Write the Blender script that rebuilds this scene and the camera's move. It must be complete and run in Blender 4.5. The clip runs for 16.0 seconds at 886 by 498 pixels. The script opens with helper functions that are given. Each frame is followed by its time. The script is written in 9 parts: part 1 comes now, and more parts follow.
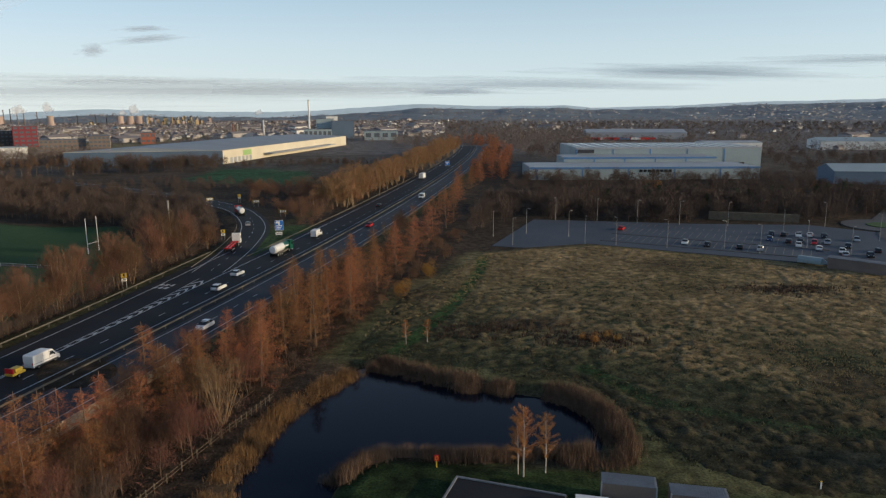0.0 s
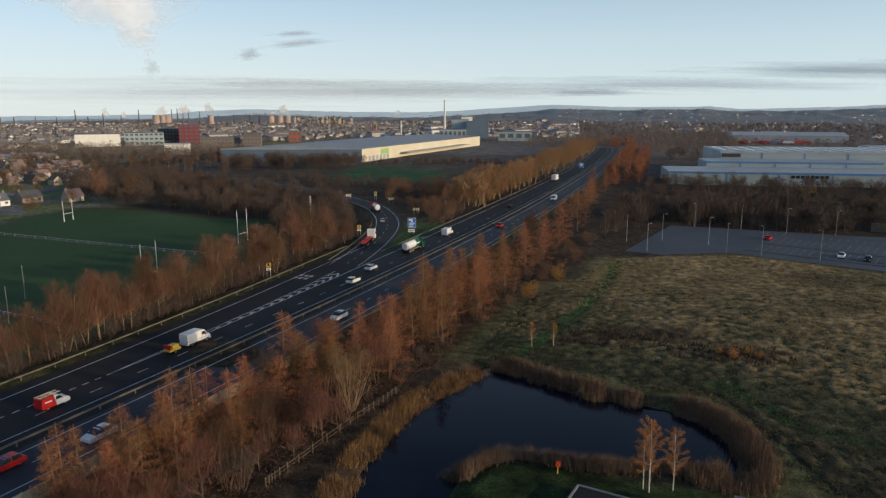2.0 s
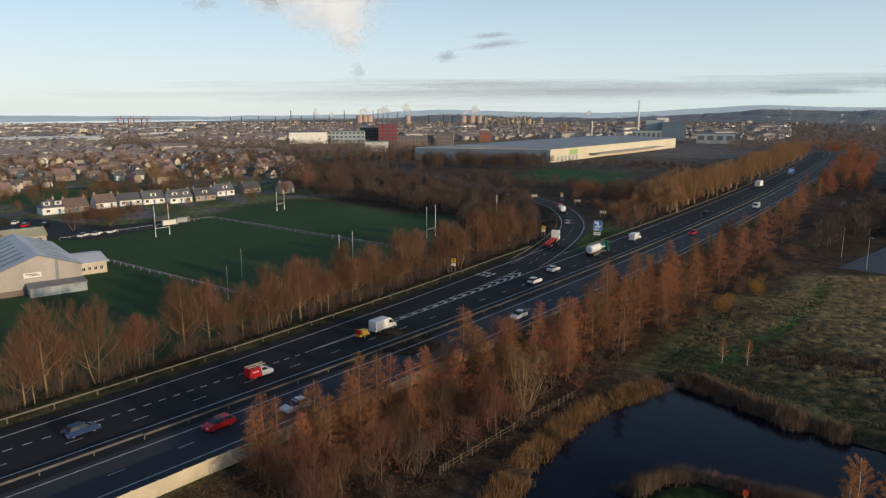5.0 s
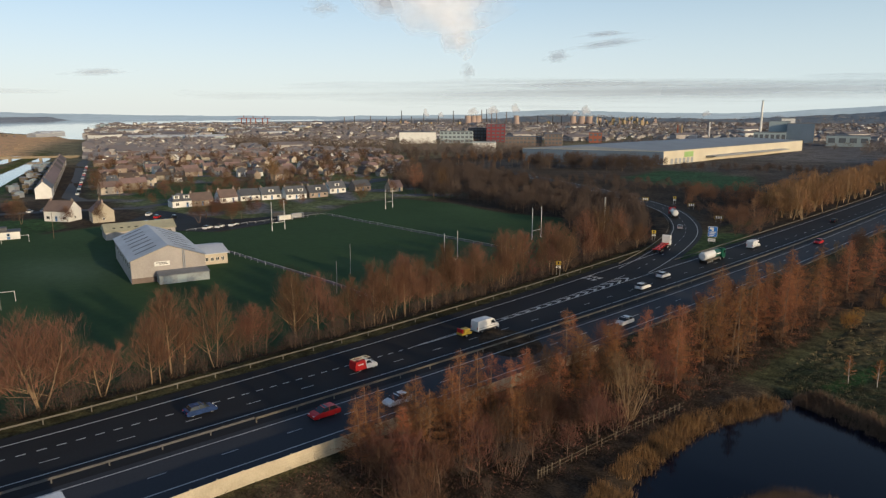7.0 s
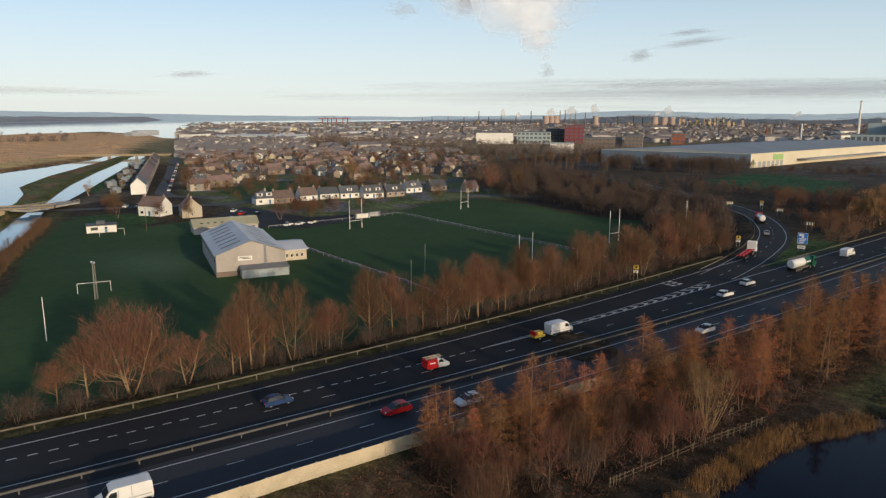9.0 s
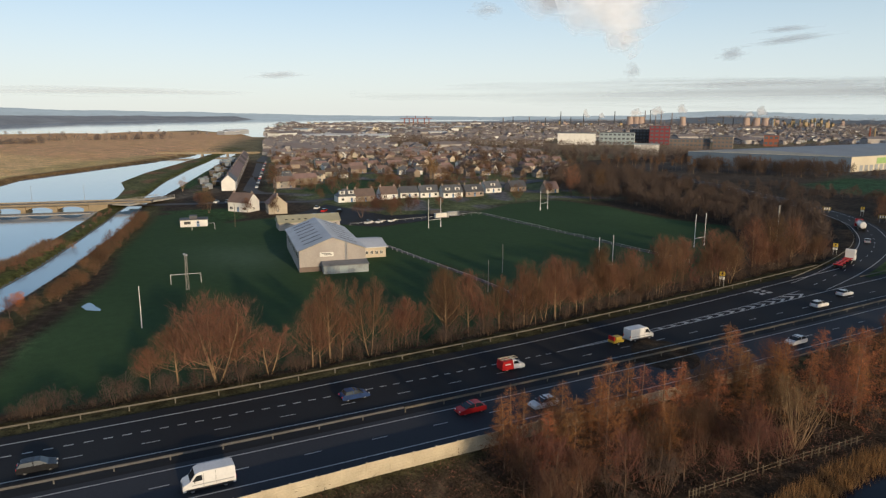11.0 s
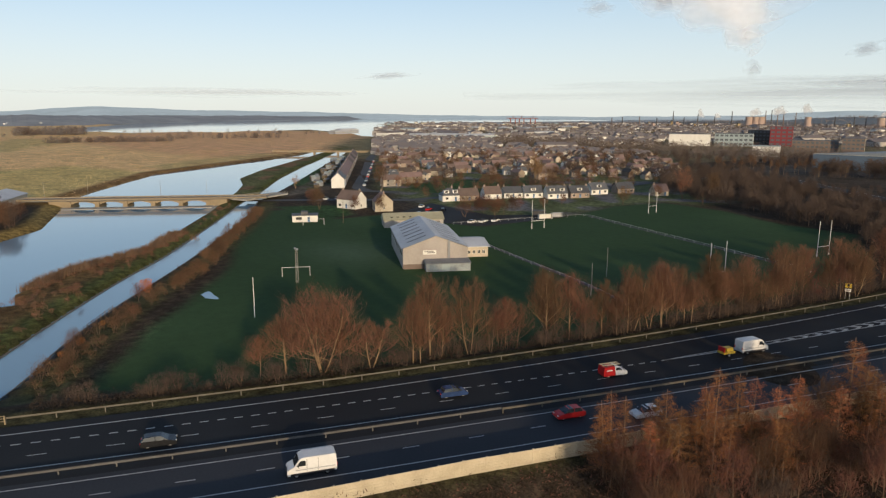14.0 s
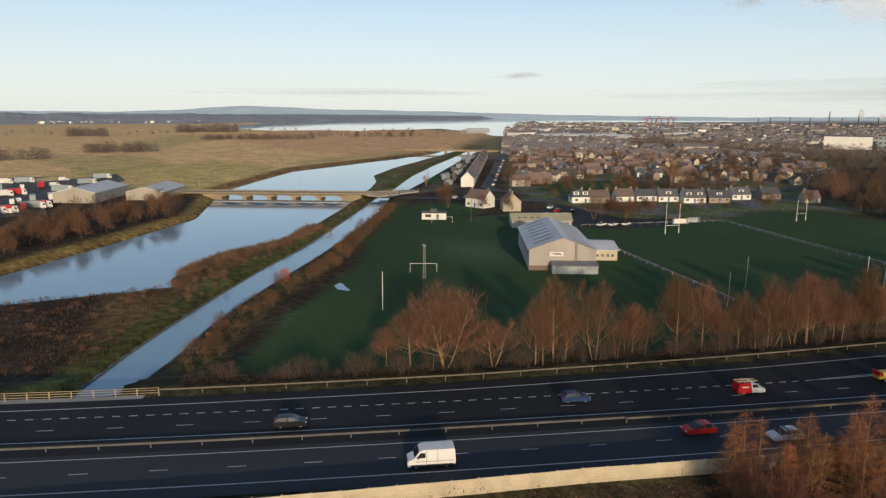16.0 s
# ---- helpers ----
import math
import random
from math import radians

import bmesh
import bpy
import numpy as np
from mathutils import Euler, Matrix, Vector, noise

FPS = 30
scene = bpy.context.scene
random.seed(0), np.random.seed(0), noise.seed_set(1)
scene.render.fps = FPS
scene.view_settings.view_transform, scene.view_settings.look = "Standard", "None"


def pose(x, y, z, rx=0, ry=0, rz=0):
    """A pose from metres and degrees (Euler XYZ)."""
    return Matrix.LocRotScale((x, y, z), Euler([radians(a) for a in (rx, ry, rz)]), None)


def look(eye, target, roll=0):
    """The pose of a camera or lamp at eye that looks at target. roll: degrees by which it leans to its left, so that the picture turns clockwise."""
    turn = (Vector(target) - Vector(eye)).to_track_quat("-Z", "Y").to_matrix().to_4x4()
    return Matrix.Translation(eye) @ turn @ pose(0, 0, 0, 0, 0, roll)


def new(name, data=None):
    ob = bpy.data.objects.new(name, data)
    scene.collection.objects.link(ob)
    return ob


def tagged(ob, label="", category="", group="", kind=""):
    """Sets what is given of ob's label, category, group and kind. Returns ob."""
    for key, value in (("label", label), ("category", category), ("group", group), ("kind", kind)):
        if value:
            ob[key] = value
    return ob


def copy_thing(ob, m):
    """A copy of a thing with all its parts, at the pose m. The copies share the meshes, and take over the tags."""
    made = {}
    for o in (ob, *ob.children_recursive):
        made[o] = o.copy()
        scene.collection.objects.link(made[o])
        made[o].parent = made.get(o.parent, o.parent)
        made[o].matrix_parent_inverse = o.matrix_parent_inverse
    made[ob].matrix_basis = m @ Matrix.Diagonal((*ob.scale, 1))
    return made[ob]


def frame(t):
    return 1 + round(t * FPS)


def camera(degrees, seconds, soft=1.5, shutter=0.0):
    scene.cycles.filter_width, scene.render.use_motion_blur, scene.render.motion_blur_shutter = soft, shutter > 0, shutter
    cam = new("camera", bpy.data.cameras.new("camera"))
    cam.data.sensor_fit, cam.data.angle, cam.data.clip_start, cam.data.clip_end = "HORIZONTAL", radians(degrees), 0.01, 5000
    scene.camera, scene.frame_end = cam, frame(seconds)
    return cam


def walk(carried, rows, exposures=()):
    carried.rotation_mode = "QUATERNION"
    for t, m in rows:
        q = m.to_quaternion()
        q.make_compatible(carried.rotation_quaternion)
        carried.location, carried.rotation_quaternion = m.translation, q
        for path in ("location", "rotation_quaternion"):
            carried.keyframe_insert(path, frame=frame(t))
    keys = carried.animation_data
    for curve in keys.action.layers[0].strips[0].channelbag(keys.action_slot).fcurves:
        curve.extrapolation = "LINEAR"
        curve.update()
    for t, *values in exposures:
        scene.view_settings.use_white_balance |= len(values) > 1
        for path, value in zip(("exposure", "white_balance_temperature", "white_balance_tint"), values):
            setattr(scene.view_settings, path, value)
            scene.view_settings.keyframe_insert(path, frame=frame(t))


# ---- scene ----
cam = camera(65.13, 16.0, 1.3)
PATH = [
    (0.0, pose(0, 0, 42, 78.55, 0.26, -0.00)),
    (0.5, pose(0, 0, 42, 78.59, 0.27, 2.81)),
    (1.0, pose(0, 0, 42, 78.60, 0.22, 5.60)),
    (1.5, pose(0, 0, 42, 78.63, 0.17, 8.14)),
    (2.0, pose(0, 0, 42, 78.64, 0.10, 10.89)),
    (2.5, pose(0, 0, 42, 78.64, 0.04, 15.86)),
    (3.0, pose(0, 0, 42, 78.66, 0.01, 18.61)),
    (3.2, pose(0, 0, 42, 78.66, 0.01, 19.27)),
    (5.3, pose(0, 0, 42, 78.69, 0.06, 27.68)),
    (5.5, pose(0, 0, 42, 78.69, 0.06, 28.68)),
    (6.0, pose(0, 0, 42, 78.70, 0.05, 31.13)),
    (6.5, pose(0, 0, 42, 78.72, 0.05, 33.30)),
    (7.0, pose(0, 0, 42, 78.72, 0.02, 35.04)),
    (7.5, pose(0, 0, 42, 78.72, -0.01, 36.57)),
    (8.0, pose(0, 0, 42, 78.74, -0.02, 38.08)),
    (8.5, pose(0, 0, 42, 78.75, -0.04, 39.45)),
    (9.0, pose(0, 0, 42, 78.76, -0.03, 41.31)),
    (9.2, pose(0, 0, 42, 78.76, -0.04, 42.10)),
    (11.3, pose(0, 0, 42, 78.76, -0.11, 48.69)),
    (11.5, pose(0, 0, 42, 78.76, -0.11, 49.23)),
    (12.0, pose(0, 0, 42, 78.75, -0.07, 50.60)),
    (12.5, pose(0, 0, 42, 78.75, -0.08, 51.98)),
    (13.0, pose(0, 0, 42, 78.75, -0.04, 53.36)),
    (13.5, pose(0, 0, 42, 78.75, -0.06, 54.75)),
    (14.0, pose(0, 0, 42, 78.74, -0.08, 56.46)),
    (14.5, pose(0, 0, 42, 78.73, -0.12, 58.82)),
    (15.0, pose(0, 0, 42, 78.73, -0.16, 61.76)),
    (15.5, pose(0, 0, 42, 78.72, -0.21, 64.61)),
    (16.0, pose(0, 0, 42, 78.69, -0.21, 67.10)),
]
walk(cam, PATH, [(0.0, 0.04, 6550, 4), (16.0, 0.06, 6900, 6)])

# ---- light ----
SUN_EL, SUN_AZ = 11.0, 104.0     # degrees; azimuth clockwise from +y
world = bpy.data.worlds.new("sky")
scene.world = world
world.use_nodes = True
wn = world.node_tree
sky = wn.nodes.new("ShaderNodeTexSky")
sky.sky_type = "NISHITA"
sky.sun_disc = False
sky.sun_elevation = radians(SUN_EL)
sky.sun_rotation = radians(SUN_AZ)
sky.air_density, sky.dust_density, sky.ozone_density = 0.5, 0.7, 1.1
# thin milky haze that thickens towards the horizon
tco, sxyz, hz, hmix = (wn.nodes.new("ShaderNode" + k) for k in ("TexCoord", "SeparateXYZ", "MapRange", "Mix"))
wn.links.new(tco.outputs["Generated"], sxyz.inputs[0])
wn.links.new(sxyz.outputs[2], hz.inputs[0])
hz.interpolation_type = "SMOOTHSTEP"
hz.inputs[1].default_value, hz.inputs[2].default_value = -0.05, 0.6
hz.inputs[3].default_value, hz.inputs[4].default_value = 0.68, 0.0
hmix.data_type = "RGBA"
wn.links.new(hz.outputs[0], hmix.inputs[0])
wn.links.new(sky.outputs[0], hmix.inputs[6])
hmix.inputs[7].default_value = (3.35, 4.12, 4.6, 1)
lz, lmix = wn.nodes.new("ShaderNodeMapRange"), wn.nodes.new("ShaderNodeMix")
wn.links.new(sxyz.outputs[2], lz.inputs[0])
lz.interpolation_type = "SMOOTHSTEP"
lz.inputs[1].default_value, lz.inputs[2].default_value = -0.02, 0.19
lz.inputs[3].default_value, lz.inputs[4].default_value = 0.7, 0.0
lmix.data_type = "RGBA"
wn.links.new(lz.outputs[0], lmix.inputs[0])
wn.links.new(hmix.outputs[2], lmix.inputs[6])
# paler and creamier low down away from the sun, cooler towards it
wz, wmix = wn.nodes.new("ShaderNodeMapRange"), wn.nodes.new("ShaderNodeMix")
wn.links.new(sxyz.outputs[0], wz.inputs[0])
wz.interpolation_type = "SMOOTHSTEP"
wz.inputs[1].default_value, wz.inputs[2].default_value = 0.3, -1.0
wmix.data_type = "RGBA"
wn.links.new(wz.outputs[0], wmix.inputs[0])
wmix.inputs[6].default_value = (4.05, 4.42, 4.7, 1)
wmix.inputs[7].default_value = (4.85, 4.75, 4.62, 1)
wn.links.new(wmix.outputs[2], lmix.inputs[7])
wn.links.new(lmix.outputs[2], wn.nodes["Background"].inputs[0])
wn.nodes["Background"].inputs[1].default_value = 0.175
sun = new("sun", bpy.data.lights.new("sun", "SUN"))
sun.data.energy = 3.1
sun.data.angle = radians(0.6)
sun.data.color = (1.0, 0.76, 0.50)
_a, _e = radians(SUN_AZ), radians(SUN_EL)
sun.matrix_world = look((0, 0, 300), (-math.sin(_a) * math.cos(_e) * 100, -math.cos(_a) * math.cos(_e) * 100, 300 - math.sin(_e) * 100))

# ---- mesh helpers ----
RNG = random.Random(7)


class MB:
    """Collects vertices and faces of one mesh."""

    def __init__(self):
        self.v, self.f, self.m = [], [], []

    def add(self, verts, faces, mi=0):
        n = len(self.v)
        self.v.extend(verts)
        self.f.extend([tuple(i + n for i in f) for f in faces])
        self.m.extend([mi] * len(faces))
        return self

    def box(self, x0, x1, y0, y1, z0, z1, mi=0, m=None):
        vs = [(x, y, z) for z in (z0, z1) for y in (y0, y1) for x in (x0, x1)]
        if m is not None:
            vs = [tuple(m @ Vector(p)) for p in vs]
        return self.add(vs, [(0, 2, 3, 1), (4, 5, 7, 6), (0, 1, 5, 4), (2, 6, 7, 3), (0, 4, 6, 2), (1, 3, 7, 5)], mi)

    def tube(self, p0, p1, r0, r1, n=6, cap=True, mi=0):
        p0, p1 = Vector(p0), Vector(p1)
        d = p1 - p0
        if d.length < 1e-6:
            return self
        d.normalize()
        a = d.cross(Vector((0, 0, 1)) if abs(d.z) < 0.9 else Vector((1, 0, 0))).normalized()
        b = d.cross(a)
        vs = []
        for p, r in ((p0, r0), (p1, r1)):
            for i in range(n):
                t = 2 * math.pi * i / n
                vs.append(tuple(p + (a * math.cos(t) + b * math.sin(t)) * r))
        fs = [(i, (i + 1) % n, n + (i + 1) % n, n + i) for i in range(n)]
        if cap:
            fs += [tuple(range(n - 1, -1, -1)), tuple(range(n, 2 * n))]
        return self.add(vs, fs, mi)

    def prism(self, poly, z0, z1, mi=0, bottom=True):
        n = len(poly)
        area = sum(poly[i][0] * poly[(i + 1) % n][1] - poly[(i + 1) % n][0] * poly[i][1] for i in range(n))
        if area < 0:
            poly = poly[::-1]
        vs = [(x, y, z0) for x, y in poly] + [(x, y, z1) for x, y in poly]
        fs = [(i, (i + 1) % n, n + (i + 1) % n, n + i) for i in range(n)] + [tuple(range(n, 2 * n))]
        if bottom:
            fs.append(tuple(range(n - 1, -1, -1)))
        return self.add(vs, fs, mi)

    def extrude_x(self, prof, x0, x1, mi=0):
        """A profile of (y, z) points swept along x."""
        n = len(prof)
        vs = [(x0, y, z) for y, z in prof] + [(x1, y, z) for y, z in prof]
        fs = [(i, n + i, n + (i + 1) % n, (i + 1) % n) for i in range(n)] + [tuple(range(n)), tuple(range(2 * n - 1, n - 1, -1))]
        return self.add(vs, fs, mi)

    def tri(self, a, b, c, mi=0):
        return self.add([a, b, c], [(0, 1, 2)], mi)

    def mesh(self, name, mats=()):
        me = bpy.data.meshes.new(name)
        me.from_pydata(self.v, [], self.f)
        for m in mats if isinstance(mats, (list, tuple)) else [mats]:
            me.materials.append(m)
        if len(me.materials) > 1:
            me.polygons.foreach_set("material_index", self.m)
        me.update()
        return me


def part(name, mb, material, parent=None, label=""):
    me = mb.mesh(name, material) if isinstance(mb, MB) else mb
    ob = new(name, me)
    if parent is not None:
        ob.parent = parent
    if label:
        ob["label"] = label
    return ob


def thing(name, label, category, m=None, group="", kind=""):
    ob = new(name)
    ob.empty_display_size = 0.5
    if m is not None:
        ob.matrix_world = m
    return tagged(ob, label, category, group, kind)


def solid(name, mb, material, label, category, group="", kind=""):
    return tagged(part(name, mb, material), label, category, group, kind)


def at(x, y, z=0, rz=0, s=1.0):
    return Matrix.LocRotScale((x, y, z), Euler((0, 0, radians(rz))), (s, s, s))


# ---- materials ----
def mat(name, base, rough=0.8, other=None, scale=1.0, fine=8.0, bump=0.2, metal=0.0, rnd=0.0, spec=0.4, dist=0.05):
    """A surface with grain at two scales; base and other are linear colours, rnd a spread from thing to thing."""
    m = bpy.data.materials.new(name)
    m.use_nodes = True
    nt = m.node_tree
    n, link = nt.nodes, nt.links.new
    b = n["Principled BSDF"]
    other = other or tuple(c * 0.7 for c in base)
    geo = n.new("ShaderNodeNewGeometry")
    n1, n2 = n.new("ShaderNodeTexNoise"), n.new("ShaderNodeTexNoise")
    for k, s, d in ((n1, scale, 5.0), (n2, fine, 3.0)):
        link(geo.outputs["Position"], k.inputs["Vector"])
        k.inputs["Scale"].default_value = s
        k.inputs["Detail"].default_value = d
    add = n.new("ShaderNodeMath")
    add.operation = "MULTIPLY_ADD"
    link(n1.outputs[0], add.inputs[0])
    add.inputs[1].default_value = 0.6
    mul = n.new("ShaderNodeMath")
    mul.operation = "MULTIPLY"
    link(n2.outputs[0], mul.inputs[0])
    mul.inputs[1].default_value = 0.4
    link(mul.outputs[0], add.inputs[2])
    ramp = n.new("ShaderNodeMapRange")
    link(add.outputs[0], ramp.inputs[0])
    ramp.inputs[1].default_value, ramp.inputs[2].default_value = 0.36, 0.64
    mix = n.new("ShaderNodeMix")
    mix.data_type = "RGBA"
    link(ramp.outputs[0], mix.inputs[0])
    mix.inputs[6].default_value = (*base, 1)
    mix.inputs[7].default_value = (*other, 1)
    col = mix.outputs[2]
    if rnd:
        info = n.new("ShaderNodeObjectInfo")
        hsv = n.new("ShaderNodeHueSaturation")
        mr = n.new("ShaderNodeMapRange")
        link(info.outputs["Random"], mr.inputs[0])
        mr.inputs[3].default_value, mr.inputs[4].default_value = 1 - rnd, 1 + rnd
        link(mr.outputs[0], hsv.inputs["Value"])
        mh = n.new("ShaderNodeMapRange")
        link(info.outputs["Random"], mh.inputs[0])
        mh.inputs[3].default_value, mh.inputs[4].default_value = 0.5 + rnd * 0.05, 0.5 - rnd * 0.05
        link(mh.outputs[0], hsv.inputs["Hue"])
        link(col, hsv.inputs["Color"])
        col = hsv.outputs[0]
    link(col, b.inputs["Base Color"])
    b.inputs["Roughness"].default_value = rough
    b.inputs["Metallic"].default_value = metal
    b.inputs["Specular IOR Level"].default_value = spec
    if bump:
        bp = n.new("ShaderNodeBump")
        bp.inputs["Strength"].default_value = bump
        bp.inputs["Distance"].default_value = dist
        link(n2.outputs[0], bp.inputs["Height"])
        link(bp.outputs[0], b.inputs["Normal"])
    return m


M = {}
def defmat(key, *a, **k):
    M[key] = mat(key, *a, **k)


defmat("asphalt_far", (0.017, 0.018, 0.021), 0.75, (0.026, 0.027, 0.030), 0.08, 3.0, 0.1, spec=0.2)
defmat("asphalt_near", (0.036, 0.039, 0.047), 0.75, (0.048, 0.051, 0.060), 0.08, 3.0, 0.1, spec=0.25)
defmat("asphalt_grey", (0.06, 0.061, 0.067), 0.8, (0.085, 0.086, 0.09), 0.1, 2.0, 0.15)
defmat("road_paint", (0.62, 0.62, 0.60), 0.6, (0.42, 0.42, 0.41), 0.7, 4.0, 0.05)
defmat("galvanised", (0.20, 0.18, 0.145), 0.6, (0.125, 0.112, 0.09), 0.6, 5.0, 0.1, metal=0.2)
defmat("rail_grey", (0.17, 0.165, 0.16), 0.6, (0.11, 0.105, 0.10), 0.6, 5.0, 0.1, metal=0.2)
defmat("noise_board", (0.62, 0.54, 0.40), 0.8, (0.46, 0.39, 0.28), 0.5, 6.0, 0.15)
defmat("timber_grey", (0.18, 0.14, 0.095), 0.85, (0.12, 0.095, 0.066), 0.6, 7.0, 0.2)
defmat("concrete", (0.42, 0.40, 0.36), 0.85, (0.30, 0.285, 0.26), 0.3, 4.0, 0.2)
defmat("white_paint", (0.80, 0.79, 0.76), 0.55, (0.68, 0.67, 0.64), 0.3, 4.0, 0.05)
defmat("cream_render", (0.58, 0.51, 0.41), 0.85, (0.46, 0.40, 0.32), 0.3, 3.0, 0.1, rnd=0.15)
defmat("brown_render", (0.35, 0.28, 0.225), 0.85, (0.27, 0.215, 0.175), 0.3, 3.0, 0.1, rnd=0.25)
defmat("roof_tile", (0.195, 0.140, 0.122), 0.8, (0.145, 0.108, 0.098), 0.4, 3.0, 0.3, rnd=0.5)
defmat("slate", (0.115, 0.12, 0.135), 0.6, (0.08, 0.085, 0.095), 0.4, 3.0, 0.2, rnd=0.2)
defmat("brick_red", (0.33, 0.11, 0.07), 0.85, (0.25, 0.085, 0.055), 0.3, 4.0, 0.2)
defmat("brick_brown", (0.20, 0.155, 0.135), 0.85, (0.16, 0.125, 0.11), 0.3, 4.0, 0.2)
defmat("sheet_pale", (0.33, 0.40, 0.43), 0.5, (0.26, 0.315, 0.335), 0.05, 1.0, 0.05)
defmat("sheet_blue", (0.10, 0.22, 0.42), 0.5, (0.08, 0.18, 0.36), 0.1, 1.0, 0.05)
defmat("sheet_grey", (0.37, 0.39, 0.42), 0.5, (0.30, 0.32, 0.345), 0.1, 2.0, 0.05)
defmat("sheet_cream", (0.68, 0.62, 0.48), 0.55, (0.60, 0.54, 0.42), 0.05, 1.0, 0.05)
defmat("fibre_cement", (0.68, 0.71, 0.75), 0.7, (0.54, 0.56, 0.59), 0.15, 2.0, 0.15)
defmat("pinkish_block", (0.45, 0.41, 0.385), 0.85, (0.34, 0.31, 0.29), 0.2, 3.0, 0.15)
defmat("dark_glass", (0.02, 0.025, 0.03), 0.08, (0.03, 0.035, 0.04), 0.5, 1.0, 0.0, spec=0.6)
defmat("far_window", (0.10, 0.115, 0.135), 0.2, (0.13, 0.145, 0.165), 0.2, 1.0, 0.0, spec=0.6)
defmat("dark_metal", (0.05, 0.05, 0.055), 0.5, (0.035, 0.035, 0.04), 1.0, 4.0, 0.05)
defmat("rubber", (0.015, 0.015, 0.016), 0.8, None, 2.0, 8.0, 0.1)
defmat("sign_blue", (0.02, 0.16, 0.55), 0.4, (0.02, 0.14, 0.48), 1.0, 4.0, 0.0)
defmat("sign_yellow", (0.62, 0.44, 0.06), 0.4, (0.54, 0.38, 0.06), 1.0, 4.0, 0.0)
defmat("sign_black", (0.02, 0.02, 0.02), 0.5, None, 1.0, 4.0, 0.0)
defmat("red_paint", (0.55, 0.02, 0.025), 0.35, (0.45, 0.02, 0.02), 0.6, 4.0, 0.0)
defmat("truck_green", (0.01, 0.09, 0.055), 0.3, None, 0.6, 4.0, 0.0)
defmat("car_white", (0.78, 0.78, 0.78), 0.25, (0.70, 0.70, 0.70), 1.0, 4.0, 0.0)
defmat("car_silver", (0.42, 0.43, 0.45), 0.3, (0.38, 0.39, 0.41), 1.0, 4.0, 0.0, metal=0.5)
defmat("car_black", (0.02, 0.021, 0.024), 0.25, None, 1.0, 4.0, 0.0)
defmat("car_blue", (0.03, 0.06, 0.16), 0.25, None, 1.0, 4.0, 0.0)
defmat("orange_paint", (0.75, 0.24, 0.03), 0.5, None, 1.0, 4.0, 0.0)
defmat("bark_ash", (0.19, 0.13, 0.09), 0.9, (0.12, 0.085, 0.06), 1.0, 6.0, 0.3)
defmat("bark_pale", (0.36, 0.25, 0.145), 0.9, (0.22, 0.15, 0.09), 1.0, 6.0, 0.3)
defmat("bark_brown", (0.19, 0.125, 0.085), 0.9, (0.13, 0.085, 0.06), 1.0, 6.0, 0.3)
defmat("birch_bark", (0.72, 0.68, 0.62), 0.8, (0.35, 0.31, 0.28), 2.0, 7.0, 0.2)
defmat("twig_brown", (0.118, 0.062, 0.038), 0.9, (0.185, 0.100, 0.057), 0.5, 3.0, 0.0, rnd=0.3)
defmat("twig_wood", (0.070, 0.050, 0.042), 0.9, (0.104, 0.073, 0.057), 0.05, 3.0, 0.0)
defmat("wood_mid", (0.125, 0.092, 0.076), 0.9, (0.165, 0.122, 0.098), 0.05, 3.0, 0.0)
# sedge brown kept dark, the embankment's shade put into it
defmat("sedge", (0.10, 0.054, 0.026), 0.9, (0.04, 0.024, 0.015), 0.15, 2.0, 0.0)
# tan puts the sunlight on the galvanised parapet into its colour
defmat("parapet_tan", (0.34, 0.27, 0.17), 0.6, (0.25, 0.20, 0.13), 0.6, 5.0, 0.1)
defmat("car_park_top", (0.050, 0.060, 0.078), 0.7, (0.078, 0.088, 0.108), 0.06, 2.0, 0.1, spec=0.3)
defmat("twig_tan", (0.22, 0.14, 0.070), 0.9, (0.15, 0.09, 0.048), 0.6, 3.0, 0.0, rnd=0.25)
defmat("twig_gold", (0.27, 0.155, 0.070), 0.9, (0.19, 0.108, 0.052), 0.6, 3.0, 0.0, rnd=0.25)
defmat("twig_red", (0.140, 0.066, 0.040), 0.9, (0.098, 0.050, 0.034), 0.5, 3.0, 0.0, rnd=0.35)
defmat("larch_leaf", (0.40, 0.160, 0.055), 0.85, (0.21, 0.085, 0.038), 0.4, 2.0, 0.0, rnd=0.3)
defmat("yellow_leaf", (0.36, 0.19, 0.035), 0.8, (0.24, 0.115, 0.028), 0.5, 2.0, 0.0, rnd=0.2)
defmat("dark_leaf", (0.035, 0.05, 0.022), 0.85, (0.05, 0.06, 0.025), 0.5, 2.0, 0.0, rnd=0.2)
defmat("scrub_leaf", (0.062, 0.038, 0.024), 0.9, (0.034, 0.024, 0.016), 0.3, 2.0, 0.0, rnd=0.3)
defmat("reed", (0.235, 0.150, 0.098), 0.9, (0.10, 0.064, 0.044), 0.25, 2.0, 0.0)
defmat("reed_gold", (0.25, 0.140, 0.058), 0.9, (0.12, 0.07, 0.035), 0.25, 2.0, 0.0)
defmat("tuft", (0.105, 0.096, 0.056), 0.95, (0.042, 0.046, 0.024), 0.09, 1.5, 0.0)

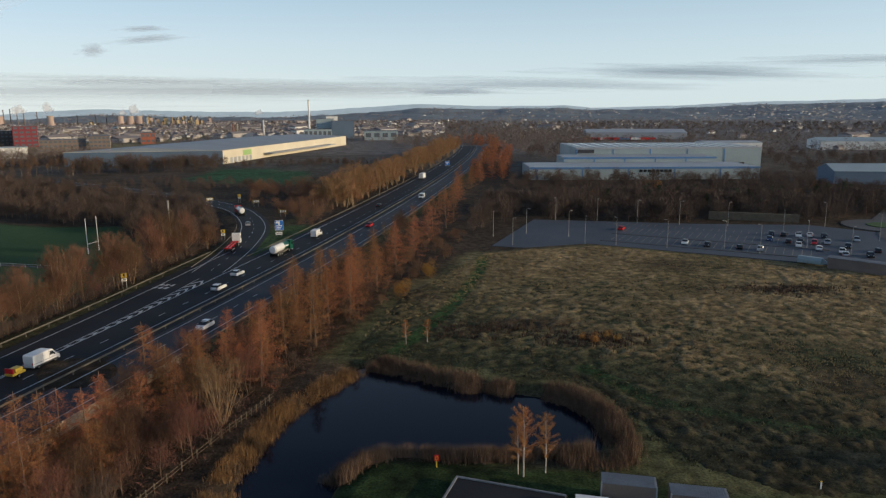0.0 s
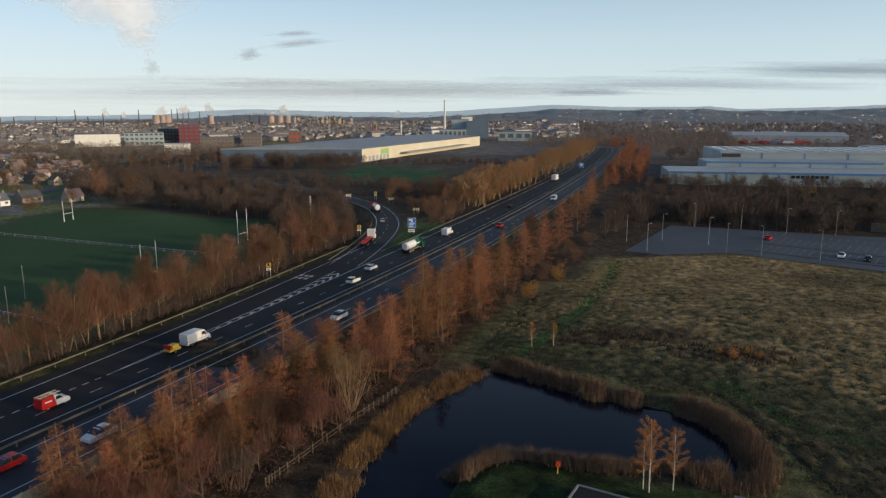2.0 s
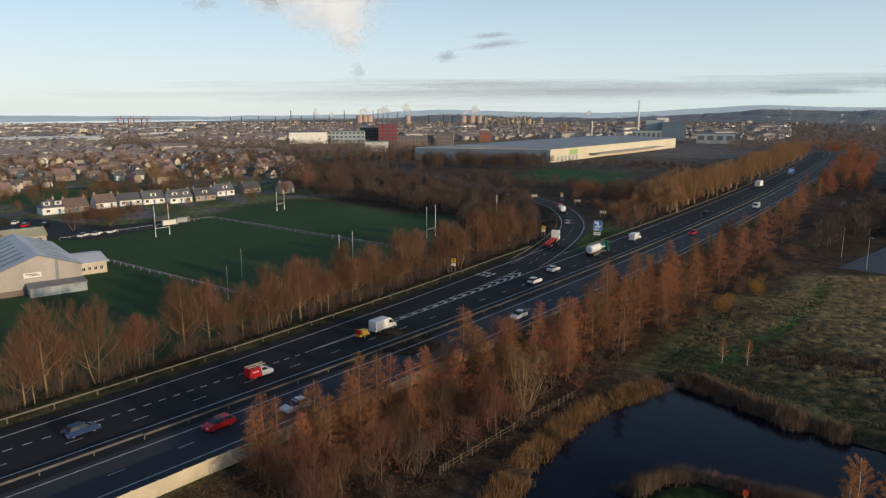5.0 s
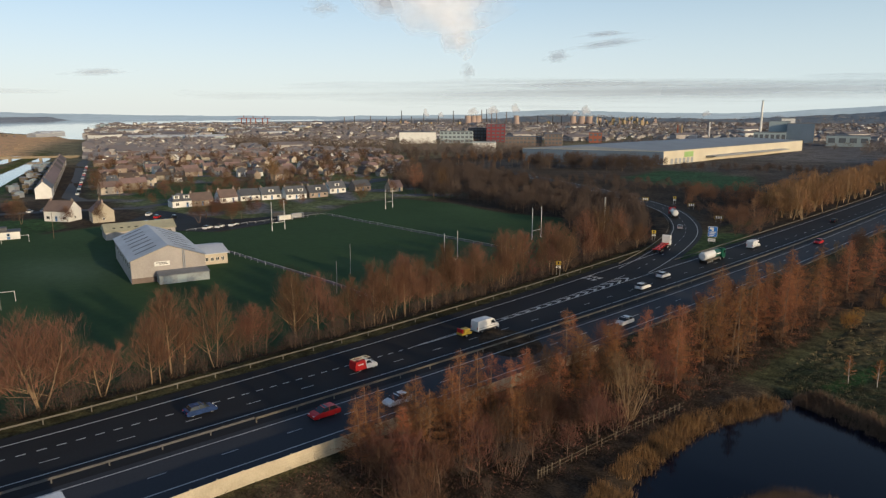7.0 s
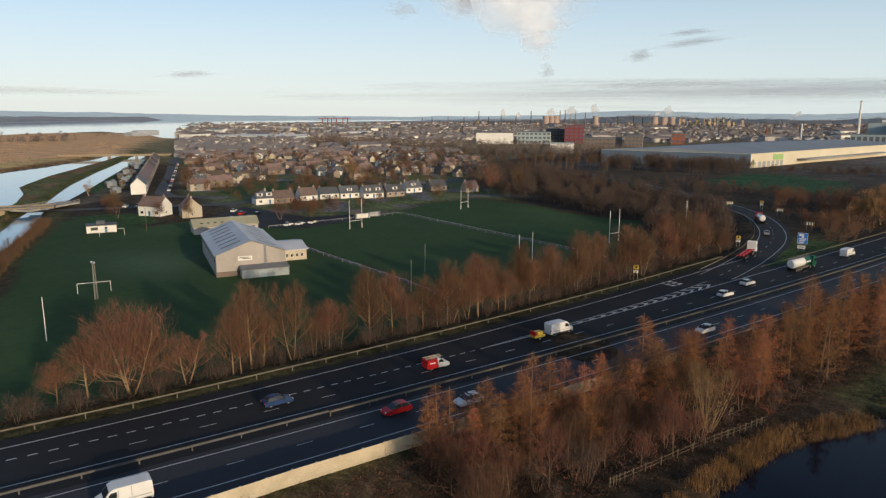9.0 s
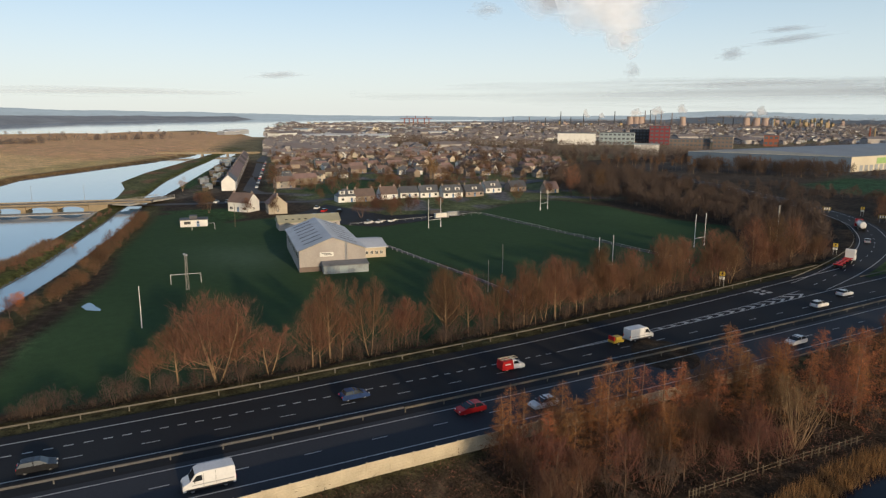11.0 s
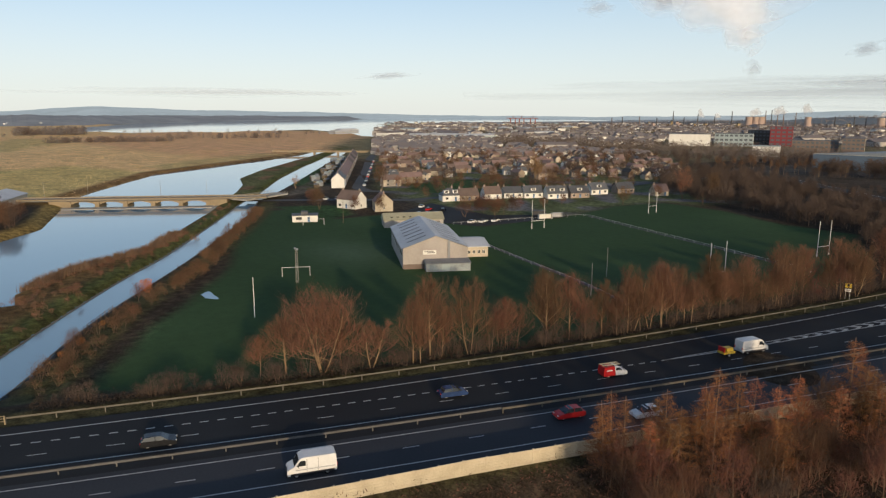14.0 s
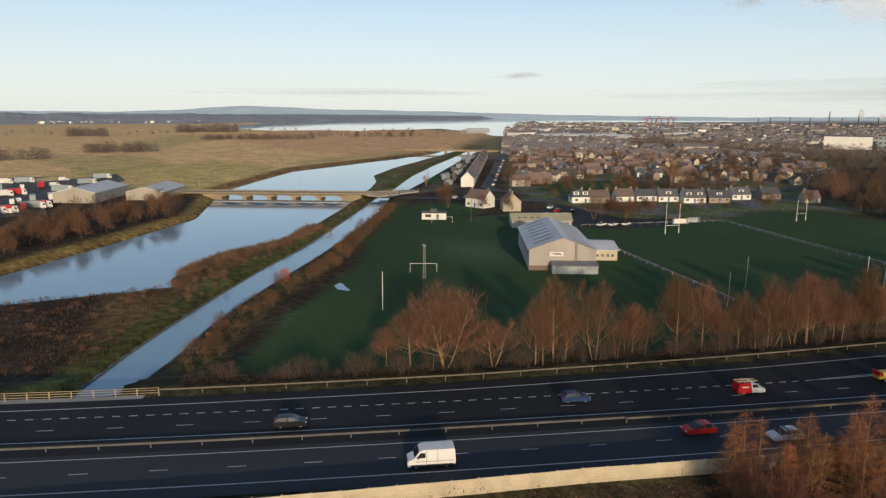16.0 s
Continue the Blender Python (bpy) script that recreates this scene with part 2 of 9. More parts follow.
defmat("lichen_roof", (0.42, 0.40, 0.28), 0.9, (0.30, 0.29, 0.22), 0.2, 2.0, 0.2)
defmat("emblem_green", (0.28, 0.48, 0.16), 0.5, (0.36, 0.50, 0.22), 0.3, 1.0, 0.0)
defmat("red_clad", (0.20, 0.035, 0.045), 0.5, (0.17, 0.03, 0.04), 0.1, 1.0, 0.0)
# red_clad brightened, for its side towards the sun
defmat("red_lit", (0.42, 0.07, 0.05), 0.5, (0.36, 0.06, 0.05), 0.1, 1.0, 0.0)
defmat("sheet_gold", (0.42, 0.31, 0.16), 0.5, (0.34, 0.25, 0.13), 0.1, 1.0, 0.0)

defmat("bridge_stone", (0.33, 0.26, 0.17), 0.85, (0.23, 0.185, 0.125), 0.3, 3.0, 0.2)
defmat("canal_stone", (0.20, 0.185, 0.16), 0.85, (0.13, 0.12, 0.105), 0.4, 3.0, 0.2)
defmat("lamp_grey", (0.36, 0.34, 0.31), 0.6, (0.28, 0.27, 0.25), 1.0, 4.0, 0.0)

defmat("lawn", (0.035, 0.085, 0.025), 0.95, (0.05, 0.10, 0.03), 0.3, 3.0, 0.3)
# far colours paled and drawn together to stand in for haze
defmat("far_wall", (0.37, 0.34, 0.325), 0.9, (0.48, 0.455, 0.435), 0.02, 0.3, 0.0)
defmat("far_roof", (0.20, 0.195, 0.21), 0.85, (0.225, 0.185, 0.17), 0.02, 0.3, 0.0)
defmat("far_hazed", (0.215, 0.200, 0.205), 0.95, (0.245, 0.215, 0.205), 0.02, 0.3, 0.0)
defmat("cooling", (0.46, 0.35, 0.30), 0.9, (0.40, 0.30, 0.26), 0.05, 0.5, 0.0)
# hill colours paled and blued to stand in for distance haze
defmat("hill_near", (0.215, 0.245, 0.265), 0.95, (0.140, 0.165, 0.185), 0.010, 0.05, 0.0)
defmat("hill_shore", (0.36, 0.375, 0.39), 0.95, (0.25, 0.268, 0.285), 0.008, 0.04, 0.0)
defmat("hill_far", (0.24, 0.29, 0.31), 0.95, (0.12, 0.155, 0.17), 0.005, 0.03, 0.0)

defmat("marsh_straw", (0.60, 0.42, 0.20), 0.95, (0.55, 0.37, 0.17), 0.006, 0.2, 0.0)

defmat("bay_paint", (0.34, 0.29, 0.20), 0.8, (0.20, 0.18, 0.14), 0.4, 3.0, 0.0)
# brown of the far woods, lightened the same way for haze
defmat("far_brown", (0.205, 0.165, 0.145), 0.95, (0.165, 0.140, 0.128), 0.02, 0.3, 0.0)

defmat("roof_dull", (0.22, 0.23, 0.25), 0.7, (0.16, 0.17, 0.185), 0.4, 3.0, 0.1)

defmat("end_wall_blue", (0.13, 0.18, 0.25), 0.6, (0.10, 0.145, 0.205), 0.05, 1.0, 0.0)
defmat("long_roof", (0.30, 0.33, 0.36), 0.6, (0.24, 0.265, 0.29), 0.05, 1.0, 0.0)
defmat("birch_leaf", (0.46, 0.175, 0.04), 0.8, (0.30, 0.11, 0.035), 0.5, 2.0, 0.0, rnd=0.25)
defmat("lit_straw_tuft", (0.34, 0.26, 0.135), 0.95, (0.17, 0.135, 0.07), 0.15, 1.5, 0.0)
defmat("yard_cream", (0.42, 0.39, 0.33), 0.7, (0.34, 0.315, 0.27), 0.1, 2.0, 0.0)

defmat("store_grey", (0.33, 0.39, 0.42), 0.6, (0.22, 0.24, 0.255), 0.5, 3.0, 0.1)


def water_mat(name, base, rough, scale, strength, spec):
    m = bpy.data.materials.new(name)
    m.use_nodes = True
    n, link = m.node_tree.nodes, m.node_tree.links.new
    b = n["Principled BSDF"]
    b.inputs["Base Color"].default_value = (*base, 1)
    b.inputs["Roughness"].default_value = rough
    b.inputs["IOR"].default_value = 1.38
    b.inputs["Specular IOR Level"].default_value = spec
    geo, ns, bp = n.new("ShaderNodeNewGeometry"), n.new("ShaderNodeTexNoise"), n.new("ShaderNodeBump")
    link(geo.outputs["Position"], ns.inputs["Vector"])
    ns.inputs["Scale"].default_value = scale
    bp.inputs["Strength"].default_value = strength
    bp.inputs["Distance"].default_value = 0.02
    link(ns.outputs[0], bp.inputs["Height"])
    link(bp.outputs[0], b.inputs["Normal"])
    return m


M["pond_water"] = water_mat("pond_water", (0.004, 0.007, 0.016), 0.05, 1.2, 0.10, 0.16)
# pale blue base colour stands in for part of the reflected sky
M["river_water"] = water_mat("river_water", (0.20, 0.345, 0.46), 0.04, 0.8, 0.02, 1.0)

# the skyline hills are a plain backdrop whose faint blue glow paints the haze
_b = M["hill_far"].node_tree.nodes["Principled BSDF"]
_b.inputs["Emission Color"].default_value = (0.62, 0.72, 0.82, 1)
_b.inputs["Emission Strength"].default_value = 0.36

# ---- plan of the road ----
MC = (-2.37864e-10, 4.1604e-07, -3.58483e-04, 0.297604, -88.457)


def mx(y):
    """x of the motorway's median at y."""
    if y > 780:
        return mx(780) + (y - 780) * 0.055
    if y < -40:
        return mx(-40) + (y + 40) * 0.33
    a, b, c, d, e = MC
    return (((a * y + b) * y + c) * y + d) * y + e


def road_pt(y, off):
    s = (mx(y + 1) - mx(y - 1)) / 2
    k = math.hypot(1, s)
    return mx(y) + off / k, y - off * s / k


YS = [-160 + 6 * i for i in range(80)] + [320 + 15 * i for i in range(46)]


def lerp_tab(tab, v):
    for (a, p), (b, q) in zip(tab, tab[1:]):
        if v <= b:
            u = max(0.0, (v - a) / (b - a))
            return p + (q - p) * u
    return tab[-1][1]


FAR_EDGE = [(-160, -12.6), (-20, -12.9), (40, -14.0), (90, -16.4), (140, -19.8), (175, -22.8), (200, -24.6)]
MAIN_EDGE = [(-160, -9.8), (100, -9.9), (130, -10.8), (180, -12.2), (245, -13.2), (330, -13.5), (1000, -13.5)]


def spline(pts, n=8):
    """A smooth line through a few points of the plan."""
    p = [Vector(q) for q in pts]
    p = [2 * p[0] - p[1]] + p + [2 * p[-1] - p[-2]]
    out = []
    for i in range(1, len(p) - 2):
        for k in range(n):
            t = k / n
            a, b, c, d = p[i - 1], p[i], p[i + 1], p[i + 2]
            out.append(tuple(0.5 * (2 * b + (c - a) * t + (2 * a - 5 * b + 4 * c - d) * t * t + (3 * b - a - 3 * c + d) * t ** 3)))
    out.append(tuple(p[-2]))
    return out


RAMP = spline([(-62.6, 168), (-62.0, 186), (-63.5, 215), (-68.0, 245), (-77.5, 273), (-93.0, 301), (-125, 335), (-170, 372), (-240, 420)], 7)


def strip(mb, line, o0, o1, z, mi=0):
    """A flat band between two sideways offsets of a line."""
    vs = []
    for i, p in enumerate(line):
        a, b = line[max(i - 1, 0)], line[min(i + 1, len(line) - 1)]
        dx, dy = b[0] - a[0], b[1] - a[1]
        k = math.hypot(dx, dy) or 1
        nx, ny = dy / k, -dx / k
        for o in (o0, o1):
            vs.append((p[0] + nx * o, p[1] + ny * o, z))
    mb.add(vs, [(2 * i, 2 * i + 1, 2 * i + 3, 2 * i + 2) for i in range(len(line) - 1)], mi)


POND = spline([(-24.5, 62), (-24.8, 76), (-25, 86), (-23, 96), (-18, 108), (-14, 116.5), (-8, 112.5), (1, 106.4), (8, 104.6), (14, 103.3), (18.5, 100.5), (20.8, 95), (21.5, 89), (19.5, 85.4), (12, 84.5), (1, 84), (-6.6, 85.4), (-10.8, 82.3), (-13.5, 78), (-14.5, 70), (-15, 62), (-20, 57)], 4)
RIVER = [(-150, -210), (-168, -120), (-181, -60), (-184.5, -34), (-186, -10), (-187, 3), (-200, 3.5), (-218, 16), (-238, 40), (-280, 63), (-321, 85), (-362, 104), (-396, 121), (-430, 135), (-471, 146), (-520, 176), (-562, 206), (-630, 255), (-700, 305), (-760, 350), (-775, 335), (-705, 290), (-640, 225), (-537, 105), (-444, 55), (-400, 33), (-376, 31), (-309, 17), (-259, -14), (-220, -40), (-205, -80), (-195, -140), (-185, -210)]
CANAL_L = [(-60, -44), (-92, -26), (-122.5, -12), (-138.4, -4.8), (-155.5, 4), (-177, 15.7), (-200, 29), (-226, 45.5), (-268, 68.3), (-308, 89.5), (-344, 108), (-368, 123.4), (-453, 168.4), (-541, 221.7), (-614, 269), (-700, 322), (-795, 384)]
CANAL_R = [(-58, -36), (-90, -19), (-119.7, -4), (-131, 2), (-147, 9), (-163, 17.5), (-178, 26.5), (-195.5, 37.5), (-217.5, 51), (-254, 71.5), (-293, 92.5), (-340, 114), (-362, 130), (-427, 170), (-497, 212.5), (-577, 262), (-690, 332), (-793, 392)]
CANAL = CANAL_L + CANAL_R[::-1]
def bearing(az, d):
    """Place at an azimuth (degrees to the left of +y) and a distance."""
    return -math.sin(radians(az)) * d, math.cos(radians(az)) * d


FIRTH = [bearing(a, d) for a, d in ((85.2, 1900), (82.5, 1720), (80, 1610), (74, 1600), (67.3, 1800), (64, 1500), (62.6, 1240), (61.4, 1330), (62.0, 1700), (60.6, 2050), (61.5, 2500), (55, 2900), (48.7, 3120), (43, 3500), (41.5, 4100), (43, 4800), (61.8, 3935), (67.3, 3570), (74, 3250), (80, 2750), (83.5, 2200))]


def dist_poly(px, py, poly):
    """Signed distance to a polygon, negative inside."""
    d = np.full(px.shape, 1e9)
    inside = np.zeros(px.shape, bool)
    n = len(poly)
    for i in range(n):
        (ax, ay), (bx, by) = poly[i][:2], poly[(i + 1) % n][:2]
        ex, ey = bx - ax, by - ay
        t = np.clip(((px - ax) * ex + (py - ay) * ey) / (ex * ex + ey * ey + 1e-9), 0, 1)
        d = np.minimum(d, np.hypot(px - ax - t * ex, py - ay - t * ey))
        c = ((ay > py) != (by > py)) & (px < (bx - ax) * (py - ay) / ((by - ay) or 1e-9) + ax)
        inside ^= c
    return np.where(inside, -d, d)


def dist_line(px, py, line):
    d = np.full(px.shape, 1e9)
    for (ax, ay), (bx, by) in zip([q[:2] for q in line], [q[:2] for q in line[1:]]):
        ex, ey = bx - ax, by - ay
        t = np.clip(((px - ax) * ex + (py - ay) * ey) / (ex * ex + ey * ey + 1e-9), 0, 1)
        d = np.minimum(d, np.hypot(px - ax - t * ex, py - ay - t * ey))
    return d


def smooth(e0, e1, v):
    t = np.clip((v - e0) / (e1 - e0), 0, 1)
    return t * t * (3 - 2 * t)


MXT = np.array([mx(v) for v in np.arange(-5000, 5001, 10.0)])
FARO = lambda y: np.interp(y, [p[0] for p in FAR_EDGE], [p[1] for p in FAR_EDGE])
WATER = -3.6


def wob(px, py, s):
    return (np.sin(px / s + 1.3 * np.sin(py / s * 0.7)) + np.sin(py / s * 1.3 + 1.7 * np.sin(px / s * 0.6)) + 0.5 * np.sin((px + py) / s * 2.3)) / 2.5


def height(px, py):
    px, py = np.asarray(px, float), np.asarray(py, float)
    z = -2.0 + 0.25 * wob(px, py, 23) * smooth(0, 60, np.hypot(px + 180, py - 150) - 110)
    m = np.interp(py, np.arange(-5000, 5001, 10.0), MXT)
    off = (px - m) * 0.96
    far = np.minimum(FARO(py), -16) - 6
    bank = 1 - np.where(off > 0, smooth(15.5, 24, off), smooth(0, 9, far - off))
    bank = bank * (1 - smooth(820, 1000, py))
    ramp = 1 - smooth(7, 18, dist_line(px, py, RAMP))
    z = z + (1.87 - 0.25 * wob(px, py, 23)) * np.maximum(bank, ramp)
    # a low rise in the meadow beside the pond
    z = z + 0.8 * np.exp(-(((px - 70) / 55) ** 2 + ((py - 150) / 40) ** 2))
    for poly, w in ((POND, 2.5), (RIVER, 5), (CANAL, 1.2)):
        d = dist_poly(px, py, poly)
        z = np.where(d < w + 1, z + (-5.2 - z) * (1 - smooth(-w, w, d)), z)
    d = dist_poly(px, py, FIRTH)
    z = z + (-9 - z) * (1 - smooth(-40, 40, d))
    return z


# a look-up of heights and of water, for setting things down quickly
LX, LY = np.arange(-780, 300.1, 2.0), np.arange(-220, 780.1, 2.0)
GX, GY = np.meshgrid(LX, LY)
LZ = height(GX, GY)
WET = np.minimum(np.minimum(dist_poly(GX, GY, POND), dist_poly(GX, GY, CANAL)), dist_poly(GX, GY, RIVER))
ONRAMP = dist_line(GX, GY, RAMP)


def lookup(tab, x, y, miss):
    u, v = (x + 780) / 2.0, (y + 220) / 2.0
    i, j = int(u), int(v)
    if u < 0 or v < 0 or i >= len(LX) - 1 or j >= len(LY) - 1:
        return miss
    u, v = u - i, v - j
    return float((tab[j, i] * (1 - u) + tab[j, i + 1] * u) * (1 - v) + (tab[j + 1, i] * (1 - u) + tab[j + 1, i + 1] * u) * v)


def gz(x, y):
    return lookup(LZ, x, y, -2.0)


def inside(poly, x, y):
    c = False
    n = len(poly)
    for k in range(n):
        (ax, ay), (bx, by) = poly[k][:2], poly[(k + 1) % n][:2]
        if (ay > y) != (by > y) and x < (bx - ax) * (y - ay) / (by - ay) + ax:
            c = not c
    return c


def axis(lo, hi, step):
    mid = list(np.arange(lo, hi + 0.01, step))
    out, s, v = [], step, hi
    while v < 4990:
        s *= 1.12
        v = min(v + s, 5000)
        out.append(v)
    inn, s, v = [], step, lo
    while v > -4990:
        s *= 1.12
        v = max(v - s, -5000)
        inn.append(v)
    return np.array(inn[::-1] + mid + out)


def build_ground():
    xs, ys = axis(-560, 130, 2.0), axis(-60, 330, 2.0)
    X, Y = np.meshgrid(xs, ys)
    Z = height(X, Y)
    nx, ny = len(xs), len(ys)
    idx = np.arange(nx * ny).reshape(ny, nx)
    quads = np.stack([idx[:-1, :-1], idx[:-1, 1:], idx[1:, 1:], idx[1:, :-1]], -1).reshape(-1, 4)
    me = bpy.data.meshes.new("ground")
    me.from_pydata(np.stack([X, Y, Z], -1).reshape(-1, 3).tolist(), [], quads.tolist())
    x, y = X.ravel(), Y.ravel()
    col = np.empty((len(x), 3))
    # ground covers, laid over one another
    col[:] = (0.052, 0.038, 0.026)

    def lay(mask, c):
        m = np.clip(mask, 0, 1)[:, None]
        col[:] = col * (1 - m) + np.array(c) * m

    w = wob(x, y, 9) * 3
    m = np.interp(y, np.arange(-5000, 5001, 10.0), MXT)
    off = (x - m) * 0.96
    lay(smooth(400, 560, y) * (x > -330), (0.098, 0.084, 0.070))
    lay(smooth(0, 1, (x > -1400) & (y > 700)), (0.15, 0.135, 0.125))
    lay(smooth(560, 760, np.hypot(x, y)) * (x < -380), (0.20, 0.17, 0.095))
    marsh = dist_poly(x, y, [(-380, 28), (-440, 50), (-540, 100), (-650, 220), (-760, 330), (-1000, 480), (-1320, 690), (-1900, 400), (-5000, 250), (-5000, -1500), (-900, -700), (-430, -60)])
    lay(1 - smooth(-10, 10, marsh + w), (0.74, 0.50, 0.245))
    lay((1 - smooth(-10, 10, marsh + w)) * smooth(0.1, 0.7, wob(x, y, 85)), (0.76, 0.53, 0.26))
    shore = dist_poly(x, y, FIRTH)
    # ground far off paled to grey-blue, haze put into its colour
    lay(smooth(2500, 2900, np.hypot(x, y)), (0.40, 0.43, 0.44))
    near_green = dist_poly(x, y, [(-400, 28), (-445, 50), (-540, 100), (-640, 60), (-560, -60), (-430, -30)])
    lay((1 - smooth(-12, 12, near_green + w)) * 0.8, (0.52, 0.42, 0.16))
    est = 1 - smooth(-8, 8, dist_poly(x, y, [(-300, 180), (-350, 188), (-690, 365), (-720, 470), (-570, 570), (-470, 570), (-290, 410), (-250, 320), (-205, 312), (-205, 282), (-222, 280), (-228, 246), (-220, 215), (-222, 182), (-262, 170)]) + w)
    lay(est, (0.115, 0.135, 0.060))
    lay(est * smooth(0.1, 0.4, wob(x, y, 6)), (0.16, 0.155, 0.155))
    far_field = 1 - smooth(-20, 20, dist_poly(x, y, [(-640, 200), (-760, 330), (-1000, 480), (-1320, 690), (-1700, 400), (-1250, 120), (-900, 130)]) + w * 3)
    lay(far_field * 0.8, (0.66, 0.38, 0.21))
    for gp in ([(-800, -20), (-1000, -40), (-1300, 60), (-1150, 110), (-900, 30)], [(-560, 120), (-600, 112), (-720, 240), (-690, 260)], [(-520, -30), (-600, 20), (-760, -20), (-700, -90)]):
        lay((1 - smooth(-10, 10, dist_poly(x, y, gp) + w * 2)) * 0.5, (0.30, 0.29, 0.11))
    pitch = dist_poly(x, y, PITCH)
    lay(1 - smooth(-2, 2, pitch + w * 0.5), (0.040, 0.080, 0.032))
    lay((1 - smooth(-2, 2, pitch + w * 0.5)) * smooth(0.0, 1.2, wob(x, y, 26)), (0.056, 0.104, 0.044))
    # frosty sheen on the grass, painted as a lighter patch
    frost_sheen = np.exp(-(((x + 194.7) / 22) ** 2 + ((y - 95.1) / 14) ** 2))
    lay((1 - smooth(-2, 2, pitch + w * 0.5)) * frost_sheen * 0.75, (0.085, 0.135, 0.080))
    mead = dist_poly(x, y, [(-22, 120), (-12, 165), (10, 212), (24, 216), (50, 222), (120, 188), (170, 170), (240, 60), (160, -40), (30, 60), (15, 78), (24, 92), (20, 104), (0, 110)])
    lay(1 - smooth(-4, 4, mead + w), (0.080, 0.080, 0.036))
    lay((1 - smooth(-4, 4, mead + w)) * smooth(0.0, 0.9, wob(x, y, 12)), (0.135, 0.115, 0.055))
    lay((1 - smooth(-4, 4, mead + w)) * smooth(0.45, 0.9, wob(x + 40, y, 17)), (0.045, 0.04, 0.024))
    path = np.minimum(dist_line(x, y, [(-9, 122), (-3, 136), (2, 152), (10, 186), (12, 205)]), dist_line(x, y, [(24, 112), (32, 98), (48, 90), (75, 84), (100, 100), (112, 130), (113, 160)]))
    lay(1 - smooth(0.8, 2.2, path), (0.045, 0.085, 0.03))
    # lawn cover made a darker green to carry the shade over it
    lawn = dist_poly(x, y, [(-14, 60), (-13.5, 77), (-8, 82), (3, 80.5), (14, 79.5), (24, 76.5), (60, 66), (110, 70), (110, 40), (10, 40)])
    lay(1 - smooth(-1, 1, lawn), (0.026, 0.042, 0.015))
    for gp in ([(-300, 205), (-345, 203), (-385, 250), (-330, 300), (-296, 270)], [(-312, 112), (-300, 140), (-268, 132), (-262, 118)], [(-400, 150), (-390, 160), (-560, 250), (-570, 240)]):
        lay(1 - smooth(-3, 3, dist_poly(x, y, gp) + w * 0.4), (0.04, 0.085, 0.03))
    g2 = dist_poly(x, y, [(-165, 440), (-78, 405), (-95, 500), (-170, 535)])
    lay(1 - smooth(-6, 6, g2 + w), (0.035, 0.085, 0.04))
    verge = np.where(off > 0, smooth(10, 12, off) * (1 - smooth(15, 18, off)), smooth(-3, 0, FARO(y) - 3.0 - off) * (1 - smooth(4, 6, FARO(y) - 3.0 - off)))
    lay(verge * (y < 800), (0.062, 0.056, 0.026))
    isl = 1 - smooth(6, 12, dist_line(x, y, [(-58, 172), (-56, 190), (-54, 215), (-52, 245)]))
    lay(isl, (0.055, 0.085, 0.03))
    spit = dist_poly(x, y, [(-186, -10), (-122, -14), (-210, 45), (-340, 111), (-321, 85), (-238, 40), (-200, 3)])
    lay(1 - smooth(-2, 4, spit), (0.14, 0.09, 0.038))
    spit2 = dist_poly(x, y, [(-321, 85), (-362, 104), (-430, 135), (-471, 146), (-562, 206), (-700, 305), (-760, 350), (-795, 384), (-614, 269), (-453, 168), (-344, 108)])
    lay(1 - smooth(-2, 4, spit2), (0.115, 0.115, 0.045))
    lay((1 - smooth(-2, 4, spit2)) * smooth(0.0, 0.5, wob(x, y, 11)), (0.20, 0.115, 0.06))
    plots = dist_poly(x, y, [(-345, 128), (-365, 165), (-592, 288), (-640, 310), (-600, 285), (-430, 185), (-362, 140)])
    lay(1 - smooth(-2, 3, plots), (0.115, 0.095, 0.070))
    lay((1 - smooth(-2, 3, plots)) * smooth(0.1, 0.5, wob(x, y, 4)), (0.075, 0.095, 0.040))
    bank = 1 - smooth(0, 3, np.abs(dist_line(x, y, CANAL_L) - 3.5) - 2)
    lay(bank * (x < -115), (0.085, 0.095, 0.03))
    tow = 1 - smooth(0, 2.5, np.abs(dist_line(x, y, CANAL_R) - 6) - 2.5)
    lay(tow * (x < -115) * (x > -340), (0.075, 0.07, 0.03))
    # distant land greyed by range, again haze in the colour
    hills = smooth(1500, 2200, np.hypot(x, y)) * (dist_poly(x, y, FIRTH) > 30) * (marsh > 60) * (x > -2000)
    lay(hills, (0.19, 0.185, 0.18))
    # brighter straw at the back and right paints the low sun there
    lay((1 - smooth(-4, 4, mead + w)) * smooth(120, 200, y + x * 0.5) * smooth(-0.5, 0.7, wob(x + 9, y, 15)), (0.155, 0.125, 0.065))
    lay(1 - smooth(0.8, 2.2, path), (0.04, 0.078, 0.028))
    fb = dist_line(x, y, [(-376, 31), (-309, 17), (-259, -14), (-220, -40)])
    lay((1 - smooth(5, 11, fb)) * (dist_poly(x, y, RIVER) > 0), (0.24, 0.165, 0.055))
    fb = dist_line(x, y, [(-400, 33), (-444, 55), (-537, 105), (-640, 225), (-705, 290)])
    lay((1 - smooth(6, 14, fb)) * (dist_poly(x, y, RIVER) > 0), (0.20, 0.12, 0.05))
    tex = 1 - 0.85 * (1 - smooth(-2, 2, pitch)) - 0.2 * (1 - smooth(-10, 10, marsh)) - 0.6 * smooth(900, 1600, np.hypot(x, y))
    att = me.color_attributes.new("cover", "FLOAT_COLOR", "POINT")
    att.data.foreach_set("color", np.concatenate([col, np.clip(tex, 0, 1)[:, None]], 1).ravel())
    g = bpy.data.materials.new("ground_cover")
    g.use_nodes = True
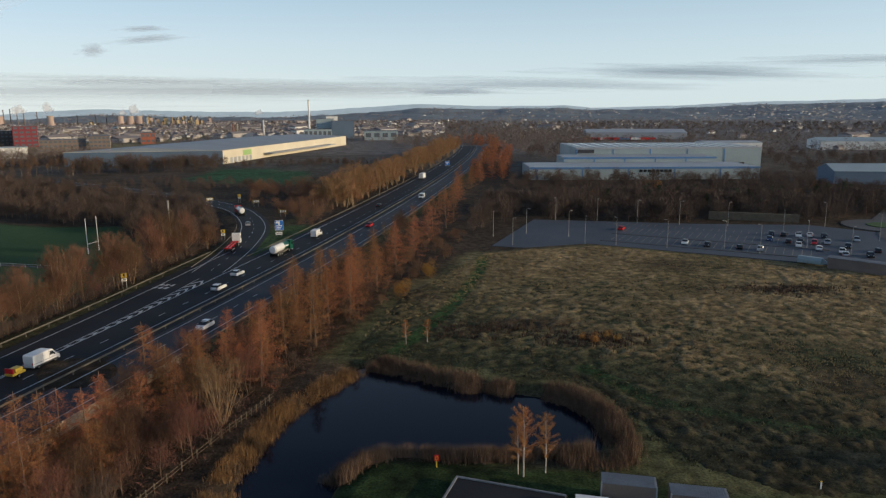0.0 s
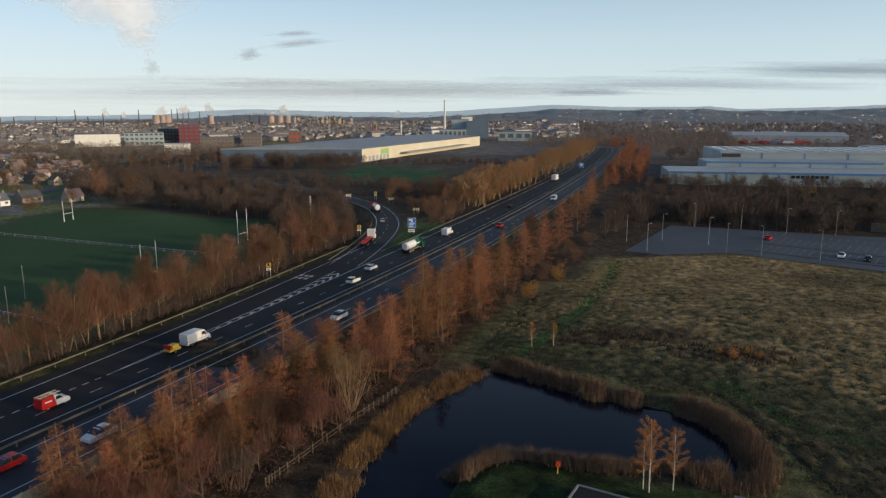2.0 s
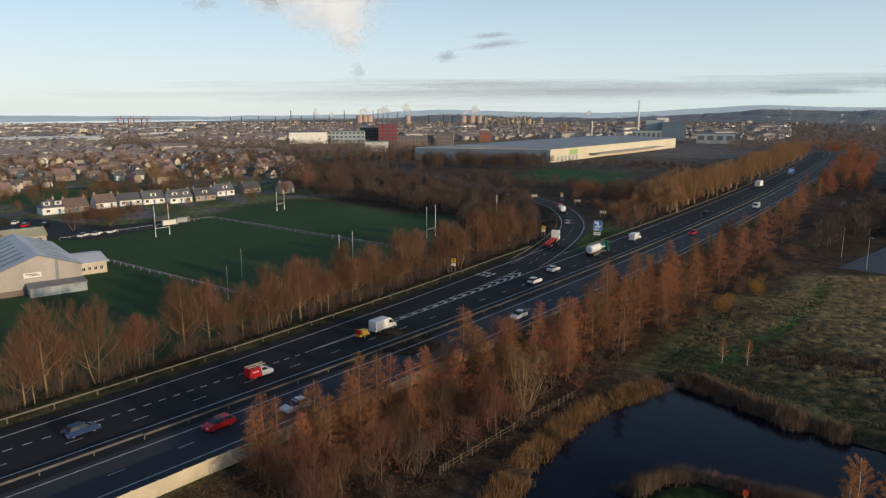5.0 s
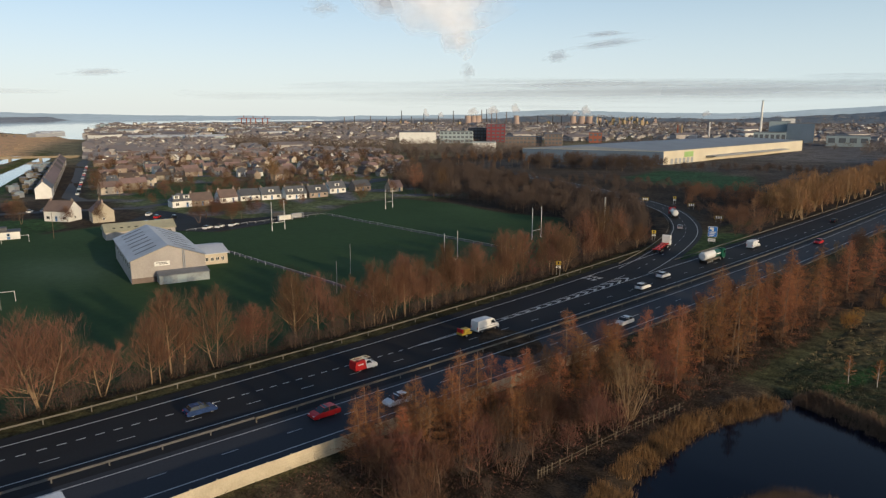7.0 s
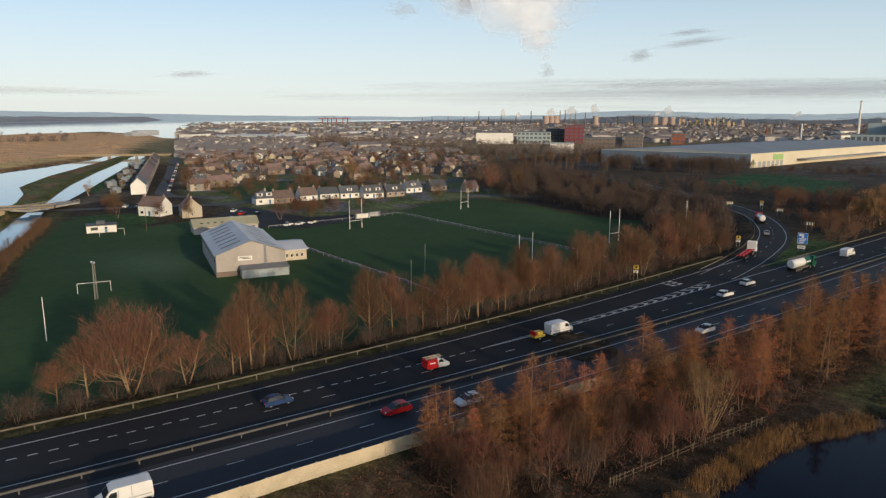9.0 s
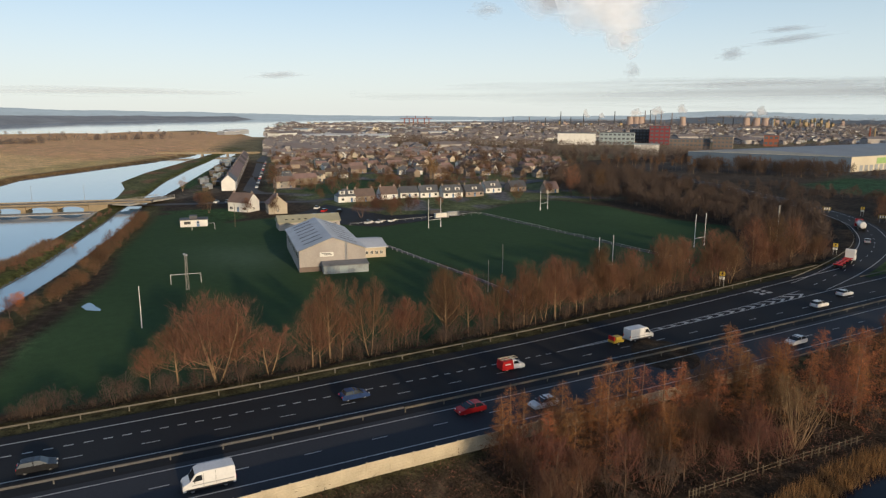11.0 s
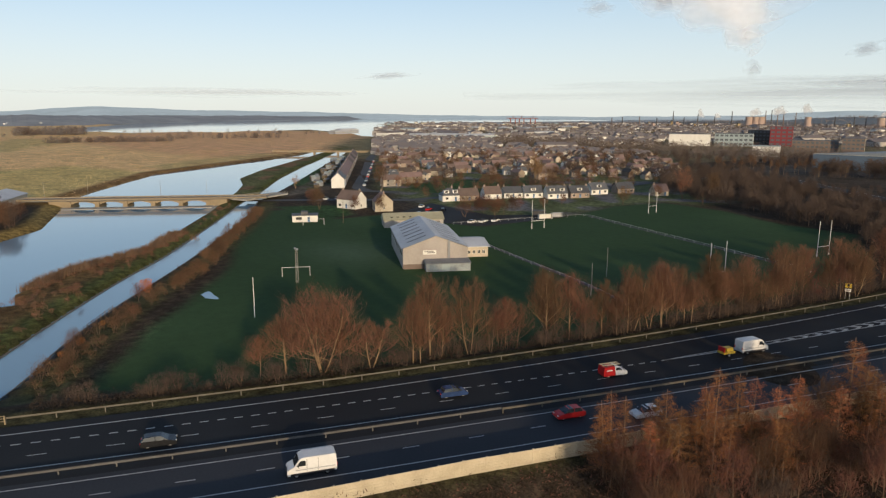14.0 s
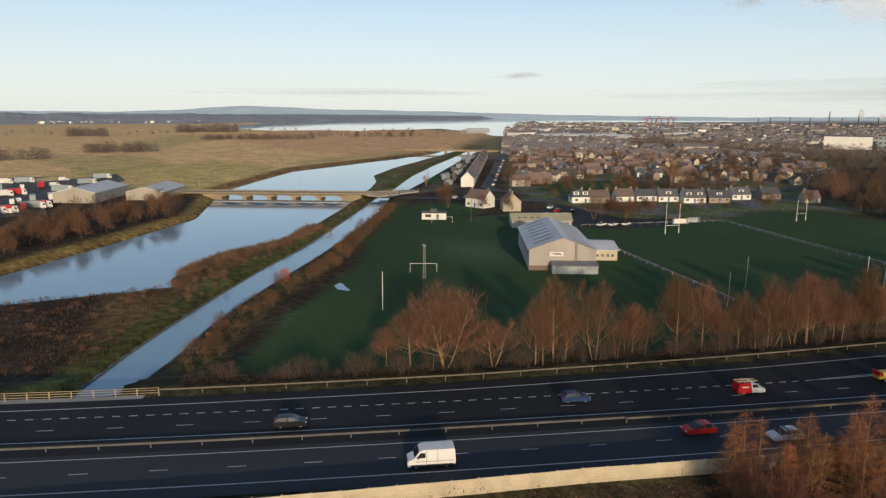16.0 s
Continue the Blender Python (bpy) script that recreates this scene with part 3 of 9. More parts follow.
    n, link = g.node_tree.nodes, g.node_tree.links.new
    b = n["Principled BSDF"]
    vc = n.new("ShaderNodeVertexColor")
    vc.layer_name = "cover"
    geo = n.new("ShaderNodeNewGeometry")
    out = vc.outputs[0]
    h = []
    for s, lo, hi in ((0.07, 0.7, 1.35), (0.45, 0.5, 1.6), (3.0, 0.5, 1.5)):
        k, r, mixn = n.new("ShaderNodeTexNoise"), n.new("ShaderNodeMapRange"), n.new("ShaderNodeVectorMath")
        link(geo.outputs["Position"], k.inputs["Vector"])
        k.inputs["Scale"].default_value = s
        k.inputs["Detail"].default_value = 4
        link(k.outputs[0], r.inputs[0])
        r.inputs[1].default_value, r.inputs[2].default_value = 0.3, 0.7
        r.inputs[3].default_value, r.inputs[4].default_value = lo, hi
        mixn.operation = "MULTIPLY"
        link(out, mixn.inputs[0])
        lift = n.new("ShaderNodeMix")
        link(vc.outputs[1], lift.inputs[0])
        lift.inputs[2].default_value = 1.0
        link(r.outputs[0], lift.inputs[3])
        link(lift.outputs[0], mixn.inputs[1])
        out = mixn.outputs[0]
        h.append(k)
    link(out, b.inputs["Base Color"])
    b.inputs["Roughness"].default_value = 0.95
    b.inputs["Specular IOR Level"].default_value = 0.1
    bp = n.new("ShaderNodeBump")
    bp.inputs["Strength"].default_value = 0.7
    bp.inputs["Distance"].default_value = 0.3
    bs = n.new("ShaderNodeMapRange")
    link(vc.outputs[1], bs.inputs[0])
    bs.inputs[1].default_value, bs.inputs[2].default_value = 0.5, 1.0
    bs.inputs[4].default_value = 0.8
    link(bs.outputs[0], bp.inputs["Strength"])
    link(h[1].outputs[0], bp.inputs["Height"])
    link(bp.outputs[0], b.inputs["Normal"])
    me.materials.append(g)
    for p in me.polygons:
        p.use_smooth = True
    tagged(new("ground", me), "flat land of grass, scrub, marsh and playing fields", "ground", kind="structure")


PITCH = [(-106, 20), (-98, 60), (-93, 100), (-91, 150), (-88, 190), (-100, 225), (-125, 262), (-150, 262), (-190, 276), (-222, 278), (-226, 246), (-216, 215), (-213, 160), (-240, 150), (-262, 150), (-262, 120), (-300, 118), (-300, 104), (-215, 63), (-184, 50), (-163, 36), (-118, 10)]
build_ground()


def water(name, poly, z, m, label):
    mb = MB()
    mb.add([(p[0], p[1], z) for p in poly], [tuple(range(len(poly)))])
    solid(name, mb, m, label, "water", kind="structure")


def grow(poly, d):
    c = []
    n = len(poly)
    area = sum(poly[i][0] * poly[(i + 1) % n][1] - poly[(i + 1) % n][0] * poly[i][1] for i in range(n))
    sgn = 1 if area > 0 else -1
    for i in range(n):
        a, b = poly[i - 1], poly[(i + 1) % n]
        dx, dy = b[0] - a[0], b[1] - a[1]
        k = math.hypot(dx, dy) or 1
        c.append((poly[i][0] + sgn * dy / k * d, poly[i][1] - sgn * dx / k * d))
    return c


water("pond_water", grow(POND, 2.0), -3.1, M["pond_water"], "dark still pond water with sky reflected")
water("river_water", grow(RIVER, 3.0), WATER, M["river_water"], "calm pale river water reflecting the sky")
water("canal_water", grow(CANAL, 1.0), -2.95, M["river_water"], "calm straight canal water reflecting the sky")
water("firth_water", FIRTH, -4.5, M["river_water"], "pale wide estuary water far away")

# ---- motorway ----
def road_band(mb, o0, o1, z, y0=-160, y1=800, mi=0):
    """A band along the motorway; offsets are numbers or tables by y."""
    f = lambda o, y: o if not isinstance(o, list) else lerp_tab(o, y)
    ys = [y for y in YS if y0 < y < y1]
    ys = [y0] + ys + [y1]
    vs = []
    for y in ys:
        vs += [(*road_pt(y, f(o0, y)), z), (*road_pt(y, f(o1, y)), z)]
    mb.add(vs, [(2 * i, 2 * i + 1, 2 * i + 3, 2 * i + 2) for i in range(len(ys) - 1)], mi)


def shift(tab, d):
    return [(y, o + d) for y, o in tab]


def motorway():
    mb = MB()
    road_band(mb, shift(FAR_EDGE, -2.6), -1.2, 0.0, -160, 196)
    road_band(mb, shift(MAIN_EDGE, -2.2), -1.2, 0.0, 196, 800)
    solid("road", mb, M["asphalt_far"], "dark damp asphalt motorway carriageway", "road", kind="structure")
    mb = MB()
    road_band(mb, 1.2, 12.6, 0.0)
    solid("road", mb, M["asphalt_near"], "greyer worn asphalt motorway carriageway", "road", kind="structure")
    mb = MB()
    road_band(mb, -1.2, 1.2, -0.01)
    solid("central_reserve", mb, M["asphalt_far"], "narrow dark strip between the carriageways", "road", kind="structure")
    mb = MB()
    strip(mb, RAMP[2:], -5.2, 5.6, 0.012)
    solid("slip_road", mb, M["asphalt_far"], "curving asphalt slip road leaving the motorway", "road", kind="structure")
    # solid lines
    mb = MB()
    z = 0.016
    for off, y0, y1, w in ((-2.7, -160, 800, 0.2), (2.4, -160, 800, 0.2), (10.1, -160, 800, 0.2)):
        road_band(mb, off - w / 2, off + w / 2, z, y0, y1)
    road_band(mb, shift(FAR_EDGE, -0.12), shift(FAR_EDGE, 0.12), z, -160, 200)
    road_band(mb, shift(MAIN_EDGE, -0.12), shift(MAIN_EDGE, 0.12), z, 92, 800)
    # the nose where the slip road parts: left line of the hatching
    NOSE = [(92, -9.9), (120, -11.6), (150, -13.6), (168, -15.6)]
    road_band(mb, shift(NOSE, -0.1), shift(NOSE, 0.1), z, 92, 168)
    strip(mb, RAMP[4:], -4.4, -4.2, 0.028)
    strip(mb, RAMP[4:], 3.9, 4.1, 0.028)
    solid("edge_lines", mb, M["road_paint"], "white painted edge lines on the motorway", "road marking", kind="structure")
    # hatching chevrons
    for k in range(19):
        y = 99 + 3.5 * k
        a, b = lerp_tab(NOSE, y), lerp_tab(MAIN_EDGE, y)
        mb = MB()
        mid = (a + b) / 2
        w = 1.25
        pts = [road_pt(y, a + 0.2), road_pt(y + (b - a) * 0.9, mid), road_pt(y, b - 0.2)]
        pts2 = [road_pt(y + w, a + 0.2), road_pt(y + w + (b - a) * 0.9, mid), road_pt(y + w, b - 0.2)]
        mb.add([(*p, z) for p in pts + pts2], [(0, 1, 4, 3), (1, 2, 5, 4)])
        solid("chevron_mark", mb, M["road_paint"], "white painted hatching chevron where the slip road parts", "road marking", "hatching", "structure")
    # worn letters on the slip lane, as plain bars
    for k in range(6):
        mb = MB()
        y0 = 157 + (k % 2) * 2.6
        o = -21.6 + (k // 2) * 1.5
        vs = [(*road_pt(y0 + dy, o + dx), z) for dx, dy in ((0, 0), (0.9, 0), (0.9, 1.6), (0, 1.6))]
        mb.add(vs, [(0, 1, 2, 3)])
        solid("lane_mark", mb, M["road_paint"], "worn white lettering bar painted on the slip lane", "road marking", "lane lettering", "structure")
    # broken lines
    def dashes(off, y0, y1, period, length, w, name, label, grp):
        y = y0
        proto = None
        while y < y1:
            o = off if not isinstance(off, list) else lerp_tab(off, y)
            (ax, ay), (bx, by) = road_pt(y, o), road_pt(y + length, o)
            ang = math.degrees(math.atan2(by - ay, bx - ax))
            if proto is None:
                mb = MB()
                mb.add([(0, -w / 2, 0), (length, -w / 2, 0), (length, w / 2, 0), (0, w / 2, 0)], [(0, 1, 2, 3)])
                proto = mb.mesh(name, M["road_paint"])
            ob = tagged(new(name, proto), label, "road marking", grp, "structure")
            ob.matrix_world = at(ax, ay, z, ang)
            y += period * (0.96 if y < 400 else 0.985)
    dashes(-6.1, -70, 420, 9.0, 2.2, 0.16, "lane_dash", "white broken lane line on dark asphalt", "far lane dashes")
    dashes(6.05, -70, 420, 9.0, 2.2, 0.16, "lane_dash", "white broken lane line on grey asphalt", "near lane dashes")
    dashes(-9.8, -30, 92, 2.3, 1.15, 0.24, "exit_dash", "short white dash of the slip lane line", "slip lane dashes")
    i = 5
    while i < 44:
        a, b = Vector(RAMP[i]), Vector(RAMP[i + 1])
        mb = MB()
        d = (b - a).normalized() * 2.2
        nrm = Vector((d.y, -d.x)).normalized() * 0.08
        mb.add([(*(a - nrm), 0.03), (*(a + nrm), 0.03), (*(a + d + nrm), 0.03), (*(a + d - nrm), 0.03)], [(0, 1, 2, 3)])
        solid("lane_dash", mb, M["road_paint"], "white broken lane line on the slip road", "road marking", "slip dashes", "structure")
        i += 2


motorway()


# ---- barriers ----
def guard_rail(name, line, label, h=0.75, back=True, metal="galvanised"):
    """A W-beam on posts along a line, one thing with a beam and single posts."""
    t = thing(name, label, "guard rail", kind="structure")
    mb = MB()
    prof = [(0.0, 0.34), (0.05, 0.40), (0.0, 0.46), (0.05, 0.52), (0.0, 0.60)]
    prof = [(o, z - 0.60 + h) for o, z in prof]
    for side in ((1, -1) if back else (1,)):
        rows = []
        for i, p in enumerate(line):
            a, b = line[max(i - 1, 0)], line[min(i + 1, len(line) - 1)]
            dx, dy = b[0] - a[0], b[1] - a[1]
            k = math.hypot(dx, dy) or 1
            nx, ny = dy / k * side, -dx / k * side
            rows.append([(p[0] + nx * (0.10 + o), p[1] + ny * (0.10 + o), p[2] + zz) for o, zz in prof])
        n = len(prof)
        vs = [q for r in rows for q in r]
        fs = [(i * n + j, i * n + j + 1, (i + 1) * n + j + 1, (i + 1) * n + j) for i in range(len(rows) - 1) for j in range(n - 1)]
        mb.add(vs, fs)
        mb.add([q for r in rows for q in (r[-1], (r[-1][0] - 0.0, r[-1][1], r[-1][2] + 0.03))], [])
    part("beam", mb, M[metal], t)
    pm = MB().box(-0.06, 0.06, -0.08, 0.08, -0.3, h - 0.05).mesh("post", M[metal])
    acc = 0.0
    for a, b in zip(line, line[1:]):
        if acc <= 0 and -40 < a[1] < 175:
            ob = new("post", pm)
            ob.parent = t
            ob.location = a
            acc = 4.8
        acc -= math.hypot(b[0] - a[0], b[1] - a[1])
    return t


def rail_line(off, y0, y1, z=0.0, step=3.0):
    n = int((y1 - y0) / step)
    return [(*road_pt(y0 + (y1 - y0) * i / n, lerp_tab(off, y0 + (y1 - y0) * i / n) if isinstance(off, list) else off), z) for i in range(n + 1)]


guard_rail("median_barrier", rail_line(0.0, -120, 58), "grey galvanised double guard rail between the carriageways", 0.72, True, "rail_grey")
# farther stretch of the rail in tan, golden sunlight put into its colour
guard_rail("median_barrier", rail_line(0.45, 58, 800), "weathered tan double guard rail between the carriageways, coloured as if sunlit", 0.8)
guard_rail("roadside_barrier", rail_line(shift(FAR_EDGE, -4.3), -6, 196), "galvanised guard rail along the verge below bare trees", 0.8, False)
guard_rail("roadside_barrier", [(p[0] - 6.4 * 0.9, p[1] - 6.4 * 0.3, 0) for p in RAMP[6:34]], "galvanised guard rail round the slip road bend", 0.8, False)
guard_rail("roadside_barrier", rail_line(shift(MAIN_EDGE, -2.6), 192, 800), "galvanised guard rail beside the main carriageway", 0.8, False)
guard_rail("roadside_barrier", rail_line(13.0, 104, 560), "galvanised guard rail below russet trees", 0.8, False)


def bridge_parapet():
    """Three-rail metal parapet where the motorway crosses the canal."""
    t = thing("bridge_parapet", "pale metal post and rail parapet over the canal", "parapet", kind="structure")
    line = rail_line(shift(FAR_EDGE, -3.9), -90, -6, 0, 3.0)
    for z in (0.35, 0.75, 1.1):
        mb = MB()
        for a, b in zip(line, line[1:]):
            mb.tube((a[0], a[1], z), (b[0], b[1], z), 0.06, 0.06, 4, False)
        part("rail", mb, M["parapet_tan"], t)
    pm = MB().box(-0.08, 0.08, -0.08, 0.08, -0.2, 1.15).mesh("post", M["parapet_tan"])
    for p in line:
        ob = new("post", pm)
        ob.parent = t
        ob.location = p
    # deck edge and abutments over the canal
    mb = MB()
    for y0, y1 in ((-75, -8),):
        ys = [y0 + (y1 - y0) * i / 16 for i in range(17)]
        for a, b in zip(ys, ys[1:]):
            o0, o1 = lerp_tab(FAR_EDGE, a) - 4.3, 14.2
            p = [road_pt(a, o0), road_pt(a, o1), road_pt(b, o1), road_pt(b, o0)]
            mb.prism([(q[0], q[1]) for q in p], -1.1, -0.06)
    solid("bridge_deck", mb, M["concrete"], "weathered concrete deck carrying the road over the canal", "bridge", kind="structure")


bridge_parapet()


def noise_wall():
    """Timber noise barrier: each panel with its boards, between posts."""
    t = thing("noise_barrier", "pale timber noise barrier beside the hard shoulder", "noise barrier", kind="structure")
    y, i = -20.0, 0
    pm = None
    wm = None
    L = 3.0
    while y < 112:
        (ax, ay), (bx, by) = (road_pt(v, 14.6 + 0.05 * max(0, 48 - v)) for v in (y, y + L))
        ang = math.degrees(math.atan2(by - ay, bx - ax))
        ln = math.hypot(bx - ax, by - ay)
        if pm is None:
            mb = MB()
            for k in range(12):
                z0 = -0.5 + 0.19 * k
                mb.box(0.06, ln - 0.04, -0.05 - 0.012 * (k % 2), 0.03, z0, z0 + 0.175)
            pm = mb.mesh("panel", M["noise_board"])
            wm = MB().box(-0.09, 0.09, -0.1, 0.1, -1.5, 1.85).mesh("post", M["noise_board"])
        for nm, me in (("panel", pm), ("post", wm)):
            ob = new(nm, me)
            ob.parent = t
            ob.matrix_world = at(ax, ay, 0.02 * math.sin(i * 1.7), ang)
        y += (by - ay) * L / ln
        i += 1


noise_wall()

# ---- plants ----
def limb(rng, mb, p, d, length, r, segs, sides, bend=0.25, up=0.0):
    """One tapering bent limb; returns the points along it."""
    pts = [Vector(p)]
    d = Vector(d).normalized()
    for i in range(segs):
        d = (d + Vector((rng.uniform(-bend, bend), rng.uniform(-bend, bend), rng.uniform(-bend, bend) + up))).normalized()
        q = pts[-1] + d * (length / segs)
        mb.tube(pts[-1], q, r * (1 - 0.75 * i / segs), r * (1 - 0.75 * (i + 1) / segs), sides, False)
        pts.append(q)
    return pts


def twig(rng, mb, p, d, length, w):
    p, d = Vector(p), Vector(d).normalized()
    s = d.cross(Vector((rng.uniform(-1, 1), rng.uniform(-1, 1), rng.uniform(-1, 1)))).normalized() * w
    mb.tri(tuple(p - s), tuple(p + s), tuple(p + d * length))


def rdir(rng, up=0.0):
    a = rng.uniform(0, 2 * math.pi)
    z = rng.uniform(-0.3, 0.8) + up
    return Vector((math.cos(a), math.sin(a), z)).normalized()


def spray(rng, mb, p, d, length, r):
    """A small branch as one slim blade of two triangles."""
    p, d = Vector(p), (Vector(d) + Vector((0, 0, 0.2))).normalized()
    s = d.cross(Vector((rng.uniform(-1, 1), rng.uniform(-1, 1), 0.3))).normalized() * r
    m = p + d * (length * 0.55) + rdir(rng) * (length * 0.08)
    e = p + d * length
    mb.add([tuple(p - s), tuple(p + s), tuple(m), tuple(e)], [(0, 1, 2), (0, 2, 3)])
    return [p, m, e]


def soft_crown(rng, mb, h, spread, n, tw, low, lumps):
    """A haze of fine upswept twigs, gathered into rounded lumps."""
    cs = []
    for _ in range(lumps):
        a, u = rng.uniform(0, 6.28), rng.uniform(0.0, 1.0)
        rad = spread * 0.62 * math.sqrt(rng.random()) * (1.0 - 0.55 * u)
        cs.append((Vector((rad * math.cos(a), rad * math.sin(a), h * (low + 0.14 + (0.68 - low) * u))), spread * rng.uniform(0.36, 0.56)))
    root = Vector((0, 0, h * low * 0.6))
    for _ in range(n):
        c, r = cs[rng.randrange(lumps)]
        d = Vector((rng.gauss(0, 1), rng.gauss(0, 1), rng.gauss(0.15, 0.9))).normalized()
        p = c + d * (r * rng.random() ** 0.45)
        if p.z < h * low * 0.5:
            continue
        g = ((p - root).normalized() * 0.8 + rdir(rng, 0.35) * 0.6 + Vector((0, 0, 0.35))).normalized()
        twig(rng, mb, p, g, h * rng.uniform(0.07, 0.15), tw * rng.uniform(0.7, 1.4))


def bare_tree(seed, h, spread, twigs, bark, twigmat, stems=1, limbs=8, subs=6, tw=0.022, lo=False, low=0.28, haze=0):
    """A leafless tree: upswept tapering limbs, fine sprays and a haze of twigs."""
    rng = random.Random(seed)
    trunk, crown = MB(), MB()
    if lo:
        for s in range(min(stems, 3)):
            a = rng.uniform(0, 6.28)
            lean = Vector((math.cos(a), math.sin(a), 0)) * (0.0 if stems == 1 else 0.22)
            limb(rng, trunk, lean * 0.6 + Vector((0, 0, -0.4)), Vector((0, 0, 1)) + lean, h * 0.8, 0.011 * h, 3, 3, 0.08, 0.1)
        soft_crown(rng, crown, h, spread, twigs * limbs * subs, tw, low, 9)
        return trunk.mesh("trunk", bark), crown.mesh("crown", twigmat)
    for s in range(stems):
        a = s * 2.4 + rng.uniform(-0.5, 0.5)
        lean = Vector((math.cos(a), math.sin(a), 0)) * (0.0 if stems == 1 else rng.uniform(0.15, 0.30 + 0.035 * stems))
        hh = h * rng.uniform(0.82, 1.0) if stems > 1 else h
        main = limb(rng, trunk, lean * 0.7 + Vector((0, 0, -0.4)), Vector((0, 0, 1)) + lean, hh * 0.88, 0.0125 * h / stems ** 0.4, 7, 5, 0.07, 0.10)
        nl = max(3, limbs if stems == 1 else limbs // 2)
        for i in range(nl):
            u = low + (0.97 - low) * (i + rng.random() * 0.6) / nl
            k = min(int(u * 7), 6)
            p = main[k].lerp(main[k + 1], u * 7 - k)
            a = i * 2.4 + rng.uniform(-0.5, 0.5)
            th = radians(66 - 40 * u + rng.uniform(-10, 10))
            d = Vector((math.cos(a) * math.sin(th), math.sin(a) * math.sin(th), math.cos(th)))
            ln = spread * (1.18 - 0.78 * u) * rng.uniform(0.8, 1.12)
            pts = limb(rng, trunk, p, d, ln, 0.0046 * h * (1.15 - u) / stems ** 0.2, 4, 3, 0.13, 0.07)
            for j in range(subs):
                v = 0.22 + 0.78 * (j + rng.random()) / subs
                kk = min(int(v * 4), 3)
                q = pts[kk].lerp(pts[kk + 1], v * 4 - kk)
                ax = (pts[kk + 1] - pts[kk]).normalized()
                dd = (ax * 0.75 + rdir(rng, 0.1) * 0.75 + Vector((0, 0, 0.25))).normalized()
                sp = spray(rng, crown, q, dd, ln * rng.uniform(0.24, 0.42), 0.0011 * h)
                for _ in range(twigs):
                    e = sp[rng.randrange(0, 2)].lerp(sp[rng.randrange(1, 3)], rng.random())
                    dr = (dd * 0.9 + rdir(rng, 0.25) * 0.7).normalized()
                    lt = rng.uniform(0.045, 0.11) * h
                    twig(rng, crown, e, dr, lt, tw * rng.uniform(0.7, 1.3))
                    twig(rng, crown, e + dr * lt * rng.uniform(0.3, 0.8), dr + rdir(rng, 0.2) * 0.8, lt * 0.7, tw * 0.8)
    if haze:
        soft_crown(rng, crown, h, spread, haze, tw * 0.85, low, 12)
    return trunk.mesh("trunk", bark), crown.mesh("crown", twigmat)


def leafy(seed, h, w, n, bark, leafmat, kind="larch", size=0.22):
    rng = random.Random(seed)
    trunk, crown = MB(), MB()
    main = limb(rng, trunk, (0, 0, -0.4), (0, 0, 1), h + 0.2, 0.011 * h, 8, 6, 0.035, 0.1)
    nb = 46 if kind == "larch" else 30
    for i in range(nb):
        u = (0.12 if kind != "birch" else 0.28) + 0.86 * (i / nb) ** 0.9 * (0.98 if kind == "larch" else 0.82)
        k = min(int(u * 8), 7)
        p = main[k].lerp(main[k + 1], min(1, u * 8 - k))
        a = i * 2.4 + rng.uniform(-0.4, 0.4)
        prof = (1.04 - u) ** 0.8 if kind == "larch" else math.sqrt(max(0.05, 1 - (1.5 * u - 0.75) ** 2)) if kind == "bush" else 0.45 + 0.5 * math.sin(math.pi * min(1.0, u)) - 0.35 * max(0.0, u - 0.85) / 0.15
        ln = max(0.25, w * prof * rng.uniform(0.6, 1.2))
        tilt = 0.12 if kind == "larch" else rng.uniform(0.8, 1.6) if kind == "birch" else rng.uniform(0.1, 0.9)
        pts = limb(rng, trunk, p, (math.cos(a), math.sin(a), tilt), ln, 0.0035 * h * (1.1 - u), 3, 3, 0.16, 0.06 if kind == "larch" else -0.12)
        for j in range(max(3, int(n * (0.35 + ln / w)))):
            v = 0.15 + 0.85 * rng.random() ** 0.8
            kk = min(int(v * 3), 2)
            q = pts[kk].lerp(pts[kk + 1], v * 3 - kk)
            q = q + Vector((rng.gauss(0, 0.10), rng.gauss(0, 0.10), rng.gauss(-0.07, 0.09))) * w * 0.55
            s = size * rng.uniform(0.5, 1.25)
            d1, d2 = rdir(rng), (rdir(rng, -0.5) + (pts[-1] - pts[0]).normalized() * 0.5).normalized()
            crown.tri(tuple(q - d1 * s * 0.5), tuple(q + d1 * s * 0.5), tuple(q + d2 * s * 1.5))
    return trunk.mesh("trunk", bark), crown.mesh("crown", leafmat)


def round_bush(seed, h, w, n, bark, leafmat):
    rng = random.Random(seed)
    trunk, crown = MB(), MB()
    for i in range(14):
        a = i * 2.4
        limb(rng, trunk, (0, 0, -0.3), (math.cos(a) * 0.6, math.sin(a) * 0.6, 1), h * rng.uniform(0.6, 0.9), 0.035, 3, 3, 0.15, 0.05)
    lobes = [(Vector((rng.uniform(-0.5, 0.5) * w, rng.uniform(-0.5, 0.5) * w, h * rng.uniform(0.3, 0.75))), rng.uniform(0.35, 0.6) * w) for _ in range(9)]
    for _ in range(n):
        c, r = lobes[rng.randrange(9)]
        d = Vector((rng.gauss(0, 1), rng.gauss(0, 1), rng.gauss(0, 1))).normalized()
        p = c + d * r * rng.uniform(0.55, 1.05) ** 0.6
        if p.z < 0.1:
            continue
        e, f = rdir(rng) * 0.07, rdir(rng, 0.3) * rng.uniform(0.1, 0.22)
        crown.tri(tuple(p - e), tuple(p + e), tuple(p + f))
    return trunk.mesh("trunk", bark), crown.mesh("crown", leafmat)


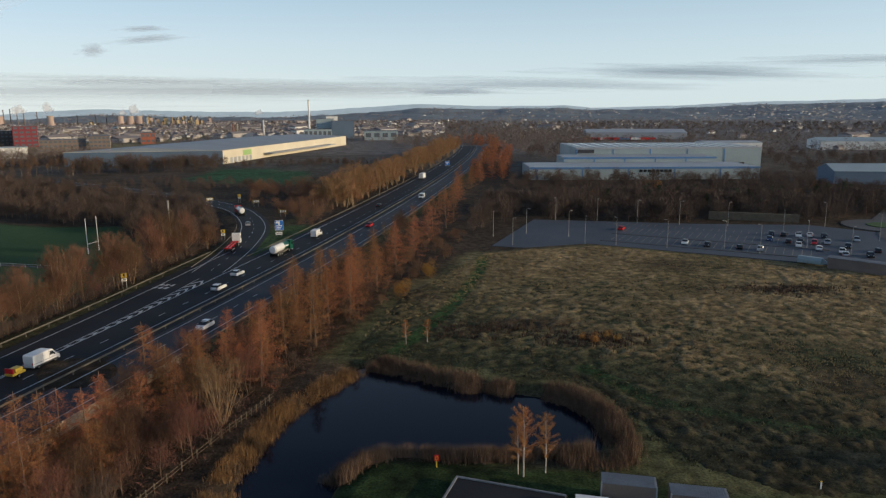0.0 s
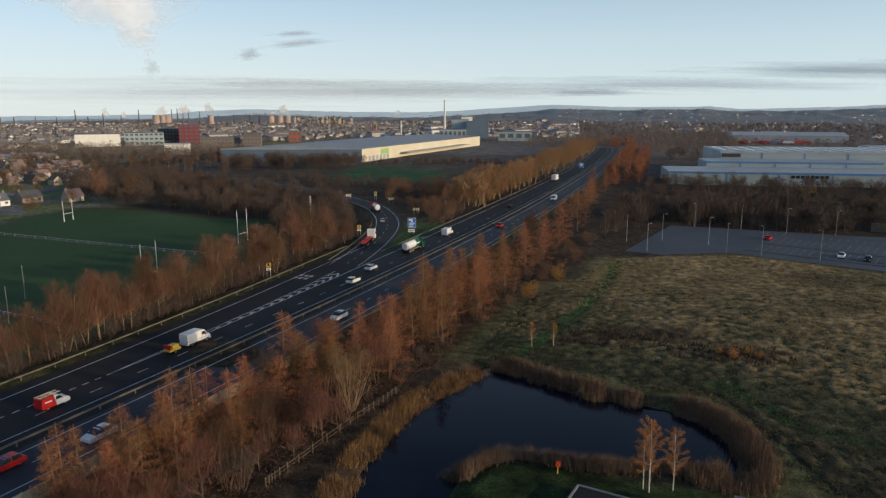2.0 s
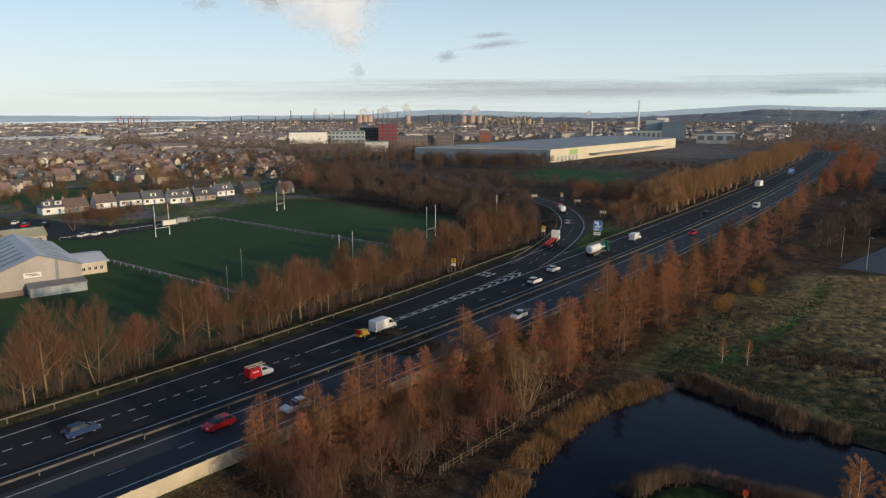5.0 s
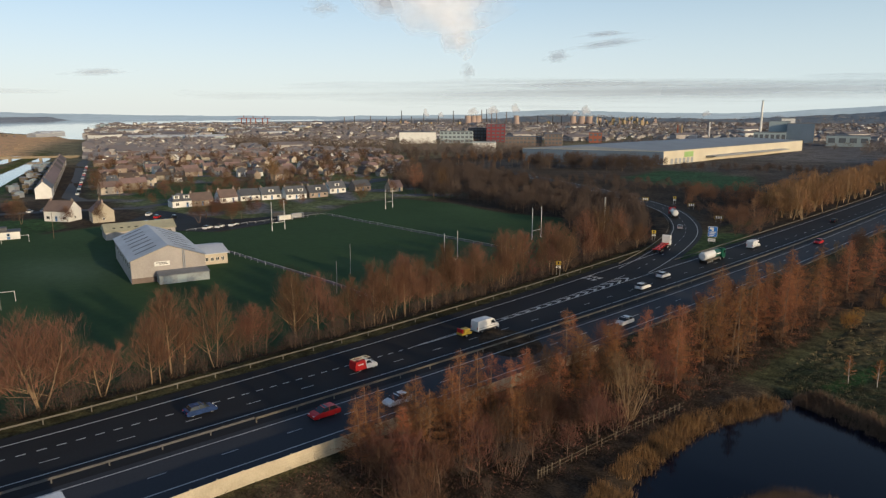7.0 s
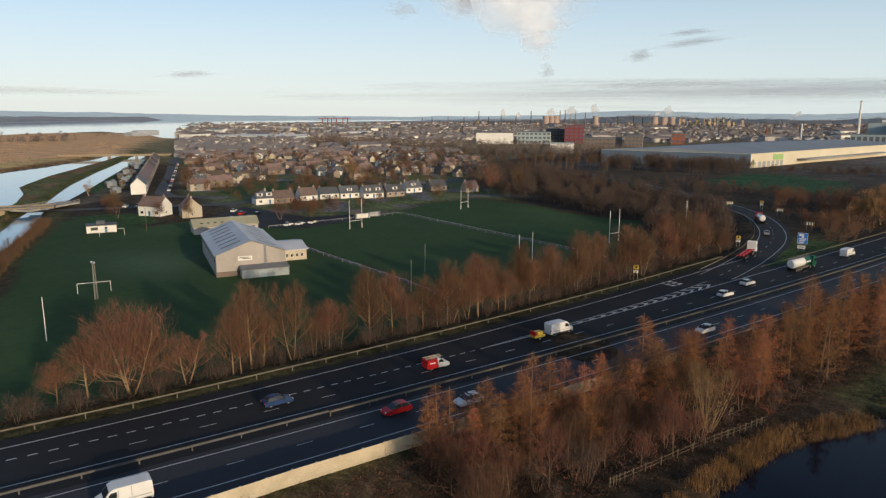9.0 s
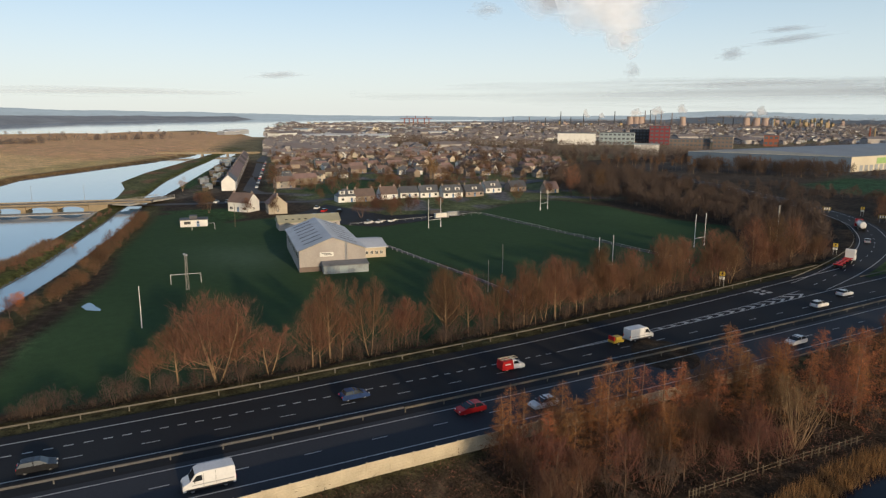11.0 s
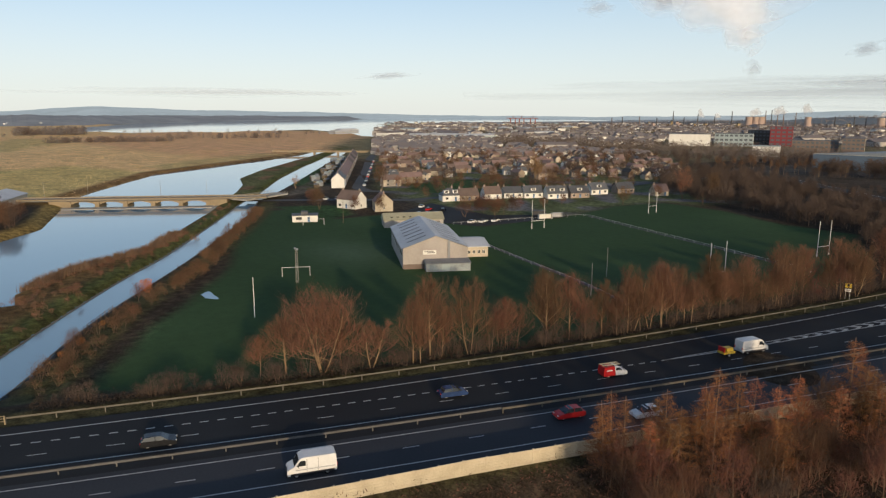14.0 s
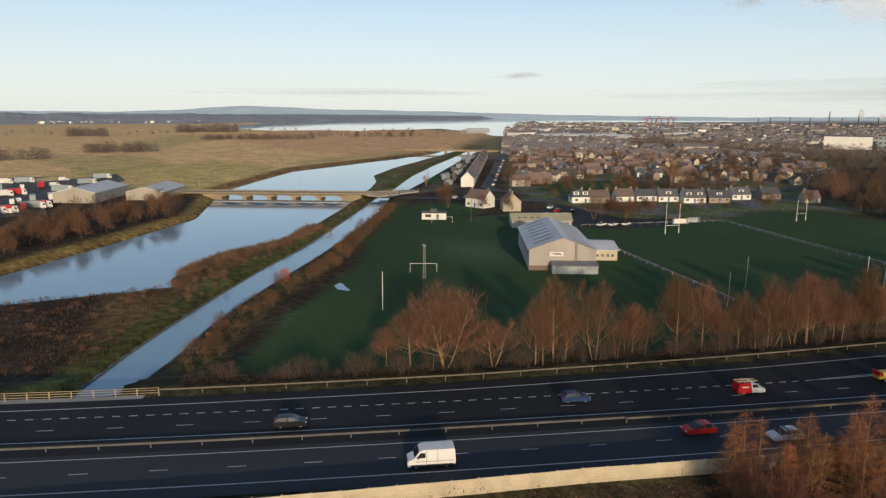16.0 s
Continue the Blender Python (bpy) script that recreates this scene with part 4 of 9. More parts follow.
def set_tree(meshes, name, label, category, group, x, y, rz, s, z=None, sq=1.0):
    t = thing(name, label, category, None, group)
    t.matrix_world = Matrix.LocRotScale((x, y, gz(x, y) if z is None else z), Euler((0, 0, rz)), (s * sq, s * sq, s))
    for nm, me in zip(("trunk", "crown"), meshes):
        o = new(nm, me)
        o.parent = t
    return t


LARCH = [leafy(s, 13, w, 135, M["bark_brown"], M["larch_leaf"], size=0.125) for s, w in ((1, 4.0), (2, 5.0), (3, 4.4), (4, 5.6))]
ASH = [bare_tree(s, 14, 5.8, 15, M["bark_pale"], M["twig_brown"], k, n, 8, 0.0125, False, lw, 2600) for s, k, n, lw in ((11, 1, 20, 0.2), (12, 1, 22, 0.26), (13, 2, 22, 0.2))]
ROUND = [bare_tree(s, 14, 6.6, 13, M["bark_pale"], M["twig_brown"], 4, 18, 7, 0.0125, False, 0.12, 4200) for s in (15,)]
MULTI = [bare_tree(s, 12, 3.6, 5, M["bark_pale"], M["twig_tan"], 9, 10, 5, 0.012, False, 0.3) for s in (21, 22)]
REDT = [bare_tree(s, 9, 4.3, 7, M["bark_ash"], M["twig_red"], k, 16, 6, 0.012, False, 0.2, 1500) for s, k in ((31, 1), (32, 2), (33, 1))]
SHRUB = [bare_tree(s, 5, 2.4, 8, M["bark_brown"], M["twig_wood"], 5, 6, 4, 0.016, False, 0.1, 500) for s in (41, 42, 43)]
WOOD = [bare_tree(s, 11, 5.0, 8, M["bark_brown"], M["twig_wood"], 2, 12, 5, 0.026, False, 0.16, 500) for s in (51, 52, 53)]
WOODLO = [bare_tree(s, 11, 5.6, 13, M["bark_brown"], M["twig_wood"], 1, 9, 4, 0.075, True, 0.10) for s in (54, 55, 56)]
WOODRU = [bare_tree(s, 11, 5.6, 13, M["bark_brown"], M["twig_brown"], 1, 9, 4, 0.075, True, 0.12) for s in (57, 58)]
GOLDW = [bare_tree(s, 11, 4.0, 16, M["bark_pale"], M["twig_gold"], 3, 8, 4, 0.045, True, 0.14) for s in (61, 62)]
SCRUBDK = [bare_tree(s, 5, 3.0, 14, M["bark_brown"], M["twig_wood"], 3, 7, 4, 0.026, True, 0.06) for s in (46, 47)]
SCRUBLO = [bare_tree(s, 5, 3.0, 14, M["bark_brown"], M["twig_brown"], 3, 7, 4, 0.032, True, 0.06) for s in (44, 45)]
SOFT = [bare_tree(s, 11, 5.2, 30, M["bark_brown"], M["twig_brown"], 2, 9, 4, 0.045, True, 0.1) for s in (65, 66)]
SLIM = [bare_tree(s, 14, 2.4, 7, M["bark_pale"], M["twig_brown"], 1, 9, 4, 0.05, True, 0.3) for s in (63, 64)]
LARCHLO = [leafy(s, 13, 4.2, 12, M["bark_brown"], M["larch_leaf"], size=0.5) for s in (5, 6)]
BIRCH = [leafy(s, 9, 2.3, 170, M["birch_bark"], M["birch_leaf"], "birch", 0.095) for s in (71, 72)]
OBUSH = [round_bush(s, 4.2, 2.4, 2000, M["bark_brown"], M["birch_leaf"]) for s in (76,)]
YBUSH = [round_bush(s, 4.2, 2.5, 2600, M["bark_brown"], M["yellow_leaf"]) for s in (75,)]
PINE = [leafy(s, 10, 3.2, 40, M["bark_brown"], M["dark_leaf"], size=0.45) for s in (81, 82)]


def verts_of(me):
    v = np.empty(len(me.vertices) * 3)
    me.vertices.foreach_get("co", v)
    return v.reshape(-1, 3), [tuple(p.vertices) for p in me.polygons]


def forest(name, label, protos, spots, seed):
    """Many trees joined into two meshes of uncountable woodland: wood and twigs."""
    rng = random.Random(seed)
    src = [[verts_of(me) for me in pair] for pair in protos]
    mats = [protos[0][0].materials[0], protos[0][1].materials[0]]
    vs, fs, mi, n = [], [], [], 0
    for x, y, s, q in spots:
        k = rng.randrange(len(src))
        a = rng.uniform(0, 6.28)
        c, d = math.cos(a) * s * q, math.sin(a) * s * q
        z = gz(x, y)
        for m, (v, f) in enumerate(src[k]):
            w = np.empty_like(v)
            w[:, 0] = x + c * v[:, 0] - d * v[:, 1]
            w[:, 1] = y + d * v[:, 0] + c * v[:, 1]
            w[:, 2] = z + s * v[:, 2]
            vs.append(w)
            fs.extend([tuple(i + n for i in g) for g in f])
            mi.extend([m] * len(f))
            n += len(v)
    me = bpy.data.meshes.new(name)
    me.from_pydata(np.concatenate(vs).tolist(), [], fs)
    for m in mats:
        me.materials.append(m)
    me.polygons.foreach_set("material_index", mi)
    me.update()
    tagged(new(name, me), label, "woods", kind="stuff")


def spots_in(poly, n, s0, s1, q, rng, gap=0.0):
    xs, ys = [p[0] for p in poly], [p[1] for p in poly]
    out = []
    for _ in range(n * 40):
        if len(out) >= n:
            break
        x, y = rng.uniform(min(xs), max(xs)), rng.uniform(min(ys), max(ys))
        if inside(poly, x, y) and free(x, y):
            out.append((x, y, rng.uniform(s0, s1), q))
    return out


R = random.Random(3)


def free(x, y):
    """True where a tree may root: off the roads and out of the water."""
    off = (x - mx(y)) * 0.96
    if -16 < off < 15.6 and y < 800:
        return False
    if off < 0 and off > lerp_tab(FAR_EDGE, y) - 6.5 and y < 205:
        return False
    return lookup(ONRAMP, x, y, 99) > 8.5 and lookup(WET, x, y, 99) > 1.5


# belt between the road and the pond
def belt():
    # the tallest russet larches, then a loose fill
    tall = [(-45.8, 103.6, 0.70), (-29, 121, 1.0), (-26, 129, 1.12), (-30, 136, 1.15), (-24, 139, 1.1), (-27, 147, 1.15), (-21, 149, 1.0), (-20, 158, 1.05), (-23, 165, 1.1), (-17, 170, 1.0), (-19, 178, 1.15), (-13, 186, 1.05), (-14, 196, 1.1), (-9, 205, 1.0), (-10, 216, 1.1), (-5, 228, 1.05), (-4, 241, 1.1), (1, 255, 1.1), (4, 270, 1.1), (-35, 109, 0.75),
            (-47.2, 75.5, 0.88), (-43.4, 78, 0.92), (-50.6, 66, 0.8), (-48.6, 71, 0.72), (-40.5, 95, 0.8), (-52.5, 61, 0.7), (-45, 84.5, 0.72), (-41, 88, 0.8), (-44.5, 70, 0.65), (-38, 101, 0.7), (-37, 112, 0.9), (-31, 115, 0.95), (-24, 124, 1.25), (-20, 142, 1.05)]
    for i, (x, y, s) in enumerate(tall):
        set_tree(LARCH[i % 4], "larch", "russet autumn larch beside the motorway", "tree", "larches by the road", x, y, R.uniform(0, 6.3), s * R.uniform(0.95, 1.08))
    for i in range(52):
        y = R.uniform(112, 178) if i < 30 else R.uniform(60, 112)
        x, yy = road_pt(y, R.uniform(18, 31) if i < 30 else R.uniform(16.5, 26))
        if free(x, yy):
            set_tree(LARCH[i % 4], "larch", "russet autumn larch beside the motorway", "tree", "larches by the road", x, yy, R.uniform(0, 6.3), R.uniform(0.55, 0.95))
    for i in range(46):
        y = 285 + i * 11 + R.uniform(-4, 4)
        x = road_pt(y, R.uniform(18, 26))[0]
        set_tree(LARCH[i % 4], "larch", "russet autumn larch beside the motorway", "tree", "larches by the road", x, y, R.uniform(0, 6.3), R.uniform(0.8, 1.1))
    forest("motorway_wood", "russet and brown trees where the motorway bends away", LARCHLO, [(road_pt(y, R.uniform(-34, 30))[0], y, R.uniform(0.8, 1.2), 1.1) for y in [R.uniform(806, 900) for _ in range(34)]] + [(road_pt(y, R.uniform(17, 40))[0], y, R.uniform(0.8, 1.1), 1.1) for y in [R.uniform(420, 800) for _ in range(50)]], 12)
    set_tree(MULTI[0], "bare_tree", "pale many-stemmed bare tree catching the sun", "tree", "pale bare trees", -31.8, 92.5, 0.5, 1.0)
    set_tree(MULTI[1], "bare_tree", "pale many-stemmed bare tree catching the sun", "tree", "pale bare trees", -34.0, 97, 2.5, 0.85)
    n = 0
    for i in range(70):
        y = R.uniform(58, 150)
        x, yy = road_pt(y, R.uniform(17.5, 33))
        if free(x, yy) and not (x > -38 and yy > 86 and x + yy * 0.3 > -8):
            set_tree(REDT[i % 3], "small_tree", "slender leafless reddish tree with pale stem", "tree", "bank trees", x, yy, R.uniform(0, 6.3), R.uniform(0.5, 0.9), None, 1.15)
    while n < 130:
        y = R.uniform(60, 250)
        o = R.uniform(16.5, 33 if y < 170 else 27)
        x, yy = road_pt(y, o)
        if not free(x, yy):
            continue
        k = R.random()
        n += 1
        if k < 0.58:
            set_tree(SHRUB[n % 3], "shrub", "leafless brown shrub on the motorway bank", "shrub", "bank shrubs", x, yy, R.uniform(0, 6.3), R.uniform(0.6, 1.15))
        elif k < 0.95:
            set_tree(REDT[n % 3], "small_tree", "leafless reddish small tree on the motorway bank", "tree", "bank trees", x, yy, R.uniform(0, 6.3), R.uniform(0.55, 0.95))
        else:
            set_tree(MULTI[n % 2], "small_tree", "leafless pale small tree on the motorway bank", "tree", "bank trees", x, yy, R.uniform(0, 6.3), R.uniform(0.5, 0.75))


belt()


forest("edge_scrub", "dark leafless scrub between trees and meadow", SCRUBLO, spots_in([(-26, 118), (-19, 135), (-10, 168), (2, 205), (8, 245), (-8, 245), (-16, 200), (-26, 150), (-32, 125)], 110, 0.35, 0.8, 1.2, random.Random(8)), 7)


# row on the far bank of the road, before the pitches
def far_row():
    spots = [(-101.4, 43.3, 0.98, 1.45), (-97.3, 61.9, 1.05, 0.95), (-95.4, 69, 1.02, 0.85), (-94.3, 86.2, 1.03, 0.95), (-93.1, 91, 0.92, 0.95), (-89.6, 104.8, 0.98, 0.95), (-88.2, 111.5, 0.96, 0.9), (-87.9, 126.6, 1.02, 0.85), (-84.5, 147.3, 1.06, 1.05), (-82.5, 168.7, 0.98, 1.1), (-79.8, 185.2, 1.08, 1.0), (-78, 192, 1.15, 1.0), (-77, 203.6, 0.97, 1.0), (-86.8, 110, 0.9, 1.0), (-85.5, 154, 1.0, 1.0), (-99, 90.5, 0.86, 1.0), (-106.5, 39, 0.72, 1.5), (-98.5, 51, 0.62, 1.4), (-104, 48, 0.75, 1.3), (-96.5, 78, 0.7, 1.0), (-91, 97.5, 0.8, 1.0), (-87, 137, 0.9, 1.0), (-86, 160, 0.9, 1.0), (-83, 177, 0.95, 1.0), (-90, 119, 0.85, 1.0), (-109, 35.5, 0.5, 1.3)]
    for i, (x, y, s, q) in enumerate(spots):
        set_tree(ROUND[0] if i == 0 else ASH[i % 3], "bare_tree", "leafless winter tree on the far verge of the road", "tree", "roadside trees", x, y, R.uniform(0, 6.3), s, None, q)
    for i in range(52):
        y = R.uniform(52, 208)
        x, yy = road_pt(y, lerp_tab(FAR_EDGE, y) - R.uniform(8, 14))
        set_tree((ASH + REDT)[i % 6], "bare_tree", "leafless winter tree on the far verge of the road", "tree", "roadside trees", x, yy, R.uniform(0, 6.3), R.uniform(0.55, 0.8) * (1.0 if i % 6 < 3 else 1.25))
    n = 0
    while n < 60:
        y = R.uniform(-4, 215)
        x, yy = road_pt(y, lerp_tab(FAR_EDGE, y) - R.uniform(7, 13))
        if not free(x, yy) or x < -118:
            continue
        n += 1
        set_tree(SHRUB[n % 3], "shrub", "leafless brown shrub under the roadside trees", "shrub", "verge shrubs", x, yy, R.uniform(0, 6.3), R.uniform(0.45, 0.95) * (0.7 if y < 45 else 1))

    more = []
    while len(more) < 190:
        y = R.uniform(-4, 215)
        x, yy = road_pt(y, lerp_tab(FAR_EDGE, y) - R.uniform(7, 14))
        if free(x, yy) and x > -122:
            more.append((x, yy, R.uniform(0.35, 0.8), 1.2))
    forest("verge_scrub", "dark leafless scrub under the roadside trees", SCRUBDK, more, 14)


far_row()


def scatter(protos, name, label, category, group, poly, n, s0, s1, rng, sq=1.0):
    xs, ys = [p[0] for p in poly], [p[1] for p in poly]
    k = 0
    tries = 0
    while k < n and tries < n * 30:
        tries += 1
        x, y = rng.uniform(min(xs), max(xs)), rng.uniform(min(ys), max(ys))
        if not inside(poly, x, y) or not free(x, y):
            continue
        k += 1
        set_tree(protos[k % len(protos)], name, label, category, group, x, y, rng.uniform(0, 6.3), rng.uniform(s0, s1), None, sq)


WOODL = [(-96, 208), (-84, 212), (-77, 232), (-88, 268), (-120, 320), (-190, 372), (-300, 440), (-330, 400), (-240, 300), (-190, 282), (-150, 268), (-120, 262)]
forest("winter_wood", "dense leafless brown woodland beyond the pitches", WOODLO, spots_in(WOODL, 420, 0.5, 0.8, 1.25, R), 1)
EDGE = [(-94, 206), (-84, 212), (-77, 232), (-88, 262), (-100, 275), (-128, 268), (-122, 258), (-104, 240)]
scatter(WOOD, "wood_tree", "leafless brown tree at the woodland edge", "tree", "woodland edge trees", EDGE, 26, 0.55, 0.8, R, 1.2)
WOODF = [(10, 244), (30, 280), (95, 268), (106, 277), (140, 268), (190, 285), (230, 300), (225, 325), (20, 320)]
WOODR = [(8, 240), (35, 282), (95, 266), (150, 268), (200, 290), (240, 330), (190, 420), (60, 430), (40, 400), (20, 330)]
forest("winter_wood", "dense leafless dark woodland behind the car park", WOODLO, spots_in(WOODR, 320, 0.5, 0.8, 1.3, R) + spots_in(WOODF, 230, 0.5, 0.85, 1.3, R), 2)
forest("edge_scrub", "dark leafless scrub at the foot of the wood", SCRUBDK, spots_in([(28, 279), (98, 266), (104, 279), (142, 266), (195, 287), (195, 300), (30, 292)], 130, 0.6, 1.0, 1.3, R), 19)
scatter(PINE, "conifer", "dark green conifer among leafless trees", "tree", "conifers", [(60, 300), (190, 300), (200, 340), (90, 345)], 26, 0.6, 1.0, R)
scatter(YBUSH, "autumn_bush", "yellow-leaved bush among leafless trees", "shrub", "yellow bushes", [(60, 300), (200, 300), (215, 400), (60, 400)], 12, 1.0, 1.7, R)
POPL = [(-60, 300), (-38, 290), (-20, 350), (0, 440), (20, 560), (28, 760), (-5, 760), (-30, 560), (-55, 400)]
scatter(GOLDW, "poplar", "pale golden leafless tree beside the motorway", "tree", "golden trees by the road", POPL[:3] + [(-8, 420), (-50, 420)], 44, 0.9, 1.3, R)
forest("golden_wood", "pale golden leafless trees lining the motorway", GOLDW, spots_in(POPL, 230, 0.9, 1.3, 1.1, R), 3)
forest("slip_scrub", "leafless brown scrub beyond the slip road", SCRUBLO, spots_in([(-58, 250), (-40, 240), (-24, 320), (-50, 400), (-110, 400), (-90, 320), (-64, 285)], 150, 0.8, 1.6, 1.1, R), 4)
for x, y, s in ((-9.5, 160, 1.15), (-3.5, 180, 1.1), (-5, 184, 0.8), (28.5, 125, 0.52), (31.5, 127, 0.5), (26.5, 126.5, 0.4), (33, 125.5, 0.42)):
    set_tree(YBUSH[0], "autumn_bush", "rounded yellow-leaved bush at the meadow edge", "shrub", "yellow bushes", x, y, R.uniform(0, 6), s)
set_tree(BIRCH[0], "birch", "slender birch with orange leaves beside the pond", "tree", "pond birches", 9.6, 77.2, 0.4, 1.05)
set_tree(BIRCH[1], "birch", "slender birch with orange leaves beside the pond", "tree", "pond birches", 9.0, 77.9, 1.4, 0.85)
set_tree(BIRCH[1], "birch", "slender birch with sparse orange leaves beside the pond", "tree", "pond birches", 12.4, 78.1, 2.0, 0.9)
set_tree(BIRCH[1], "birch", "young russet birch at the meadow edge", "tree", "young birches", -7.2, 126, 1.0, 0.55)
set_tree(BIRCH[0], "birch", "young russet birch at the meadow edge", "tree", "young birches", -3.2, 126.5, 3.0, 0.55)


# ---- buildings ----
def win_mesh(w, h, name="window", frame_m="white_paint"):
    mb = MB()
    mb.box(-w / 2, w / 2, -0.03, 0.06, 0, h, 0)
    mb.box(-w / 2 + 0.08, -0.04, -0.05, -0.032, 0.08, h - 0.08, 1)
    mb.box(0.04, w / 2 - 0.08, -0.05, -0.032, 0.08, h - 0.08, 1)
    return mb.mesh(name, [M[frame_m], M["dark_glass"]])


WIN = win_mesh(1.5, 1.25)
WIN_S = win_mesh(0.9, 1.1)
DOOR = MB().box(-0.48, 0.48, -0.04, 0.05, 0, 2.05).box(-0.3, 0.3, -0.06, -0.04, 1.2, 1.85, 1).mesh("door", [M["sheet_blue"], M["dark_glass"]])


def put(name, me, parent, x, y, z, rz=0, label=""):
    o = new(name, me)
    o.parent = parent
    o.matrix_local = at(x, y, z, rz)
    if label:
        o["label"] = label
    return o


def house(w, d, eaves, ridge, wall_m, roof_m, label, group, dormers=0, hip=False, storeys=2, chimneys=1, porch=False, wide=3.2, side=True):
    """A house with its front towards -y, standing at its base centre."""
    t = thing("house", label, "house", None, group)
    mb = MB()
    mb.box(-w / 2, w / 2, -d / 2, d / 2, -0.5, eaves)
    if not hip:
        for s in (-1, 1):
            x = s * w / 2
            mb.add([(x, -d / 2, eaves), (x, d / 2, eaves), (x, 0, ridge)], [(0, 1, 2) if s > 0 else (0, 2, 1)])
    part("wall", mb, M[wall_m], t)
    mb = MB()
    o = 0.35
    k = (ridge - eaves) / (d / 2)
    ins = w / 2 - (d * 0.42 if hip else -o)
    if hip:
        ins = max(0.3, w / 2 - d * 0.45)
        e = [(-w / 2 - o, -d / 2 - o, eaves - k * o), (w / 2 + o, -d / 2 - o, eaves - k * o), (w / 2 + o, d / 2 + o, eaves - k * o), (-w / 2 - o, d / 2 + o, eaves - k * o), (-ins, 0, ridge), (ins, 0, ridge)]
        mb.add(e, [(0, 1, 5, 4), (2, 3, 4, 5), (1, 2, 5), (3, 0, 4), (3, 2, 1, 0)])
    else:
        for s in (-1, 1):
            a, b = (s * (d / 2 + o), eaves - k * o), (0, ridge)
            mb.extrude_x([a, b, (b[0], b[1] + 0.18), (a[0], a[1] + 0.18)][::s], -w / 2 - o * 0.6, w / 2 + o * 0.6)
    roof = part("roof", mb, M[roof_m], t)
    for i in range(chimneys):
        mb = MB()
        x = (-1 if i % 2 == 0 else 1) * (w / 2 - 0.7) if not hip else ins * (-1) ** i
        mb.box(x - 0.35, x + 0.35, -0.3, 0.3, ridge - 0.8, ridge + 0.9)
        mb.tube((x, 0, ridge + 0.9), (x, 0, ridge + 1.25), 0.13, 0.11, 6)
        part("chimney", mb, M["brown_render"], roof)
    n = max(2, int(w / wide))
    for st in range(storeys):
        z = 0.9 + 2.6 * st
        if z + 1.2 > eaves:
            break
        for i in range(n):
            x = -w / 2 + (i + 0.5) * w / n
            if st == 0 and i == n // 2:
                put("door", DOOR, t, x, -d / 2, 0.1)
            else:
                put("window", WIN, t, x, -d / 2, z)
        if side:
            put("window", WIN_S, t, w / 2, 0, z, 90)
    for i in range(dormers):
        x = (-w / 2 + (i + 0.5) * w / dormers)
        yb = -d / 2 * 0.75
        zb = eaves + k * (d / 2 + yb)
        mb = MB()
        mb.box(x - 1.3, x + 1.3, yb, -0.2, zb - 0.1, zb + 1.5)
        dm = part("dormer", mb, M["white_paint"], t)
        mb = MB()
        mb.box(x - 1.5, x + 1.5, yb - 0.2, -0.1, zb + 1.5, zb + 1.62)
        part("dormer_roof", mb, M["slate"], dm)
        put("window", WIN, t, x, yb, zb + 0.15)
    if porch:
        mb = MB()
        mb.box(-w / 2, w / 2, -d / 2 - 2.6, -d / 2, -0.3, 2.3)
        part("porch", mb, M["cream_render"], t)
        mb = MB()
        mb.extrude_x([(-d / 2 - 2.9, 2.3), (-d / 2, 2.9), (-d / 2, 3.05), (-d / 2 - 2.9, 2.45)], -w / 2 - 0.2, w / 2 + 0.2)
        part("porch_roof", mb, M["slate"], t)
    return t


HR = random.Random(12)
# row beside the pitches; fronts turned to the pitch
row = [("white_paint", "slate", 2, True, 1, -286, 193.5, 9, 7.5, 3.2, 6.4), ("brown_render", "roof_tile", 0, False, 2, -282.5, 202, 10, 7, 2.8, 6.0), ("white_paint", "roof_tile", 0, False, 2, -282, 216.5, 9, 7, 2.8, 6.2), ("white_paint", "slate", 0, False, 1, -279.5, 228, 10, 7, 2.8, 5.6), ("white_paint", "slate", 1, False, 1, -274, 237, 10, 7, 2.8, 6.0), ("white_paint", "slate", 2, False, 2, -265.5, 245.5, 11, 7, 2.8, 6.2), ("brown_render", "slate", 1, False, 2, -261, 257, 10.5, 7, 2.8, 6.0), ("white_paint", "slate", 1, False, 2, -266, 276, 10, 7, 2.8, 6.0), ("brown_render", "slate", 0, False, 1, -262, 292, 10, 7, 2.7, 5.6), ("cream_render", "roof_tile", 0, False, 1, -244, 300, 8, 6, 2.6, 6.0)]
for wm, rm, dorm, hip, ch, x, y, w, d, ea, ri in row:
    t = house(w, d, ea, ri, wm, rm, {"white_paint": "white harled house with dark slate roof beside playing field", "brown_render": "brown harled house with slate roof beside playing field", "cream_render": "cream gabled house with tiled roof beside playing field"}[wm], "houses beside the pitch", dorm, hip, 2, ch)
    t.matrix_world = at(x, y, gz(x, y), 72 + HR.uniform(-4, 4))
for x, y, w, rz, wm, rm, lab in ((-289, 141, 11, 25, "white_paint", "roof_tile", "white two-storey house with red tiled roof"), (-274, 149, 9, -20, "cream_render", "roof_tile", "cream gabled house with steep tiled roof")):
    t = house(w, 8, 4.4, 8.0, wm, rm, lab, "houses by the street", 0, False, 2, 2)
    t.matrix_world = at(x, y, gz(x, y), rz)


